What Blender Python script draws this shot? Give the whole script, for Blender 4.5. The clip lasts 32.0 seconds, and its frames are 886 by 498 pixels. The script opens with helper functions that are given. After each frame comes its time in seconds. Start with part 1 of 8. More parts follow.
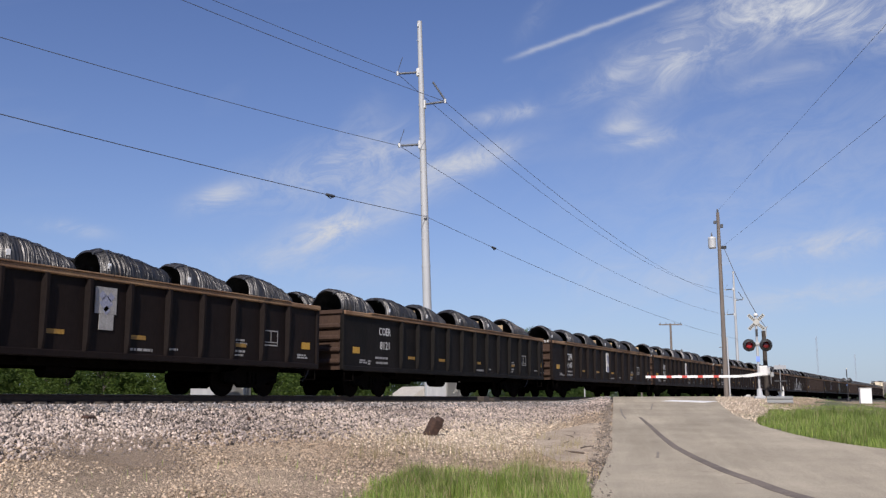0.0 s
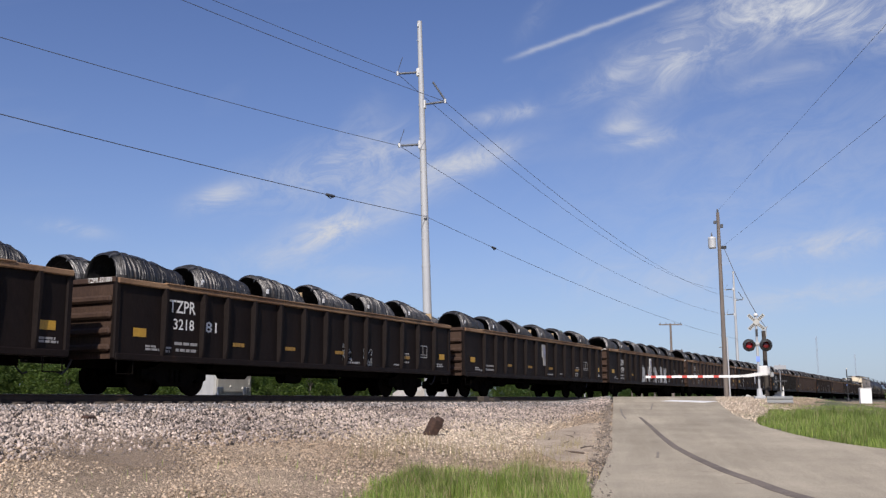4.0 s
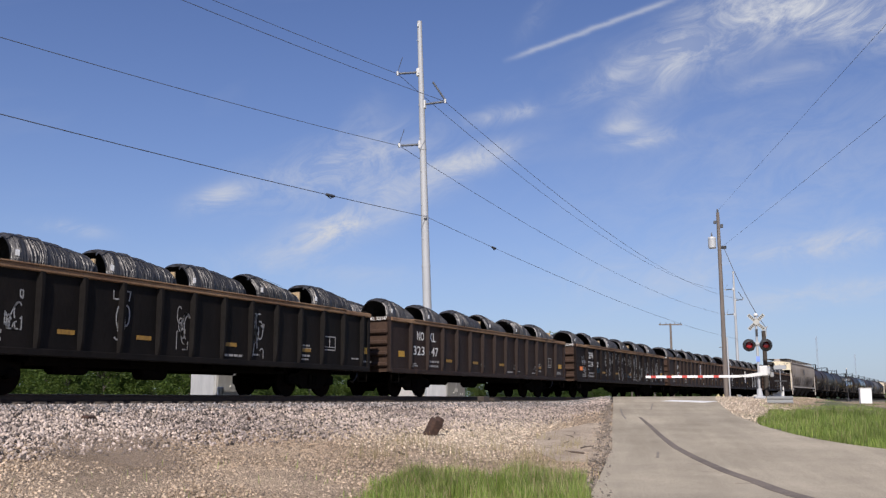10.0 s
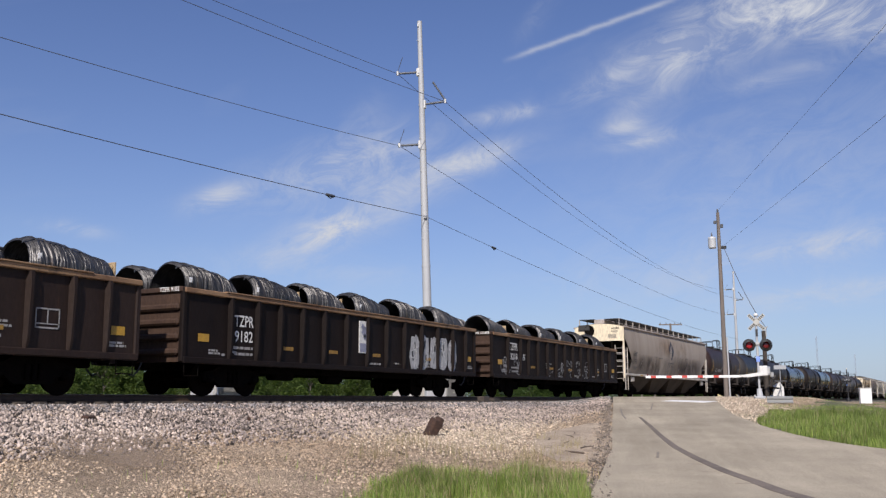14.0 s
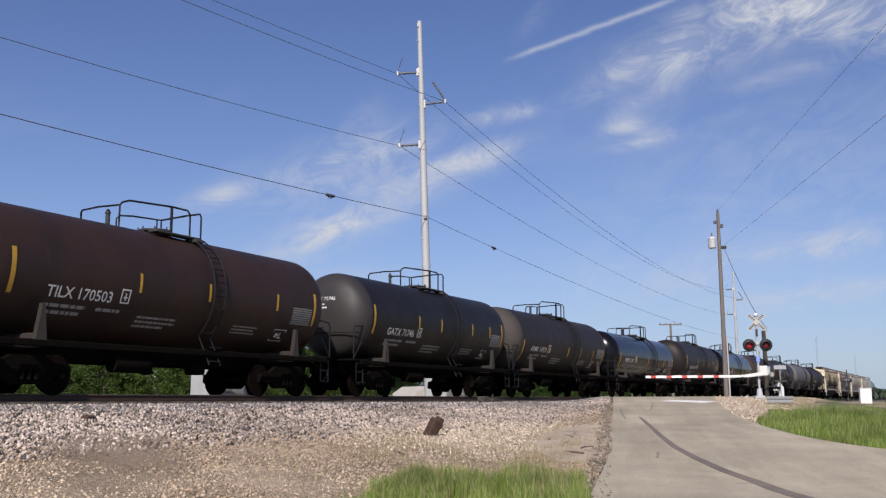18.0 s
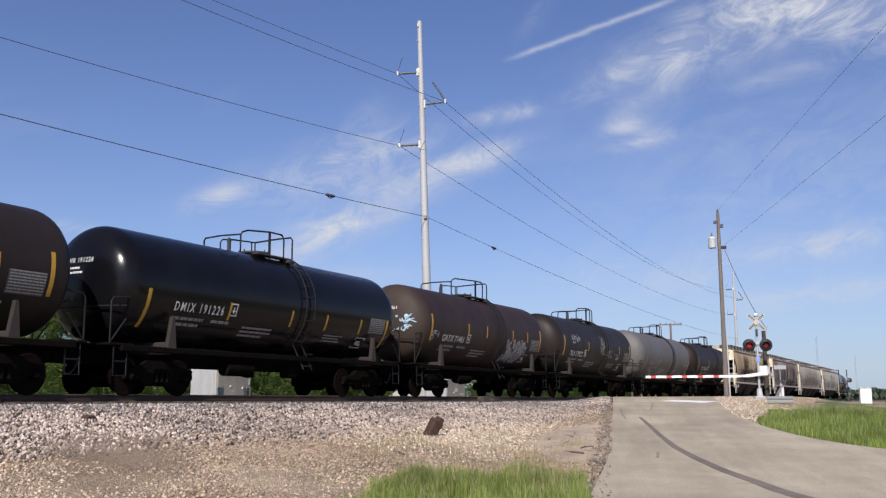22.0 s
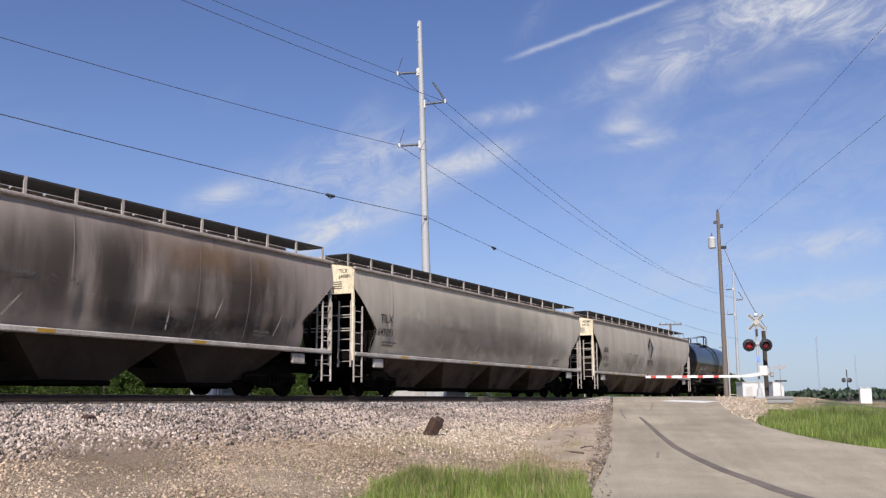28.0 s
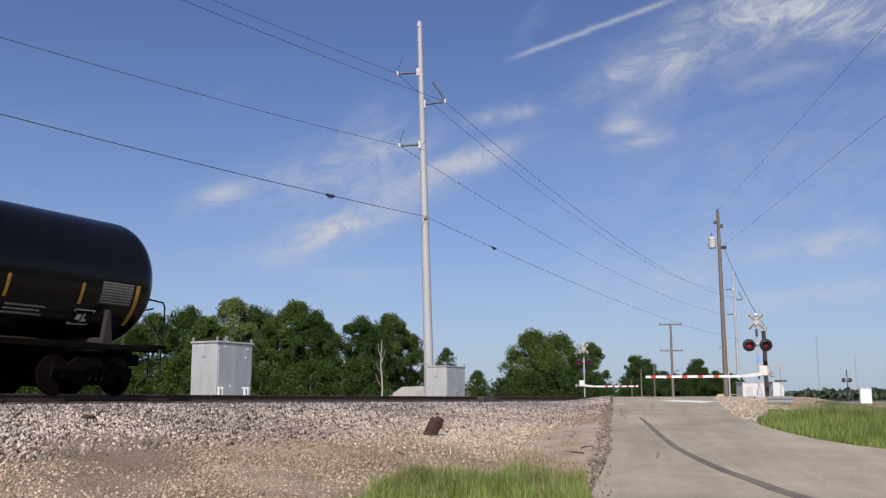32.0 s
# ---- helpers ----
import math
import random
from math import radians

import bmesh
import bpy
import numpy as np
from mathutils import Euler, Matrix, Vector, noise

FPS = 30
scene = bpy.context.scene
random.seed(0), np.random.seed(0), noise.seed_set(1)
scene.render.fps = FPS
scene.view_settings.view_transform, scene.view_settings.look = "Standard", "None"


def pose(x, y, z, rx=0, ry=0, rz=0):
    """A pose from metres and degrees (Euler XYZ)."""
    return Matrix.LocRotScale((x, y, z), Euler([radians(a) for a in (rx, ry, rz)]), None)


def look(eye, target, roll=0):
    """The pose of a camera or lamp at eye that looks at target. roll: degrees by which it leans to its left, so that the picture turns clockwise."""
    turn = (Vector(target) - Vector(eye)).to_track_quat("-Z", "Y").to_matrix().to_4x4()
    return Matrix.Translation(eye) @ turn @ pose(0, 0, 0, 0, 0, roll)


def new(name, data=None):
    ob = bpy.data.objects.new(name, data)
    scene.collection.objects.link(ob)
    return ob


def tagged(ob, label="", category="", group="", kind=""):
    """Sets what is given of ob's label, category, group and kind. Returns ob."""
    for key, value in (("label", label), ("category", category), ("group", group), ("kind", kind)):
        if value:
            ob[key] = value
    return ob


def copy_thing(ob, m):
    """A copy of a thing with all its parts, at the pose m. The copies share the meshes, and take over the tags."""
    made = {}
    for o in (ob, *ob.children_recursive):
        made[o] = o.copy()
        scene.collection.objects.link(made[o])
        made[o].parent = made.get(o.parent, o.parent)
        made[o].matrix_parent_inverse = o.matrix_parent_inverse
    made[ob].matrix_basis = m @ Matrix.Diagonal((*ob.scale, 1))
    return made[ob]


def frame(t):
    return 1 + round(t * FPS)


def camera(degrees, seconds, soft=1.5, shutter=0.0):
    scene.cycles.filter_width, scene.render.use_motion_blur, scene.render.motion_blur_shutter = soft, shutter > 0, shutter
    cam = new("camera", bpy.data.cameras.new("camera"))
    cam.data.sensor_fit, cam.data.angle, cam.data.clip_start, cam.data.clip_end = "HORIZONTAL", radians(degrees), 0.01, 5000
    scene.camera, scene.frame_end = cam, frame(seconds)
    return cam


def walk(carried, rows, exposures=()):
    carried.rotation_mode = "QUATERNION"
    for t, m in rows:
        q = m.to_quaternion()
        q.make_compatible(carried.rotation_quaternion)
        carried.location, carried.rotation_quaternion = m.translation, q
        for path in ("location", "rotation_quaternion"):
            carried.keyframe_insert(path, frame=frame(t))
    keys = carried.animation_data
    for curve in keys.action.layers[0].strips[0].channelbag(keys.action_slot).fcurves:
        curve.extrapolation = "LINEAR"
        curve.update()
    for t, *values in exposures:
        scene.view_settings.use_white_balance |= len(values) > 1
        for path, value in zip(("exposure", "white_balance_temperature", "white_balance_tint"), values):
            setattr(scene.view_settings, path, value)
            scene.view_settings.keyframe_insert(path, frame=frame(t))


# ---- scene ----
# camera: on a tripod beside the road, still for the whole clip
EYE = Vector((0.0, 0.0, -0.1704))
FOV = 49.727
AIM = (math.cos(radians(27.984)) * math.cos(radians(9.024)), math.sin(radians(27.984)) * math.cos(radians(9.024)), math.sin(radians(9.024)))
ROLL = -0.176
cam = camera(FOV, 32.0, soft=1.3)
still = look(EYE, EYE + Vector(AIM), ROLL)
EXPO, KELVIN, TINT = -0.05, 6500.0, 12.0
walk(cam, [(0.0, still), (32.0, still)], exposures=[(t, e, KELVIN, TINT) for t, e in ((0.0, EXPO), (21.3, EXPO), (21.9, EXPO + 0.10), (28.2, EXPO + 0.10), (29.2, EXPO + 0.03), (30.6, EXPO + 0.03), (31.5, EXPO - 0.07), (32.0, EXPO - 0.12))])

# ---- light: one forenoon sun from the left end of the train, clear sky with thin cirrus ----
SUN_DIR = Vector((-0.74, -0.27, 0.61)).normalized()
SUN_EL = math.asin(SUN_DIR.z)
SUN_AZ = math.atan2(SUN_DIR.x, SUN_DIR.y)


def make_world():
    w = bpy.data.worlds.new("sky")
    scene.world = w
    w.use_nodes = True
    nt = w.node_tree
    N, L = nt.nodes, nt.links
    N.clear()
    out = N.new("ShaderNodeOutputWorld")
    bg = N.new("ShaderNodeBackground")
    bg.inputs["Strength"].default_value = SKY_STRENGTH
    sky = N.new("ShaderNodeTexSky")
    sky.sky_type = "NISHITA"
    sky.sun_disc = False
    sky.sun_elevation = SUN_EL
    sky.sun_rotation = SUN_AZ
    sky.air_density, sky.dust_density, sky.ozone_density = 1.0, 0.6, 2.2
    tc = N.new("ShaderNodeTexCoord")

    def dot(v):
        n = N.new("ShaderNodeVectorMath")
        n.operation = "DOT_PRODUCT"
        L.new(tc.outputs["Generated"], n.inputs[0])
        n.inputs[1].default_value = v
        return n.outputs["Value"]

    def m(op, a, b=None, c=None, clamp=False):
        n = N.new("ShaderNodeMath")
        n.operation, n.use_clamp = op, clamp
        for i, v in enumerate((a, b, c)):
            if v is None:
                continue
            if isinstance(v, (int, float)):
                n.inputs[i].default_value = v
            else:
                L.new(v, n.inputs[i])
        return n.outputs[0]

    right = still.to_3x3() @ Vector((1, 0, 0))
    up = still.to_3x3() @ Vector((0, 1, 0))
    fwd = Vector(AIM)

    def toward(px, py):
        return (fwd + right * px + up * py).normalized()

    def streaks(angle, s1, s2, detail, seed, rough=0.6, dist=0.4):
        a = right * math.cos(radians(angle)) + up * math.sin(radians(angle))
        b = up * math.cos(radians(angle)) - right * math.sin(radians(angle))
        comb = N.new("ShaderNodeCombineXYZ")
        L.new(m("MULTIPLY", dot(a), s1), comb.inputs[0])
        L.new(m("MULTIPLY", dot(b), s2), comb.inputs[1])
        comb.inputs[2].default_value = seed
        t = N.new("ShaderNodeTexNoise")
        t.inputs["Scale"].default_value = 1.0
        t.inputs["Detail"].default_value = detail
        t.inputs["Roughness"].default_value = rough
        t.inputs["Distortion"].default_value = dist
        L.new(comb.outputs[0], t.inputs["Vector"])
        return t.outputs[0]

    def blot(px, py, angle, ra, rb):
        # soft ellipse round one direction of the sky
        c = toward(px, py)
        a = right * math.cos(radians(angle)) + up * math.sin(radians(angle))
        b = up * math.cos(radians(angle)) - right * math.sin(radians(angle))
        da = m("DIVIDE", m("SUBTRACT", dot(a), c.dot(a)), ra)
        db = m("DIVIDE", m("SUBTRACT", dot(b), c.dot(b)), rb)
        q = m("ADD", m("MULTIPLY", da, da), m("MULTIPLY", db, db))
        return m("EXPONENT", m("MULTIPLY", q, -1.0))

    def total(items):
        acc = items[0]
        for i in items[1:]:
            acc = m("ADD", acc, i)
        return acc

    fine = streaks(16, 15.0, 27.0, 10.0, 3.1, 0.68, 0.9)
    soft = streaks(12, 4.0, 11.0, 4.0, 7.7)
    places = total([m("MULTIPLY", blot(a, b, turn, ra, rb), w) for a, b, turn, ra, rb, w in CIRRUS])
    wisps = m("MULTIPLY", m("SUBTRACT", fine, 0.40, clamp=True), 3.5)
    wisps = m("MULTIPLY", m("ADD", m("MULTIPLY", wisps, 0.85), m("MULTIPLY", soft, 0.38)), places)
    veil = m("MULTIPLY", m("SUBTRACT", soft, 0.5, clamp=True), 0.35)
    # vapour trail: a thin band between two directions
    p0, p1 = toward(0.0605, 0.1955), toward(0.247, 0.2635)
    n = p0.cross(p1).normalized()
    along = (p1 - p0).normalized()
    ragged = m("MULTIPLY", m("SUBTRACT", streaks(70, 60.0, 14.0, 4.0, 1.3), 0.5), 0.006)
    off = m("DIVIDE", m("ADD", dot(n), ragged), 0.0026)
    band = m("EXPONENT", m("MULTIPLY", m("MULTIPLY", off, off), -1.0))
    start = m("MULTIPLY", m("SUBTRACT", dot(along), p0.dot(along)), 30.0, clamp=True)
    stop = m("MULTIPLY", m("SUBTRACT", p1.dot(along) + 0.01, dot(along)), 30.0, clamp=True)
    trail = m("MULTIPLY", m("MULTIPLY", m("MULTIPLY", band, start), stop), 0.6)
    cover = m("MULTIPLY", m("ADD", m("ADD", wisps, veil), trail), 0.8, clamp=True)
    # haze whitens the sky towards the horizon
    el = dot(Vector((0, 0, 1)))
    haze = m("MULTIPLY", m("EXPONENT", m("MULTIPLY", m("MAXIMUM", el, 0.0), -8.0)), 0.60)
    mixh = N.new("ShaderNodeMixRGB")
    deep = N.new("ShaderNodeMixRGB")
    deep.blend_type = "MULTIPLY"
    deep.inputs[0].default_value = 1.0
    L.new(sky.outputs[0], deep.inputs[1])
    deep.inputs[2].default_value = (0.885, 0.945, 1.30, 1)
    L.new(haze, mixh.inputs[0])
    L.new(deep.outputs[0], mixh.inputs[1])
    mixh.inputs[2].default_value = HAZE
    mix = N.new("ShaderNodeMixRGB")
    L.new(cover, mix.inputs[0])
    L.new(mixh.outputs[0], mix.inputs[1])
    mix.inputs[2].default_value = CLOUD
    L.new(mix.outputs[0], bg.inputs[0])
    L.new(bg.outputs[0], out.inputs[0])


# wisps of cirrus: where in the sky (tangents from the view's axis), tilt, half length, half width, weight
CIRRUS = [(-0.106, 0.086, 18, 0.085, 0.026, 1.15), (-0.086, 0.125, 55, 0.03, 0.016, 0.45), (-0.10, 0.027, 22, 0.075, 0.018, 1.3), (-0.125, 0.012, 24, 0.04, 0.010, 0.7),
          (-0.236, 0.054, 20, 0.030, 0.011, 1.1), (-0.39, 0.022, -8, 0.03, 0.007, 0.7), (0.030, 0.093, 15, 0.045, 0.013, 1.1), (-0.02, 0.075, 15, 0.06, 0.014, 0.8),
          (0.049, 0.138, 15, 0.025, 0.009, 0.7), (0.0816, 0.144, 15, 0.018, 0.007, 0.8), (0.163, 0.172, 25, 0.04, 0.009, 0.45),
          (0.205, 0.198, 32, 0.05, 0.016, 0.7), (0.245, 0.205, 60, 0.040, 0.018, 0.6), (0.323, 0.236, 18, 0.085, 0.028, 0.9), (0.285, 0.225, 40, 0.06, 0.02, 0.4),
          (0.42, 0.248, -8, 0.085, 0.022, 1.35), (0.45, 0.228, -14, 0.05, 0.014, 0.9), (0.1915, 0.128, 15, 0.02, 0.008, 0.8), (0.212, 0.115, 10, 0.030, 0.008, 0.9), (0.20, 0.15, 30, 0.03, 0.01, 0.4),
          (0.358, 0.183, 15, 0.05, 0.008, 0.4), (0.1, 0.245, 50, 0.025, 0.009, 0.3), (0.41, 0.006, 12, 0.09, 0.012, 0.85),
          (0.44, -0.038, 8, 0.10, 0.008, 0.8), (0.40, -0.055, 8, 0.08, 0.006, 0.5), (0.22, -0.03, 4, 0.12, 0.03, 0.35), (-0.14, -0.02, -4, 0.1, 0.014, 0.4), (0.38, 0.08, 10, 0.20, 0.10, 0.30)]
SKY_STRENGTH = 0.0805
HAZE = (5.7, 7.6, 9.5, 1)
CLOUD = (7.6, 8.0, 8.8, 1)
make_world()
sun = new("sun", bpy.data.lights.new("sun", "SUN"))
sun.data.energy, sun.data.angle, sun.data.color = 4.9, radians(0.53), (1.0, 0.94, 0.86)
sun.matrix_world = look(SUN_DIR * 60, (0, 0, 0))


# ---- materials ----
def mat(name, base, rough=0.6, metal=0.0, second=None, scale=4.0, amount=0.5, bump=0.0, bump_scale=60.0, stretch=(1, 1, 1), spots=None,
        spot_scale=1.5, spot_edge=0.58, per_piece=0.0, emit=0.0, spec=0.5, coords="Object", grain=0.25):
    """Base colour varied by broad stains (second), blotches (spots), fine grain and relief."""
    ma = bpy.data.materials.new(name)
    ma.use_nodes = True
    nt = ma.node_tree
    N, L = nt.nodes, nt.links
    b = N["Principled BSDF"]
    b.inputs["Roughness"].default_value = rough
    b.inputs["Metallic"].default_value = metal
    b.inputs["Specular IOR Level"].default_value = spec
    if emit:
        b.inputs["Emission Color"].default_value = (*base, 1)
        b.inputs["Emission Strength"].default_value = emit
    tc = N.new("ShaderNodeTexCoord")
    mp = N.new("ShaderNodeMapping")
    mp.inputs["Scale"].default_value = stretch
    L.new(tc.outputs[coords], mp.inputs["Vector"])

    def tex(sc, det=5.0, ro=0.6):
        t = N.new("ShaderNodeTexNoise")
        t.inputs["Scale"].default_value, t.inputs["Detail"].default_value, t.inputs["Roughness"].default_value = sc, det, ro
        L.new(mp.outputs[0], t.inputs["Vector"])
        return t.outputs[0]

    def ramp(src, lo, hi):
        r = N.new("ShaderNodeMapRange")
        r.inputs["From Min"].default_value, r.inputs["From Max"].default_value = lo, hi
        L.new(src, r.inputs["Value"])
        return r.outputs[0]

    def mix(fac, a, c, mode="MIX"):
        n = N.new("ShaderNodeMixRGB")
        n.blend_type = mode
        for i, v in enumerate((fac, a, c)):
            if isinstance(v, (int, float)):
                n.inputs[i].default_value = v
            elif isinstance(v, tuple):
                n.inputs[i].default_value = (*v[:3], 1)
            else:
                L.new(v, n.inputs[i])
        return n.outputs[0]

    col = mix(0.0, base, base)
    if second:
        f = N.new("ShaderNodeMath")
        f.operation = "MULTIPLY"
        L.new(ramp(tex(scale), 0.36, 0.66), f.inputs[0])
        f.inputs[1].default_value = amount
        col = mix(f.outputs[0], col, second)
    if spots:
        col = mix(ramp(tex(spot_scale, 7.0, 0.7), spot_edge, spot_edge + 0.1), col, spots)
    if grain:
        g = N.new("ShaderNodeMapRange")
        g.inputs["To Min"].default_value, g.inputs["To Max"].default_value = 1 - grain, 1 + grain
        g.inputs["From Min"].default_value, g.inputs["From Max"].default_value = 0.3, 0.7
        L.new(tex(bump_scale * 0.7, 4.0), g.inputs["Value"])
        col = mix(1.0, col, g.outputs[0], "MULTIPLY")
    if per_piece:
        oi = N.new("ShaderNodeObjectInfo")
        ge = N.new("ShaderNodeNewGeometry")
        ad = N.new("ShaderNodeMath")
        ad.operation = "ADD"
        L.new(oi.outputs["Random"], ad.inputs[0])
        L.new(ge.outputs["Random Per Island"], ad.inputs[1])
        fr = N.new("ShaderNodeMath")
        fr.operation = "FRACT"
        L.new(ad.outputs[0], fr.inputs[0])
        g = N.new("ShaderNodeMapRange")
        g.inputs["To Min"].default_value, g.inputs["To Max"].default_value = 1 - per_piece, 1 + per_piece
        L.new(fr.outputs[0], g.inputs["Value"])
        col = mix(1.0, col, g.outputs[0], "MULTIPLY")
    L.new(col, b.inputs["Base Color"])
    if bump:
        bp = N.new("ShaderNodeBump")
        bp.inputs["Strength"].default_value = bump
        bp.inputs["Distance"].default_value = 0.02
        L.new(tex(bump_scale, 4.0), bp.inputs["Height"])
        L.new(bp.outputs[0], b.inputs["Normal"])
    rr = N.new("ShaderNodeMapRange")
    rr.inputs["To Min"].default_value, rr.inputs["To Max"].default_value = max(rough - 0.12, 0.03), min(rough + 0.12, 1)
    L.new(tex(scale * 2.3), rr.inputs["Value"])
    L.new(rr.outputs[0], b.inputs["Roughness"])
    return ma


def gravel_mat(name, dark, light, scale):
    """Small pebbles in the bed: cells of many tones with dark joints."""
    ma = bpy.data.materials.new(name)
    ma.use_nodes = True
    N, L = ma.node_tree.nodes, ma.node_tree.links
    b = N["Principled BSDF"]
    b.inputs["Roughness"].default_value = 0.95
    b.inputs["Specular IOR Level"].default_value = 0.2
    tc = N.new("ShaderNodeTexCoord")
    vo = N.new("ShaderNodeTexVoronoi")
    vo.inputs["Scale"].default_value = scale
    L.new(tc.outputs["Object"], vo.inputs["Vector"])
    sep = N.new("ShaderNodeSeparateColor")
    L.new(vo.outputs["Color"], sep.inputs[0])
    mx = N.new("ShaderNodeMixRGB")
    mx.inputs[1].default_value, mx.inputs[2].default_value = (*dark, 1), (*light, 1)
    L.new(sep.outputs[0], mx.inputs[0])
    t = N.new("ShaderNodeTexNoise")
    t.inputs["Scale"].default_value, t.inputs["Detail"].default_value = 0.5, 6.0
    L.new(tc.outputs["Object"], t.inputs["Vector"])
    mr = N.new("ShaderNodeMapRange")
    mr.inputs["From Min"].default_value, mr.inputs["From Max"].default_value = 0.32, 0.68
    mr.inputs["To Min"].default_value, mr.inputs["To Max"].default_value = 0.62, 1.35
    L.new(t.outputs[0], mr.inputs["Value"])
    mu = N.new("ShaderNodeMixRGB")
    mu.blend_type = "MULTIPLY"
    mu.inputs[0].default_value = 1.0
    L.new(mx.outputs[0], mu.inputs[1])
    L.new(mr.outputs[0], mu.inputs[2])
    L.new(mu.outputs[0], b.inputs["Base Color"])
    bp = N.new("ShaderNodeBump")
    bp.invert = True
    bp.inputs["Strength"].default_value, bp.inputs["Distance"].default_value = 1.0, 0.02
    L.new(vo.outputs["Distance"], bp.inputs["Height"])
    L.new(bp.outputs[0], b.inputs["Normal"])
    return ma


def road_mat(name):
    """Pale chip seal: wheel paths along the road, patches, small chips."""
    ma = bpy.data.materials.new(name)
    ma.use_nodes = True
    N, L = ma.node_tree.nodes, ma.node_tree.links
    b = N["Principled BSDF"]
    b.inputs["Roughness"].default_value = 0.93
    b.inputs["Specular IOR Level"].default_value = 0.25
    tc = N.new("ShaderNodeTexCoord")
    mp = N.new("ShaderNodeMapping")
    turn = N.new("ShaderNodeMapping")
    turn.inputs["Rotation"].default_value = (0, 0, radians(-18.05))
    L.new(tc.outputs["Object"], turn.inputs["Vector"])
    mp.inputs["Scale"].default_value = (0.06, 1.0, 1.0)
    L.new(turn.outputs[0], mp.inputs["Vector"])

    def noise_(scale, detail, src, lo, hi, a, c):
        t = N.new("ShaderNodeTexNoise")
        t.inputs["Scale"].default_value, t.inputs["Detail"].default_value, t.inputs["Roughness"].default_value = scale, detail, 0.65
        L.new(src, t.inputs["Vector"])
        r = N.new("ShaderNodeMapRange")
        r.inputs["From Min"].default_value, r.inputs["From Max"].default_value = lo, hi
        r.inputs["To Min"].default_value, r.inputs["To Max"].default_value = a, c
        L.new(t.outputs[0], r.inputs["Value"])
        return r.outputs[0], t.outputs[0]
    streak, _ = noise_(1.3, 6.0, mp.outputs[0], 0.34, 0.66, 0.0, 1.0)
    mx = N.new("ShaderNodeMixRGB")
    mx.inputs[1].default_value, mx.inputs[2].default_value = (0.345, 0.294, 0.217, 1), (0.440, 0.378, 0.282, 1)
    L.new(streak, mx.inputs[0])
    col = mx.outputs[0]
    patch, _ = noise_(0.35, 7.0, tc.outputs["Object"], 0.35, 0.65, 0.84, 1.14)
    chip, raw = noise_(38.0, 3.0, tc.outputs["Object"], 0.3, 0.7, 0.70, 1.30)
    blot, _ = noise_(2.2, 6.0, tc.outputs["Object"], 0.62, 0.76, 1.0, 0.86)
    for f in (patch, chip, blot):
        mu = N.new("ShaderNodeMixRGB")
        mu.blend_type = "MULTIPLY"
        mu.inputs[0].default_value = 1.0
        L.new(col, mu.inputs[1])
        L.new(f, mu.inputs[2])
        col = mu.outputs[0]
    L.new(col, b.inputs["Base Color"])
    bp = N.new("ShaderNodeBump")
    bp.inputs["Strength"].default_value, bp.inputs["Distance"].default_value = 0.5, 0.012
    L.new(raw, bp.inputs["Height"])
    L.new(bp.outputs[0], b.inputs["Normal"])
    return ma


def leaf_mat(name, dark, light, through_=0.3):
    ma = bpy.data.materials.new(name)
    ma.use_nodes = True
    N, L = ma.node_tree.nodes, ma.node_tree.links
    b = N["Principled BSDF"]
    ge = N.new("ShaderNodeNewGeometry")
    r = N.new("ShaderNodeMixRGB")
    r.inputs[1].default_value, r.inputs[2].default_value = (*dark, 1), (*light, 1)
    L.new(ge.outputs["Random Per Island"], r.inputs[0])
    tc = N.new("ShaderNodeTexCoord")
    t = N.new("ShaderNodeTexNoise")
    t.inputs["Scale"].default_value = 0.35
    L.new(tc.outputs["Object"], t.inputs["Vector"])
    mr = N.new("ShaderNodeMapRange")
    mr.inputs["From Min"].default_value, mr.inputs["From Max"].default_value = 0.3, 0.7
    mr.inputs["To Min"].default_value, mr.inputs["To Max"].default_value = 0.65, 1.35
    L.new(t.outputs[0], mr.inputs["Value"])
    mu = N.new("ShaderNodeMixRGB")
    mu.blend_type = "MULTIPLY"
    mu.inputs[0].default_value = 1.0
    L.new(r.outputs[0], mu.inputs[1])
    L.new(mr.outputs[0], mu.inputs[2])
    L.new(mu.outputs[0], b.inputs["Base Color"])
    b.inputs["Roughness"].default_value = 0.55
    b.inputs["Specular IOR Level"].default_value = 0.3
    tr = N.new("ShaderNodeBsdfTranslucent")
    L.new(mu.outputs[0], tr.inputs["Color"])
    ms = N.new("ShaderNodeMixShader")
    ms.inputs[0].default_value = through_
    L.new(b.outputs[0], ms.inputs[1])
    L.new(tr.outputs[0], ms.inputs[2])
    L.new(ms.outputs[0], N["Material Output"].inputs["Surface"])
    return ma


M = {}
M["gond_brown"] = mat("gondola_brown_black", (0.0098, 0.0066, 0.0060), 0.6, 0.0, (0.0155, 0.0102, 0.0084), 1.2, 0.7, 0.3, 30, (1, 1, 0.35), (0.030, 0.0165, 0.011), 1.7, 0.64, spec=0.12, grain=0.2)
M["gond_black"] = mat("gondola_black", (0.0072, 0.0062, 0.0058), 0.6, 0.0, (0.0150, 0.0120, 0.0105), 1.1, 0.7, 0.3, 30, (1, 1, 0.35), (0.026, 0.017, 0.012), 1.6, 0.66, spec=0.11, grain=0.2)
M["gond_maroon"] = mat("gondola_worn_maroon", (0.0205, 0.0122, 0.0098), 0.6, 0.0, (0.032, 0.019, 0.0135), 1.4, 0.7, 0.3, 30, (1, 1, 0.35), (0.056, 0.028, 0.016), 1.9, 0.60, spec=0.22, grain=0.2)
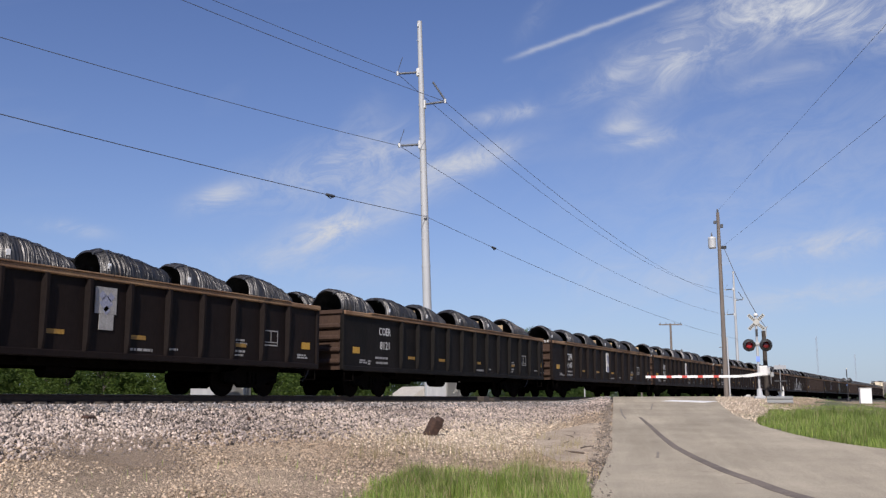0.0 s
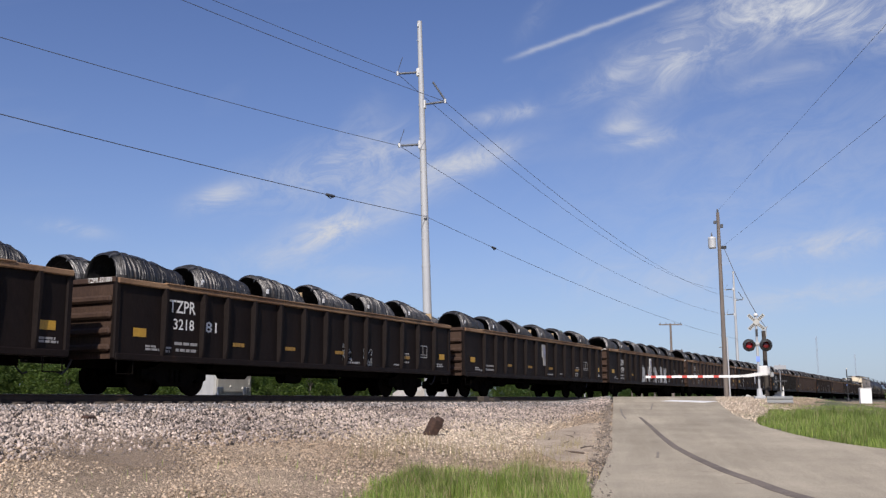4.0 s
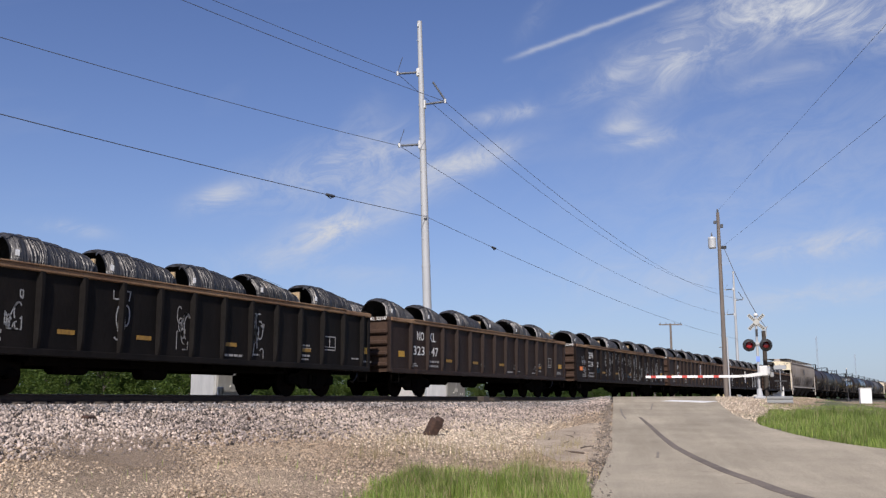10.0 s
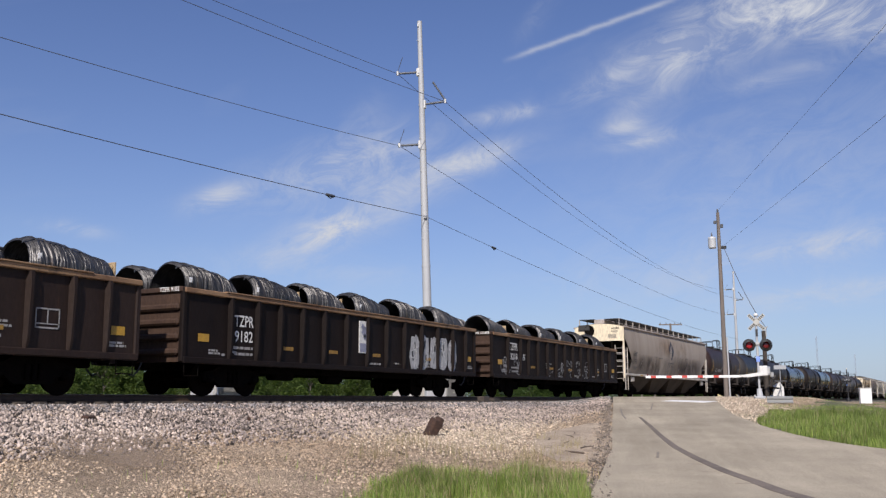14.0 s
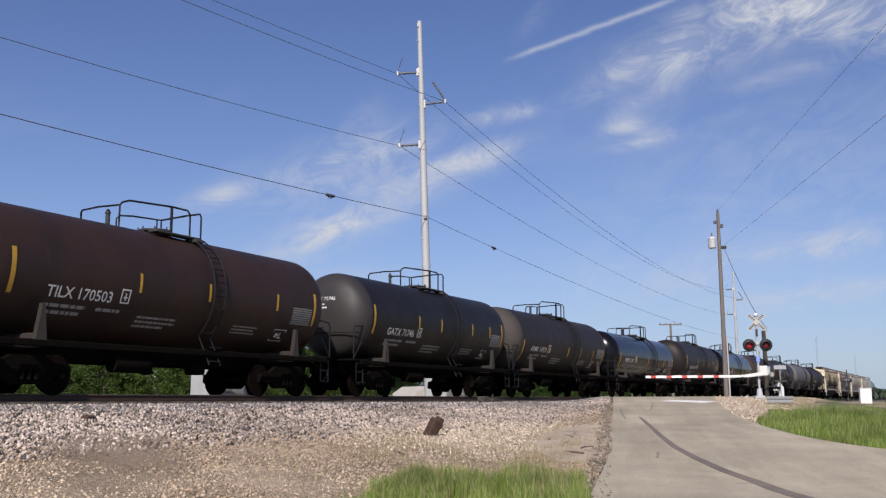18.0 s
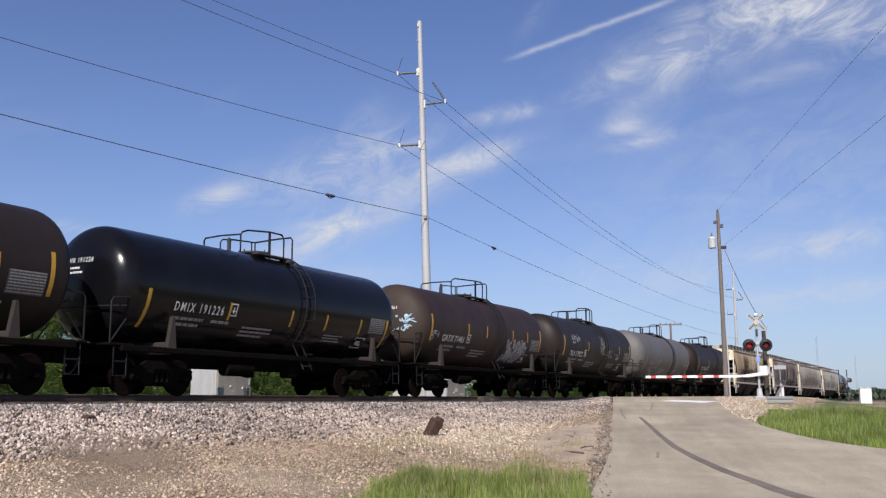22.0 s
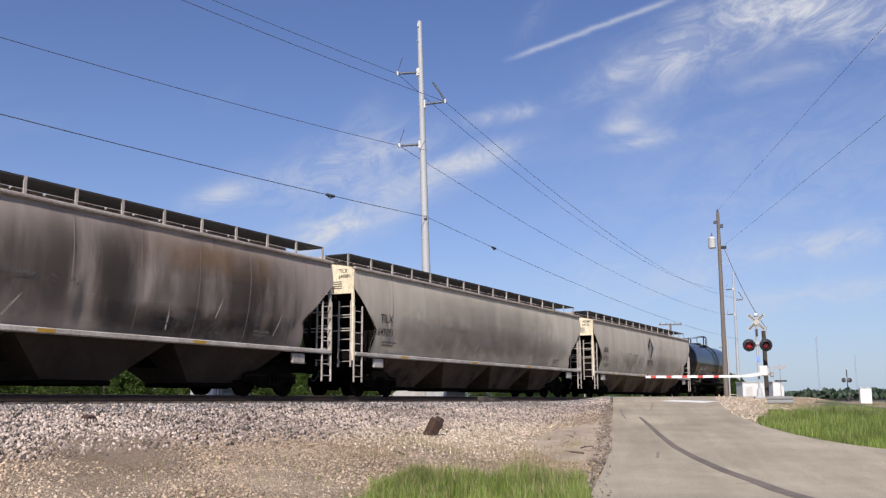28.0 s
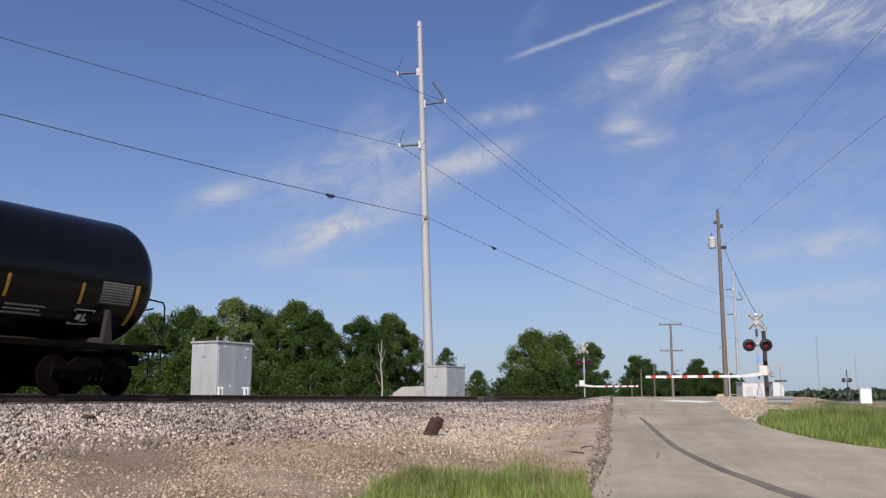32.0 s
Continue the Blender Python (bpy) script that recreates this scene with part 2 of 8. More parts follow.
M["rust_rim"] = mat("rusty_rim", (0.155, 0.084, 0.045), 0.8, 0.0, (0.33, 0.205, 0.11), 0.5, 0.9, 0.4, 40, (1, 1, 1), (0.032, 0.022, 0.017), 0.6, 0.58)
# Underframe and wheels: shade below the wagons put into the near-black colour.
M["under"] = mat("underframe_grime_and_shade", (0.0065, 0.0058, 0.0052), 0.95, 0.0, (0.012, 0.0095, 0.0078), 3.0, 0.6, 0.4, 40, spec=0.0)
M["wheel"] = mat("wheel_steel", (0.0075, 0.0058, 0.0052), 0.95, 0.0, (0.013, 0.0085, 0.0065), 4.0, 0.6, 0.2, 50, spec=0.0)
M["wire"] = mat("coiled_wire_rod", (0.046, 0.044, 0.044), 0.42, 0.65, (0.112, 0.107, 0.105), 3.0, 0.8, 0.5, 6, (9, 1.2, 1.2), (0.070, 0.048, 0.038), 0.35, 0.64, per_piece=0.25, grain=0.4)
M["rust_mark"] = mat("fresh_rust_mark", (0.26, 0.13, 0.06), 0.85, 0.0, (0.14, 0.075, 0.04), 5.0, 0.7)
M["band"] = mat("steel_band", (0.22, 0.21, 0.2), 0.4, 0.9, (0.1, 0.09, 0.08), 5.0)
M["tag"] = mat("white_tag", (0.82, 0.82, 0.80), 0.6)
M["dunnage"] = mat("pale_dunnage_board", (0.45, 0.33, 0.19), 0.8, 0.0, (0.32, 0.22, 0.12), 6.0, 0.6, 0.3, 40)
M["white"] = mat("white_lettering", (0.72, 0.71, 0.68), 0.6, 0.0, (0.5, 0.48, 0.45), 6.0, 0.5)
M["faded"] = mat("faded_lettering", (0.34, 0.33, 0.32), 0.7, 0.0, (0.2, 0.19, 0.18), 8.0, 0.6)
M["black_paint"] = mat("black_lettering", (0.02, 0.02, 0.022), 0.6, 0.0, (0.05, 0.05, 0.05), 6.0)
M["graffiti"] = mat("spray_paint_silver", (0.42, 0.42, 0.42), 0.55, 0.0, (0.25, 0.25, 0.25), 5.0, 0.7)
M["graffiti_blue"] = mat("spray_paint_blue", (0.42, 0.62, 0.78), 0.55)
M["teal"] = mat("spray_paint_teal", (0.04, 0.12, 0.2), 0.6)
M["yellow"] = mat("yellow_reflector", (0.47, 0.27, 0.025), 0.5, 0.0, (0.32, 0.17, 0.03), 12.0, 0.6)
M["yellow_dirty"] = mat("grimy_yellow_reflector", (0.34, 0.19, 0.03), 0.6, 0.0, (0.16, 0.09, 0.025), 9.0, 0.8)
M["orange"] = mat("orange_reflector", (0.85, 0.22, 0.03), 0.45, emit=0.0)
M["tank_brown"] = mat("tank_brown_black", (0.0180, 0.0134, 0.0124), 0.50, 0.0, (0.026, 0.0184, 0.0155), 0.9, 0.7, 0.12, 30, (1, 1, 0.5), (0.040, 0.026, 0.019), 1.0, 0.66, spec=0.20, grain=0.14)
M["tank_black"] = mat("tank_gloss_black", (0.0045, 0.0045, 0.0062), 0.20, 0.0, (0.010, 0.009, 0.009), 0.9, 0.6, 0.04, 30, (1, 1, 0.5), spec=0.22, grain=0.1)
M["tank_rust"] = mat("tank_rust_brown", (0.036, 0.0178, 0.0128), 0.52, 0.0, (0.018, 0.0125, 0.011), 0.9, 0.7, 0.12, 30, (1, 1, 0.5), (0.046, 0.024, 0.016), 1.0, 0.64, spec=0.28, grain=0.14)
M["tank_satin"] = mat("tank_satin_black", (0.0105, 0.0082, 0.0078), 0.45, 0.0, (0.0175, 0.0132, 0.0120), 0.9, 0.6, 0.08, 30, (1, 1, 0.5), spec=0.24, grain=0.12)
M["tank_umber"] = mat("tank_umber_brown", (0.0235, 0.0132, 0.0105), 0.52, 0.0, (0.014, 0.0105, 0.0095), 0.9, 0.7, 0.12, 30, (1, 1, 0.5), (0.034, 0.020, 0.015), 1.0, 0.64, spec=0.18, grain=0.14)
M["tank_grey"] = mat("tank_dusty_grey", (0.120, 0.112, 0.110), 0.6, 0.0, (0.078, 0.070, 0.068), 0.8, 0.6, 0.1, 30, (1, 1, 0.5), (0.075, 0.068, 0.062), 1.2, 0.66, grain=0.07)
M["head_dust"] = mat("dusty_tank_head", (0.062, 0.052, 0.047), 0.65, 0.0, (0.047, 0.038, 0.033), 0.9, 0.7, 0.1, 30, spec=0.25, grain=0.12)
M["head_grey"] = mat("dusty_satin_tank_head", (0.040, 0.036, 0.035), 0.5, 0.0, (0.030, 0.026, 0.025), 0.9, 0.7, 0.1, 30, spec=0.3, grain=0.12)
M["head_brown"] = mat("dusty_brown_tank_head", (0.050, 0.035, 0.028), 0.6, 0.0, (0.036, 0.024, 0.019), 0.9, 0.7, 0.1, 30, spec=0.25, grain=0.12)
M["rail_black"] = mat("handrail_black", (0.012, 0.012, 0.014), 0.6, 0.0, spec=0.2)
# Paler brown than the sides: sunlight on the ends put into the colour.
M["gond_end"] = mat("gondola_end_sunlit_brown", (0.050, 0.030, 0.022), 0.7, 0.0, (0.075, 0.045, 0.03), 1.5, 0.7, 0.3, 30, (1, 1, 0.35), (0.02, 0.014, 0.011), 1.2, 0.58, spec=0.2)
M["hop_grey"] = mat("hopper_dusty_grey", (0.57, 0.505, 0.41), 0.70, 0.0, (0.42, 0.365, 0.29), 0.55, 0.8, 0.12, 4, (1.5, 1, 0.16), (0.26, 0.225, 0.185), 0.45, 0.62, grain=0.06)
M["hop_tan"] = mat("hopper_tan_rusted", (0.60, 0.475, 0.305), 0.72, 0.0, (0.42, 0.300, 0.170), 0.6, 0.9, 0.12, 4, (1.5, 1, 0.18), (0.16, 0.115, 0.08), 0.45, 0.60, grain=0.08)
M["hop_brown"] = mat("hopper_brown_dust", (0.385, 0.328, 0.270), 0.72, 0.0, (0.285, 0.232, 0.185), 0.6, 0.85, 0.12, 4, (1.5, 1, 0.16), (0.15, 0.118, 0.095), 0.45, 0.62, grain=0.06)
# Bay grime with the shade below the sills put into the colour.
M["hop_bay"] = mat("hopper_bay_grime_shade", (0.105, 0.078, 0.058), 0.85, 0.0, (0.045, 0.032, 0.025), 0.8, 0.8, 0.2, 8, spots=(0.025, 0.018, 0.015), spot_scale=0.7, spot_edge=0.54, spec=0.12, grain=0.12)
M["hop_bay_dark"] = mat("hopper_bay_dark_grime_shade", (0.055, 0.042, 0.033), 0.85, 0.0, (0.028, 0.022, 0.018), 0.8, 0.8, 0.2, 8, spec=0.15, grain=0.12)
M["hop_sooty"] = mat("hopper_sooty_grey", (0.37, 0.308, 0.262), 0.72, 0.0, (0.21, 0.172, 0.150), 0.6, 0.85, 0.12, 4, (1.5, 1, 0.16), (0.13, 0.104, 0.09), 0.45, 0.60, grain=0.06)
M["hop_white"] = mat("hopper_end_cream", (0.80, 0.69, 0.49), 0.6, 0.0, (0.62, 0.52, 0.37), 1.2, 0.6, 0.15, 20, (2, 2, 0.5))
M["hop_slope"] = mat("hopper_slope_sheet_cream", (0.52, 0.44, 0.31), 0.7, 0.0, (0.30, 0.24, 0.17), 1.0, 0.8, 0.15, 20)
M["hop_sill"] = mat("hopper_sill_grey", (0.50, 0.46, 0.41), 0.65, 0.0, (0.27, 0.225, 0.185), 1.5, 0.75, 0.2, 20)
M["hop_rim"] = mat("hopper_top_chord", (0.42, 0.37, 0.33), 0.7, 0.0, (0.26, 0.20, 0.17), 1.5, 0.8, 0.2, 20)
M["hop_seam"] = mat("hopper_seam_grime", (0.25, 0.212, 0.175), 0.8, 0.0, (0.33, 0.285, 0.235), 1.2, 0.7)
M["grating"] = mat("galvanised_grating", (0.055, 0.052, 0.050), 0.7, 0.3, (0.035, 0.03, 0.03), 5.0)
M["logo_navy"] = mat("navy_emblem", (0.022, 0.024, 0.042), 0.6)
M["rail"] = mat("rail_rusty_web", (0.075, 0.045, 0.03), 0.7, 0.3, (0.045, 0.03, 0.022), 3.0)
M["rail_head"] = mat("rail_polished_head", (0.35, 0.34, 0.33), 0.25, 0.95)
M["tie"] = mat("creosote_tie", (0.05, 0.038, 0.030), 0.9, 0.0, (0.10, 0.085, 0.07), 2.0, 0.7, 0.6, 25, (0.3, 3, 3), per_piece=0.25)
M["ballast"] = mat("ballast_bed", (0.040, 0.032, 0.028), 0.95, 0.0, (0.075, 0.061, 0.052), 1.2, 0.7, 1.0, 24)
M["stone"] = mat("ballast_stone", (0.455, 0.372, 0.315), 0.85, 0.0, (0.22, 0.178, 0.158), 0.18, 0.9, 0.5, 30, per_piece=0.92)
M["stone_grey"] = mat("grey_ballast_stone", (0.30, 0.275, 0.262), 0.85, 0.0, (0.135, 0.122, 0.118), 0.25, 0.9, 0.5, 30, per_piece=0.9)
M["pebble"] = mat("tan_gravel_stone", (0.50, 0.388, 0.282), 0.9, 0.0, (0.31, 0.230, 0.160), 0.22, 0.9, 0.4, 30, per_piece=0.60)
M["asphalt"] = road_mat("worn_chip_seal")
M["skid"] = mat("tyre_mark", (0.16, 0.132, 0.110), 0.85, 0.0, (0.225, 0.185, 0.15), 1.2, 0.8, 0.4, 45, spots=(0.30, 0.25, 0.195), spot_scale=2.5, spot_edge=0.60, spec=0.25)
M["crack"] = mat("tarred_crack", (0.20, 0.17, 0.14), 0.9, 0.0, (0.28, 0.235, 0.185), 6.0, 0.8)
M["road_white"] = mat("road_marking_white", (0.82, 0.81, 0.78), 0.7, 0.0, (0.70, 0.68, 0.65), 3.0, 0.6)
M["galv"] = mat("galvanised_steel", (0.46, 0.465, 0.47), 0.65, 0.1, (0.37, 0.375, 0.385), 0.8, 0.6, 0.05, 20, (1, 1, 0.4), grain=0.04)
M["cabinet"] = mat("aluminium_cabinet", (0.72, 0.70, 0.67), 0.42, 0.5, (0.52, 0.51, 0.49), 1.1, 0.8, 0.06, 20, (2, 2, 0.35), (0.44, 0.43, 0.42), 0.7, 0.60, grain=0.05)
M["cabinet_dark"] = mat("cabinet_weathered", (0.36, 0.37, 0.38), 0.6, 0.2, (0.30, 0.31, 0.32), 1.2, 0.6, grain=0.04)
M["wood_pole"] = mat("weathered_pole_wood", (0.20, 0.168, 0.145), 0.9, 0.0, (0.125, 0.102, 0.090), 2.0, 0.7, 0.5, 20, (4, 4, 0.4), grain=0.15)
M["insulator"] = mat("grey_insulator", (0.085, 0.088, 0.095), 0.45)
M["cable"] = mat("overhead_cable", (0.085, 0.088, 0.10), 0.6)
M["can"] = mat("transformer_grey", (0.55, 0.56, 0.57), 0.5, 0.1, (0.45, 0.45, 0.45), 3.0)
M["sign_white"] = mat("sign_white", (0.70, 0.69, 0.66), 0.5, 0.0, (0.56, 0.55, 0.52), 4.0, 0.5)
M["crossbuck"] = mat("weathered_crossbuck", (0.48, 0.47, 0.43), 0.6, 0.0, (0.36, 0.35, 0.31), 5.0, 0.6)
M["arm_white"] = mat("gate_arm_white", (0.80, 0.80, 0.78), 0.45)
M["arm_red"] = mat("gate_arm_red", (0.50, 0.06, 0.045), 0.45)
M["sig_black"] = mat("signal_black", (0.03, 0.03, 0.032), 0.6)
M["lens_red"] = mat("red_lens", (0.13, 0.010, 0.012), 0.25)
M["lens_lit"] = mat("red_lens_lit", (0.30, 0.014, 0.018), 0.25, emit=0.04)
M["bell_white"] = M["sign_white"]
M["blue_plate"] = mat("blue_notice", (0.20, 0.32, 0.75), 0.5)
M["soil"] = mat("dry_grassland", (0.13, 0.125, 0.06), 0.95, 0.0, (0.20, 0.165, 0.10), 0.08, 0.9, 0.8, 8, (1, 1, 1), (0.08, 0.10, 0.035), 0.15, 0.5, coords="Object")
M["gravel_bed"] = gravel_mat("tan_gravel_bed", (0.18, 0.132, 0.090), (0.54, 0.416, 0.290), 48.0)
M["dirt"] = mat("bare_pale_dirt", (0.48, 0.385, 0.280), 0.95, 0.0, (0.32, 0.248, 0.178), 0.9, 0.8, 0.8, 30, (1, 1, 1), (0.17, 0.13, 0.095), 1.6, 0.56)

M["twig"] = mat("dead_grey_twig", (0.14, 0.105, 0.08), 0.9, 0.0, (0.07, 0.05, 0.04), 3.0)
M["bark"] = mat("tree_bark", (0.10, 0.085, 0.07), 0.9, 0.0, (0.16, 0.14, 0.12), 3.0, 0.7, 0.6, 20, (3, 3, 0.5))
M["dead_wood"] = mat("bleached_dead_wood", (0.42, 0.38, 0.33), 0.9, 0.0, (0.28, 0.25, 0.22), 3.0)
M["leaf"] = leaf_mat("leaf_mid_green", (0.045, 0.086, 0.017), (0.155, 0.212, 0.050), 0.42)
M["leaf_broad"] = leaf_mat("leaf_sunlit_green", (0.060, 0.105, 0.020), (0.185, 0.250, 0.056), 0.42)
M["leaf_pale"] = leaf_mat("leaf_pale_green", (0.105, 0.150, 0.042), (0.23, 0.28, 0.10), 0.42)
M["leaf_dark"] = leaf_mat("leaf_dark_green", (0.032, 0.068, 0.015), (0.098, 0.152, 0.036), 0.42)
M["leaf_bright"] = leaf_mat("leaf_bright_green", (0.036, 0.070, 0.012), (0.105, 0.152, 0.029), 0.42)
M["grass"] = leaf_mat("grass_fresh", (0.130, 0.198, 0.038), (0.385, 0.470, 0.128), 0.45)
M["straw"] = leaf_mat("grass_dry", (0.30, 0.245, 0.12), (0.46, 0.39, 0.22), 0.4)
# Far leaves lightened: the haze of distance is mixed into their colour.
M["far_leaf"] = leaf_mat("far_woods", (0.055, 0.085, 0.055), (0.105, 0.140, 0.090))
M["roof_pale"] = mat("pale_metal_roof", (0.50, 0.46, 0.40), 0.6, 0.0, (0.38, 0.34, 0.29), 0.8)
M["wall_pale"] = mat("pale_siding", (0.58, 0.56, 0.52), 0.8, 0.0, (0.48, 0.46, 0.43), 1.0)
M["glass_dark"] = mat("dark_window", (0.03, 0.035, 0.04), 0.1)
M["wood_block"] = mat("broken_tie_wood", (0.075, 0.040, 0.027), 0.9, 0.0, (0.035, 0.021, 0.017), 3.0, 0.7, 0.6, 30, (1, 4, 4))
M["pale_stone"] = mat("pale_broken_stone", (0.58, 0.482, 0.365), 0.9, 0.0, (0.40, 0.318, 0.232), 0.4, 0.8, 0.4, 30, per_piece=0.66)
M["saddle"] = mat("dusty_saddle_steel", (0.034, 0.026, 0.022), 0.9, 0.0, (0.018, 0.015, 0.013), 3.0, 0.7)
M["crumbs"] = mat("crumbled_asphalt", (0.27, 0.222, 0.175), 0.95, 0.0, (0.16, 0.13, 0.105), 1.0, 0.8, 0.4, 30, per_piece=0.6)
M["guard"] = mat("guardrail_steel", (0.33, 0.33, 0.32), 0.5, 0.4, (0.33, 0.33, 0.32), 2.0)
# Pale blue-grey steel: distance haze put into the colour.
M["tower"] = mat("far_lattice_steel", (0.36, 0.42, 0.50), 0.7)
M["car_yellow"] = mat("pale_yellow_car_paint", (0.62, 0.52, 0.24), 0.35)
M["car_blue"] = mat("blue_car_paint", (0.10, 0.18, 0.36), 0.3)
M["car_red"] = mat("red_car_paint", (0.35, 0.03, 0.03), 0.3)


# ---- mesh kit ----
class Geo:
    """Collects vertices and faces of one part."""

    def __init__(self):
        self.v, self.f, self.smooth = [], [], []

    def add(self, verts, faces, m=None, smooth=False):
        n = len(self.v)
        self.v += [tuple(m @ Vector(p)) for p in verts] if m is not None else [tuple(p) for p in verts]
        self.f += [tuple(i + n for i in f) for f in faces]
        self.smooth += [smooth] * len(faces)
        return self

    def box(self, c, s, b=0.0, m=None):
        """A box by centre and size, its edges chamfered by b."""
        hx, hy, hz = s[0] / 2, s[1] / 2, s[2] / 2
        b = min(b, hx * 0.8, hy * 0.8, hz * 0.8)
        if b <= 0:
            v = [(c[0] + x * hx, c[1] + y * hy, c[2] + z * hz) for x in (-1, 1) for y in (-1, 1) for z in (-1, 1)]
            return self.add(v, [(0, 1, 3, 2), (4, 6, 7, 5), (0, 4, 5, 1), (2, 3, 7, 6), (0, 2, 6, 4), (1, 5, 7, 3)], m)
        v, ix = [], {}
        for x in (-1, 1):
            for y in (-1, 1):
                for z in (-1, 1):
                    for ax in range(3):
                        p = [x * (hx - b), y * (hy - b), z * (hz - b)]
                        p[ax] = (x, y, z)[ax] * (hx, hy, hz)[ax]
                        ix[(x, y, z, ax)] = len(v)
                        v.append((c[0] + p[0], c[1] + p[1], c[2] + p[2]))
        f = []
        for ax in range(3):
            o = [(-1, -1), (1, -1), (1, 1), (-1, 1)]
            for sgn in (-1, 1):
                q = []
                for a, d in o:
                    k = [a, d]
                    k.insert(ax, sgn)
                    q.append(ix[(*k, ax)])
                f.append(tuple(q if (sgn > 0) != (ax == 1) else q[::-1]))
            u, w = [i for i in range(3) if i != ax]
            for a in (-1, 1):
                for d in (-1, 1):
                    k0, k1 = [0, 0, 0], [0, 0, 0]
                    k0[u], k0[w], k0[ax] = a, d, -1
                    k1[u], k1[w], k1[ax] = a, d, 1
                    f.append((ix[(*k0, u)], ix[(*k1, u)], ix[(*k1, w)], ix[(*k0, w)]))
        for x in (-1, 1):
            for y in (-1, 1):
                for z in (-1, 1):
                    f.append((ix[(x, y, z, 0)], ix[(x, y, z, 1)], ix[(x, y, z, 2)]))
        return self.add(v, f, m)

    def tube(self, pts, r, n=8, cap=True, smooth=True):
        """A round tube along a path; r is one radius or one for each point."""
        pts = [Vector(p) for p in pts]
        rs = r if isinstance(r, (list, tuple)) else [r] * len(pts)
        v, f = [], []
        ref = None
        for i, p in enumerate(pts):
            d = (pts[min(i + 1, len(pts) - 1)] - pts[max(i - 1, 0)]).normalized()
            if ref is None:
                ref = d.orthogonal().normalized()
            ref = (ref - d * ref.dot(d))
            ref = ref.normalized() if ref.length > 1e-6 else d.orthogonal().normalized()
            w = d.cross(ref)
            for k in range(n):
                a = 2 * math.pi * k / n
                v.append(p + (ref * math.cos(a) + w * math.sin(a)) * rs[i])
        for i in range(len(pts) - 1):
            for k in range(n):
                f.append((i * n + k, i * n + (k + 1) % n, (i + 1) * n + (k + 1) % n, (i + 1) * n + k))
        self.add(v, f, None, smooth)
        if cap:
            self.add(v[:n][::-1] + v[-n:], [tuple(range(n)), tuple(range(n, 2 * n))])
        return self

    def lathe(self, prof, n=24, m=None, smooth=True, arc=1.0):
        """Turns (x, r) points round the x axis."""
        v, f = [], []
        for x, r in prof:
            for k in range(n):
                a = 2 * math.pi * k / n * arc
                v.append((x, r * math.cos(a), r * math.sin(a)))
        for i in range(len(prof) - 1):
            for k in range(n):
                f.append((i * n + k, i * n + (k + 1) % n, (i + 1) * n + (k + 1) % n, (i + 1) * n + k))
        return self.add(v, f, m, smooth)

    def prism(self, poly, y0, y1, m=None):
        """An outline in x and z, drawn out from y0 to y1."""
        n = len(poly)
        v = [(x, y0, z) for x, z in poly] + [(x, y1, z) for x, z in poly]
        f = [tuple(range(n)), tuple(range(2 * n - 1, n - 1, -1))] + [(i, i + n, (i + 1) % n + n, (i + 1) % n) for i in range(n)]
        return self.add(v, f, m)

    def mesh(self, name, material):
        me = bpy.data.meshes.new(name)
        me.from_pydata(self.v, [], self.f)
        me.polygons.foreach_set("use_smooth", self.smooth)
        me.materials.append(material)
        bm = bmesh.new()
        bm.from_mesh(me)
        bmesh.ops.recalc_face_normals(bm, faces=bm.faces)
        bm.to_mesh(me)
        bm.free()
        return me


def part(name, geo, material, parent=None, label="", m=None):
    """One mesh object, under its thing or part."""
    me = geo if isinstance(geo, bpy.types.Mesh) else geo.mesh(name, material)
    ob = new(name, me)
    if parent is not None:
        ob.parent = parent
    if m is not None:
        ob.matrix_basis = m
    return tagged(ob, label, kind="stuff" if name in SMALL else "")


SMALL = ("small_print", "inspection_stencil", "stencil", "spec_print", "end_print", "lettering_bars", "dark_slits", "emblem_bars", "graffiti", "outline", "step_bolts", "weld_seam", "crossbuck_lettering", "head_lettering")


def thing(name, label, category, group="", m=None, kind=""):
    ob = new(name)
    ob.empty_display_size = 0.3
    if m is not None:
        ob.matrix_basis = m
    return tagged(ob, label, category, group, kind)


# ---- lettering: all texts are set once with the built-in font, then kept as meshes ----
TEXTS = {}


def letters(words, bold=0.012, tag="", space=1.0):
    made = []
    for w in words:
        cu = bpy.data.curves.new("lettering", "FONT")
        cu.body, cu.size, cu.resolution_u, cu.offset, cu.space_character = w, 1.0, 2, bold, space
        made.append((w, new("lettering", cu)))
    bpy.context.view_layer.update()
    dg = bpy.context.evaluated_depsgraph_get()
    for w, ob in made:
        me = bpy.data.meshes.new_from_object(ob.evaluated_get(dg))
        n = len(me.vertices)
        co = np.empty(n * 3)
        me.vertices.foreach_get("co", co)
        co = co.reshape(-1, 3)
        TEXTS[tag + w] = (co[:, 0] - co[:, 0].min(), co[:, 1] - co[:, 1].min(), [tuple(p.vertices) for p in me.polygons])
        bpy.data.meshes.remove(me)
        cu = ob.data
        bpy.data.objects.remove(ob)
        bpy.data.curves.remove(cu)


def text_geo(word, x, z, height, surface, width=None):
    """The word's mesh with its lower left corner at x, z; surface(x, z) gives the y on which it lies."""
    tx, tz, faces = TEXTS[word]
    k = height / tz.max()
    kx = width / tx.max() if width else k * 0.86
    g = Geo()
    g.add([(x + a * kx, surface(x + a * kx, z + b * k), z + b * k) for a, b in zip(tx, tz)], faces)
    return g


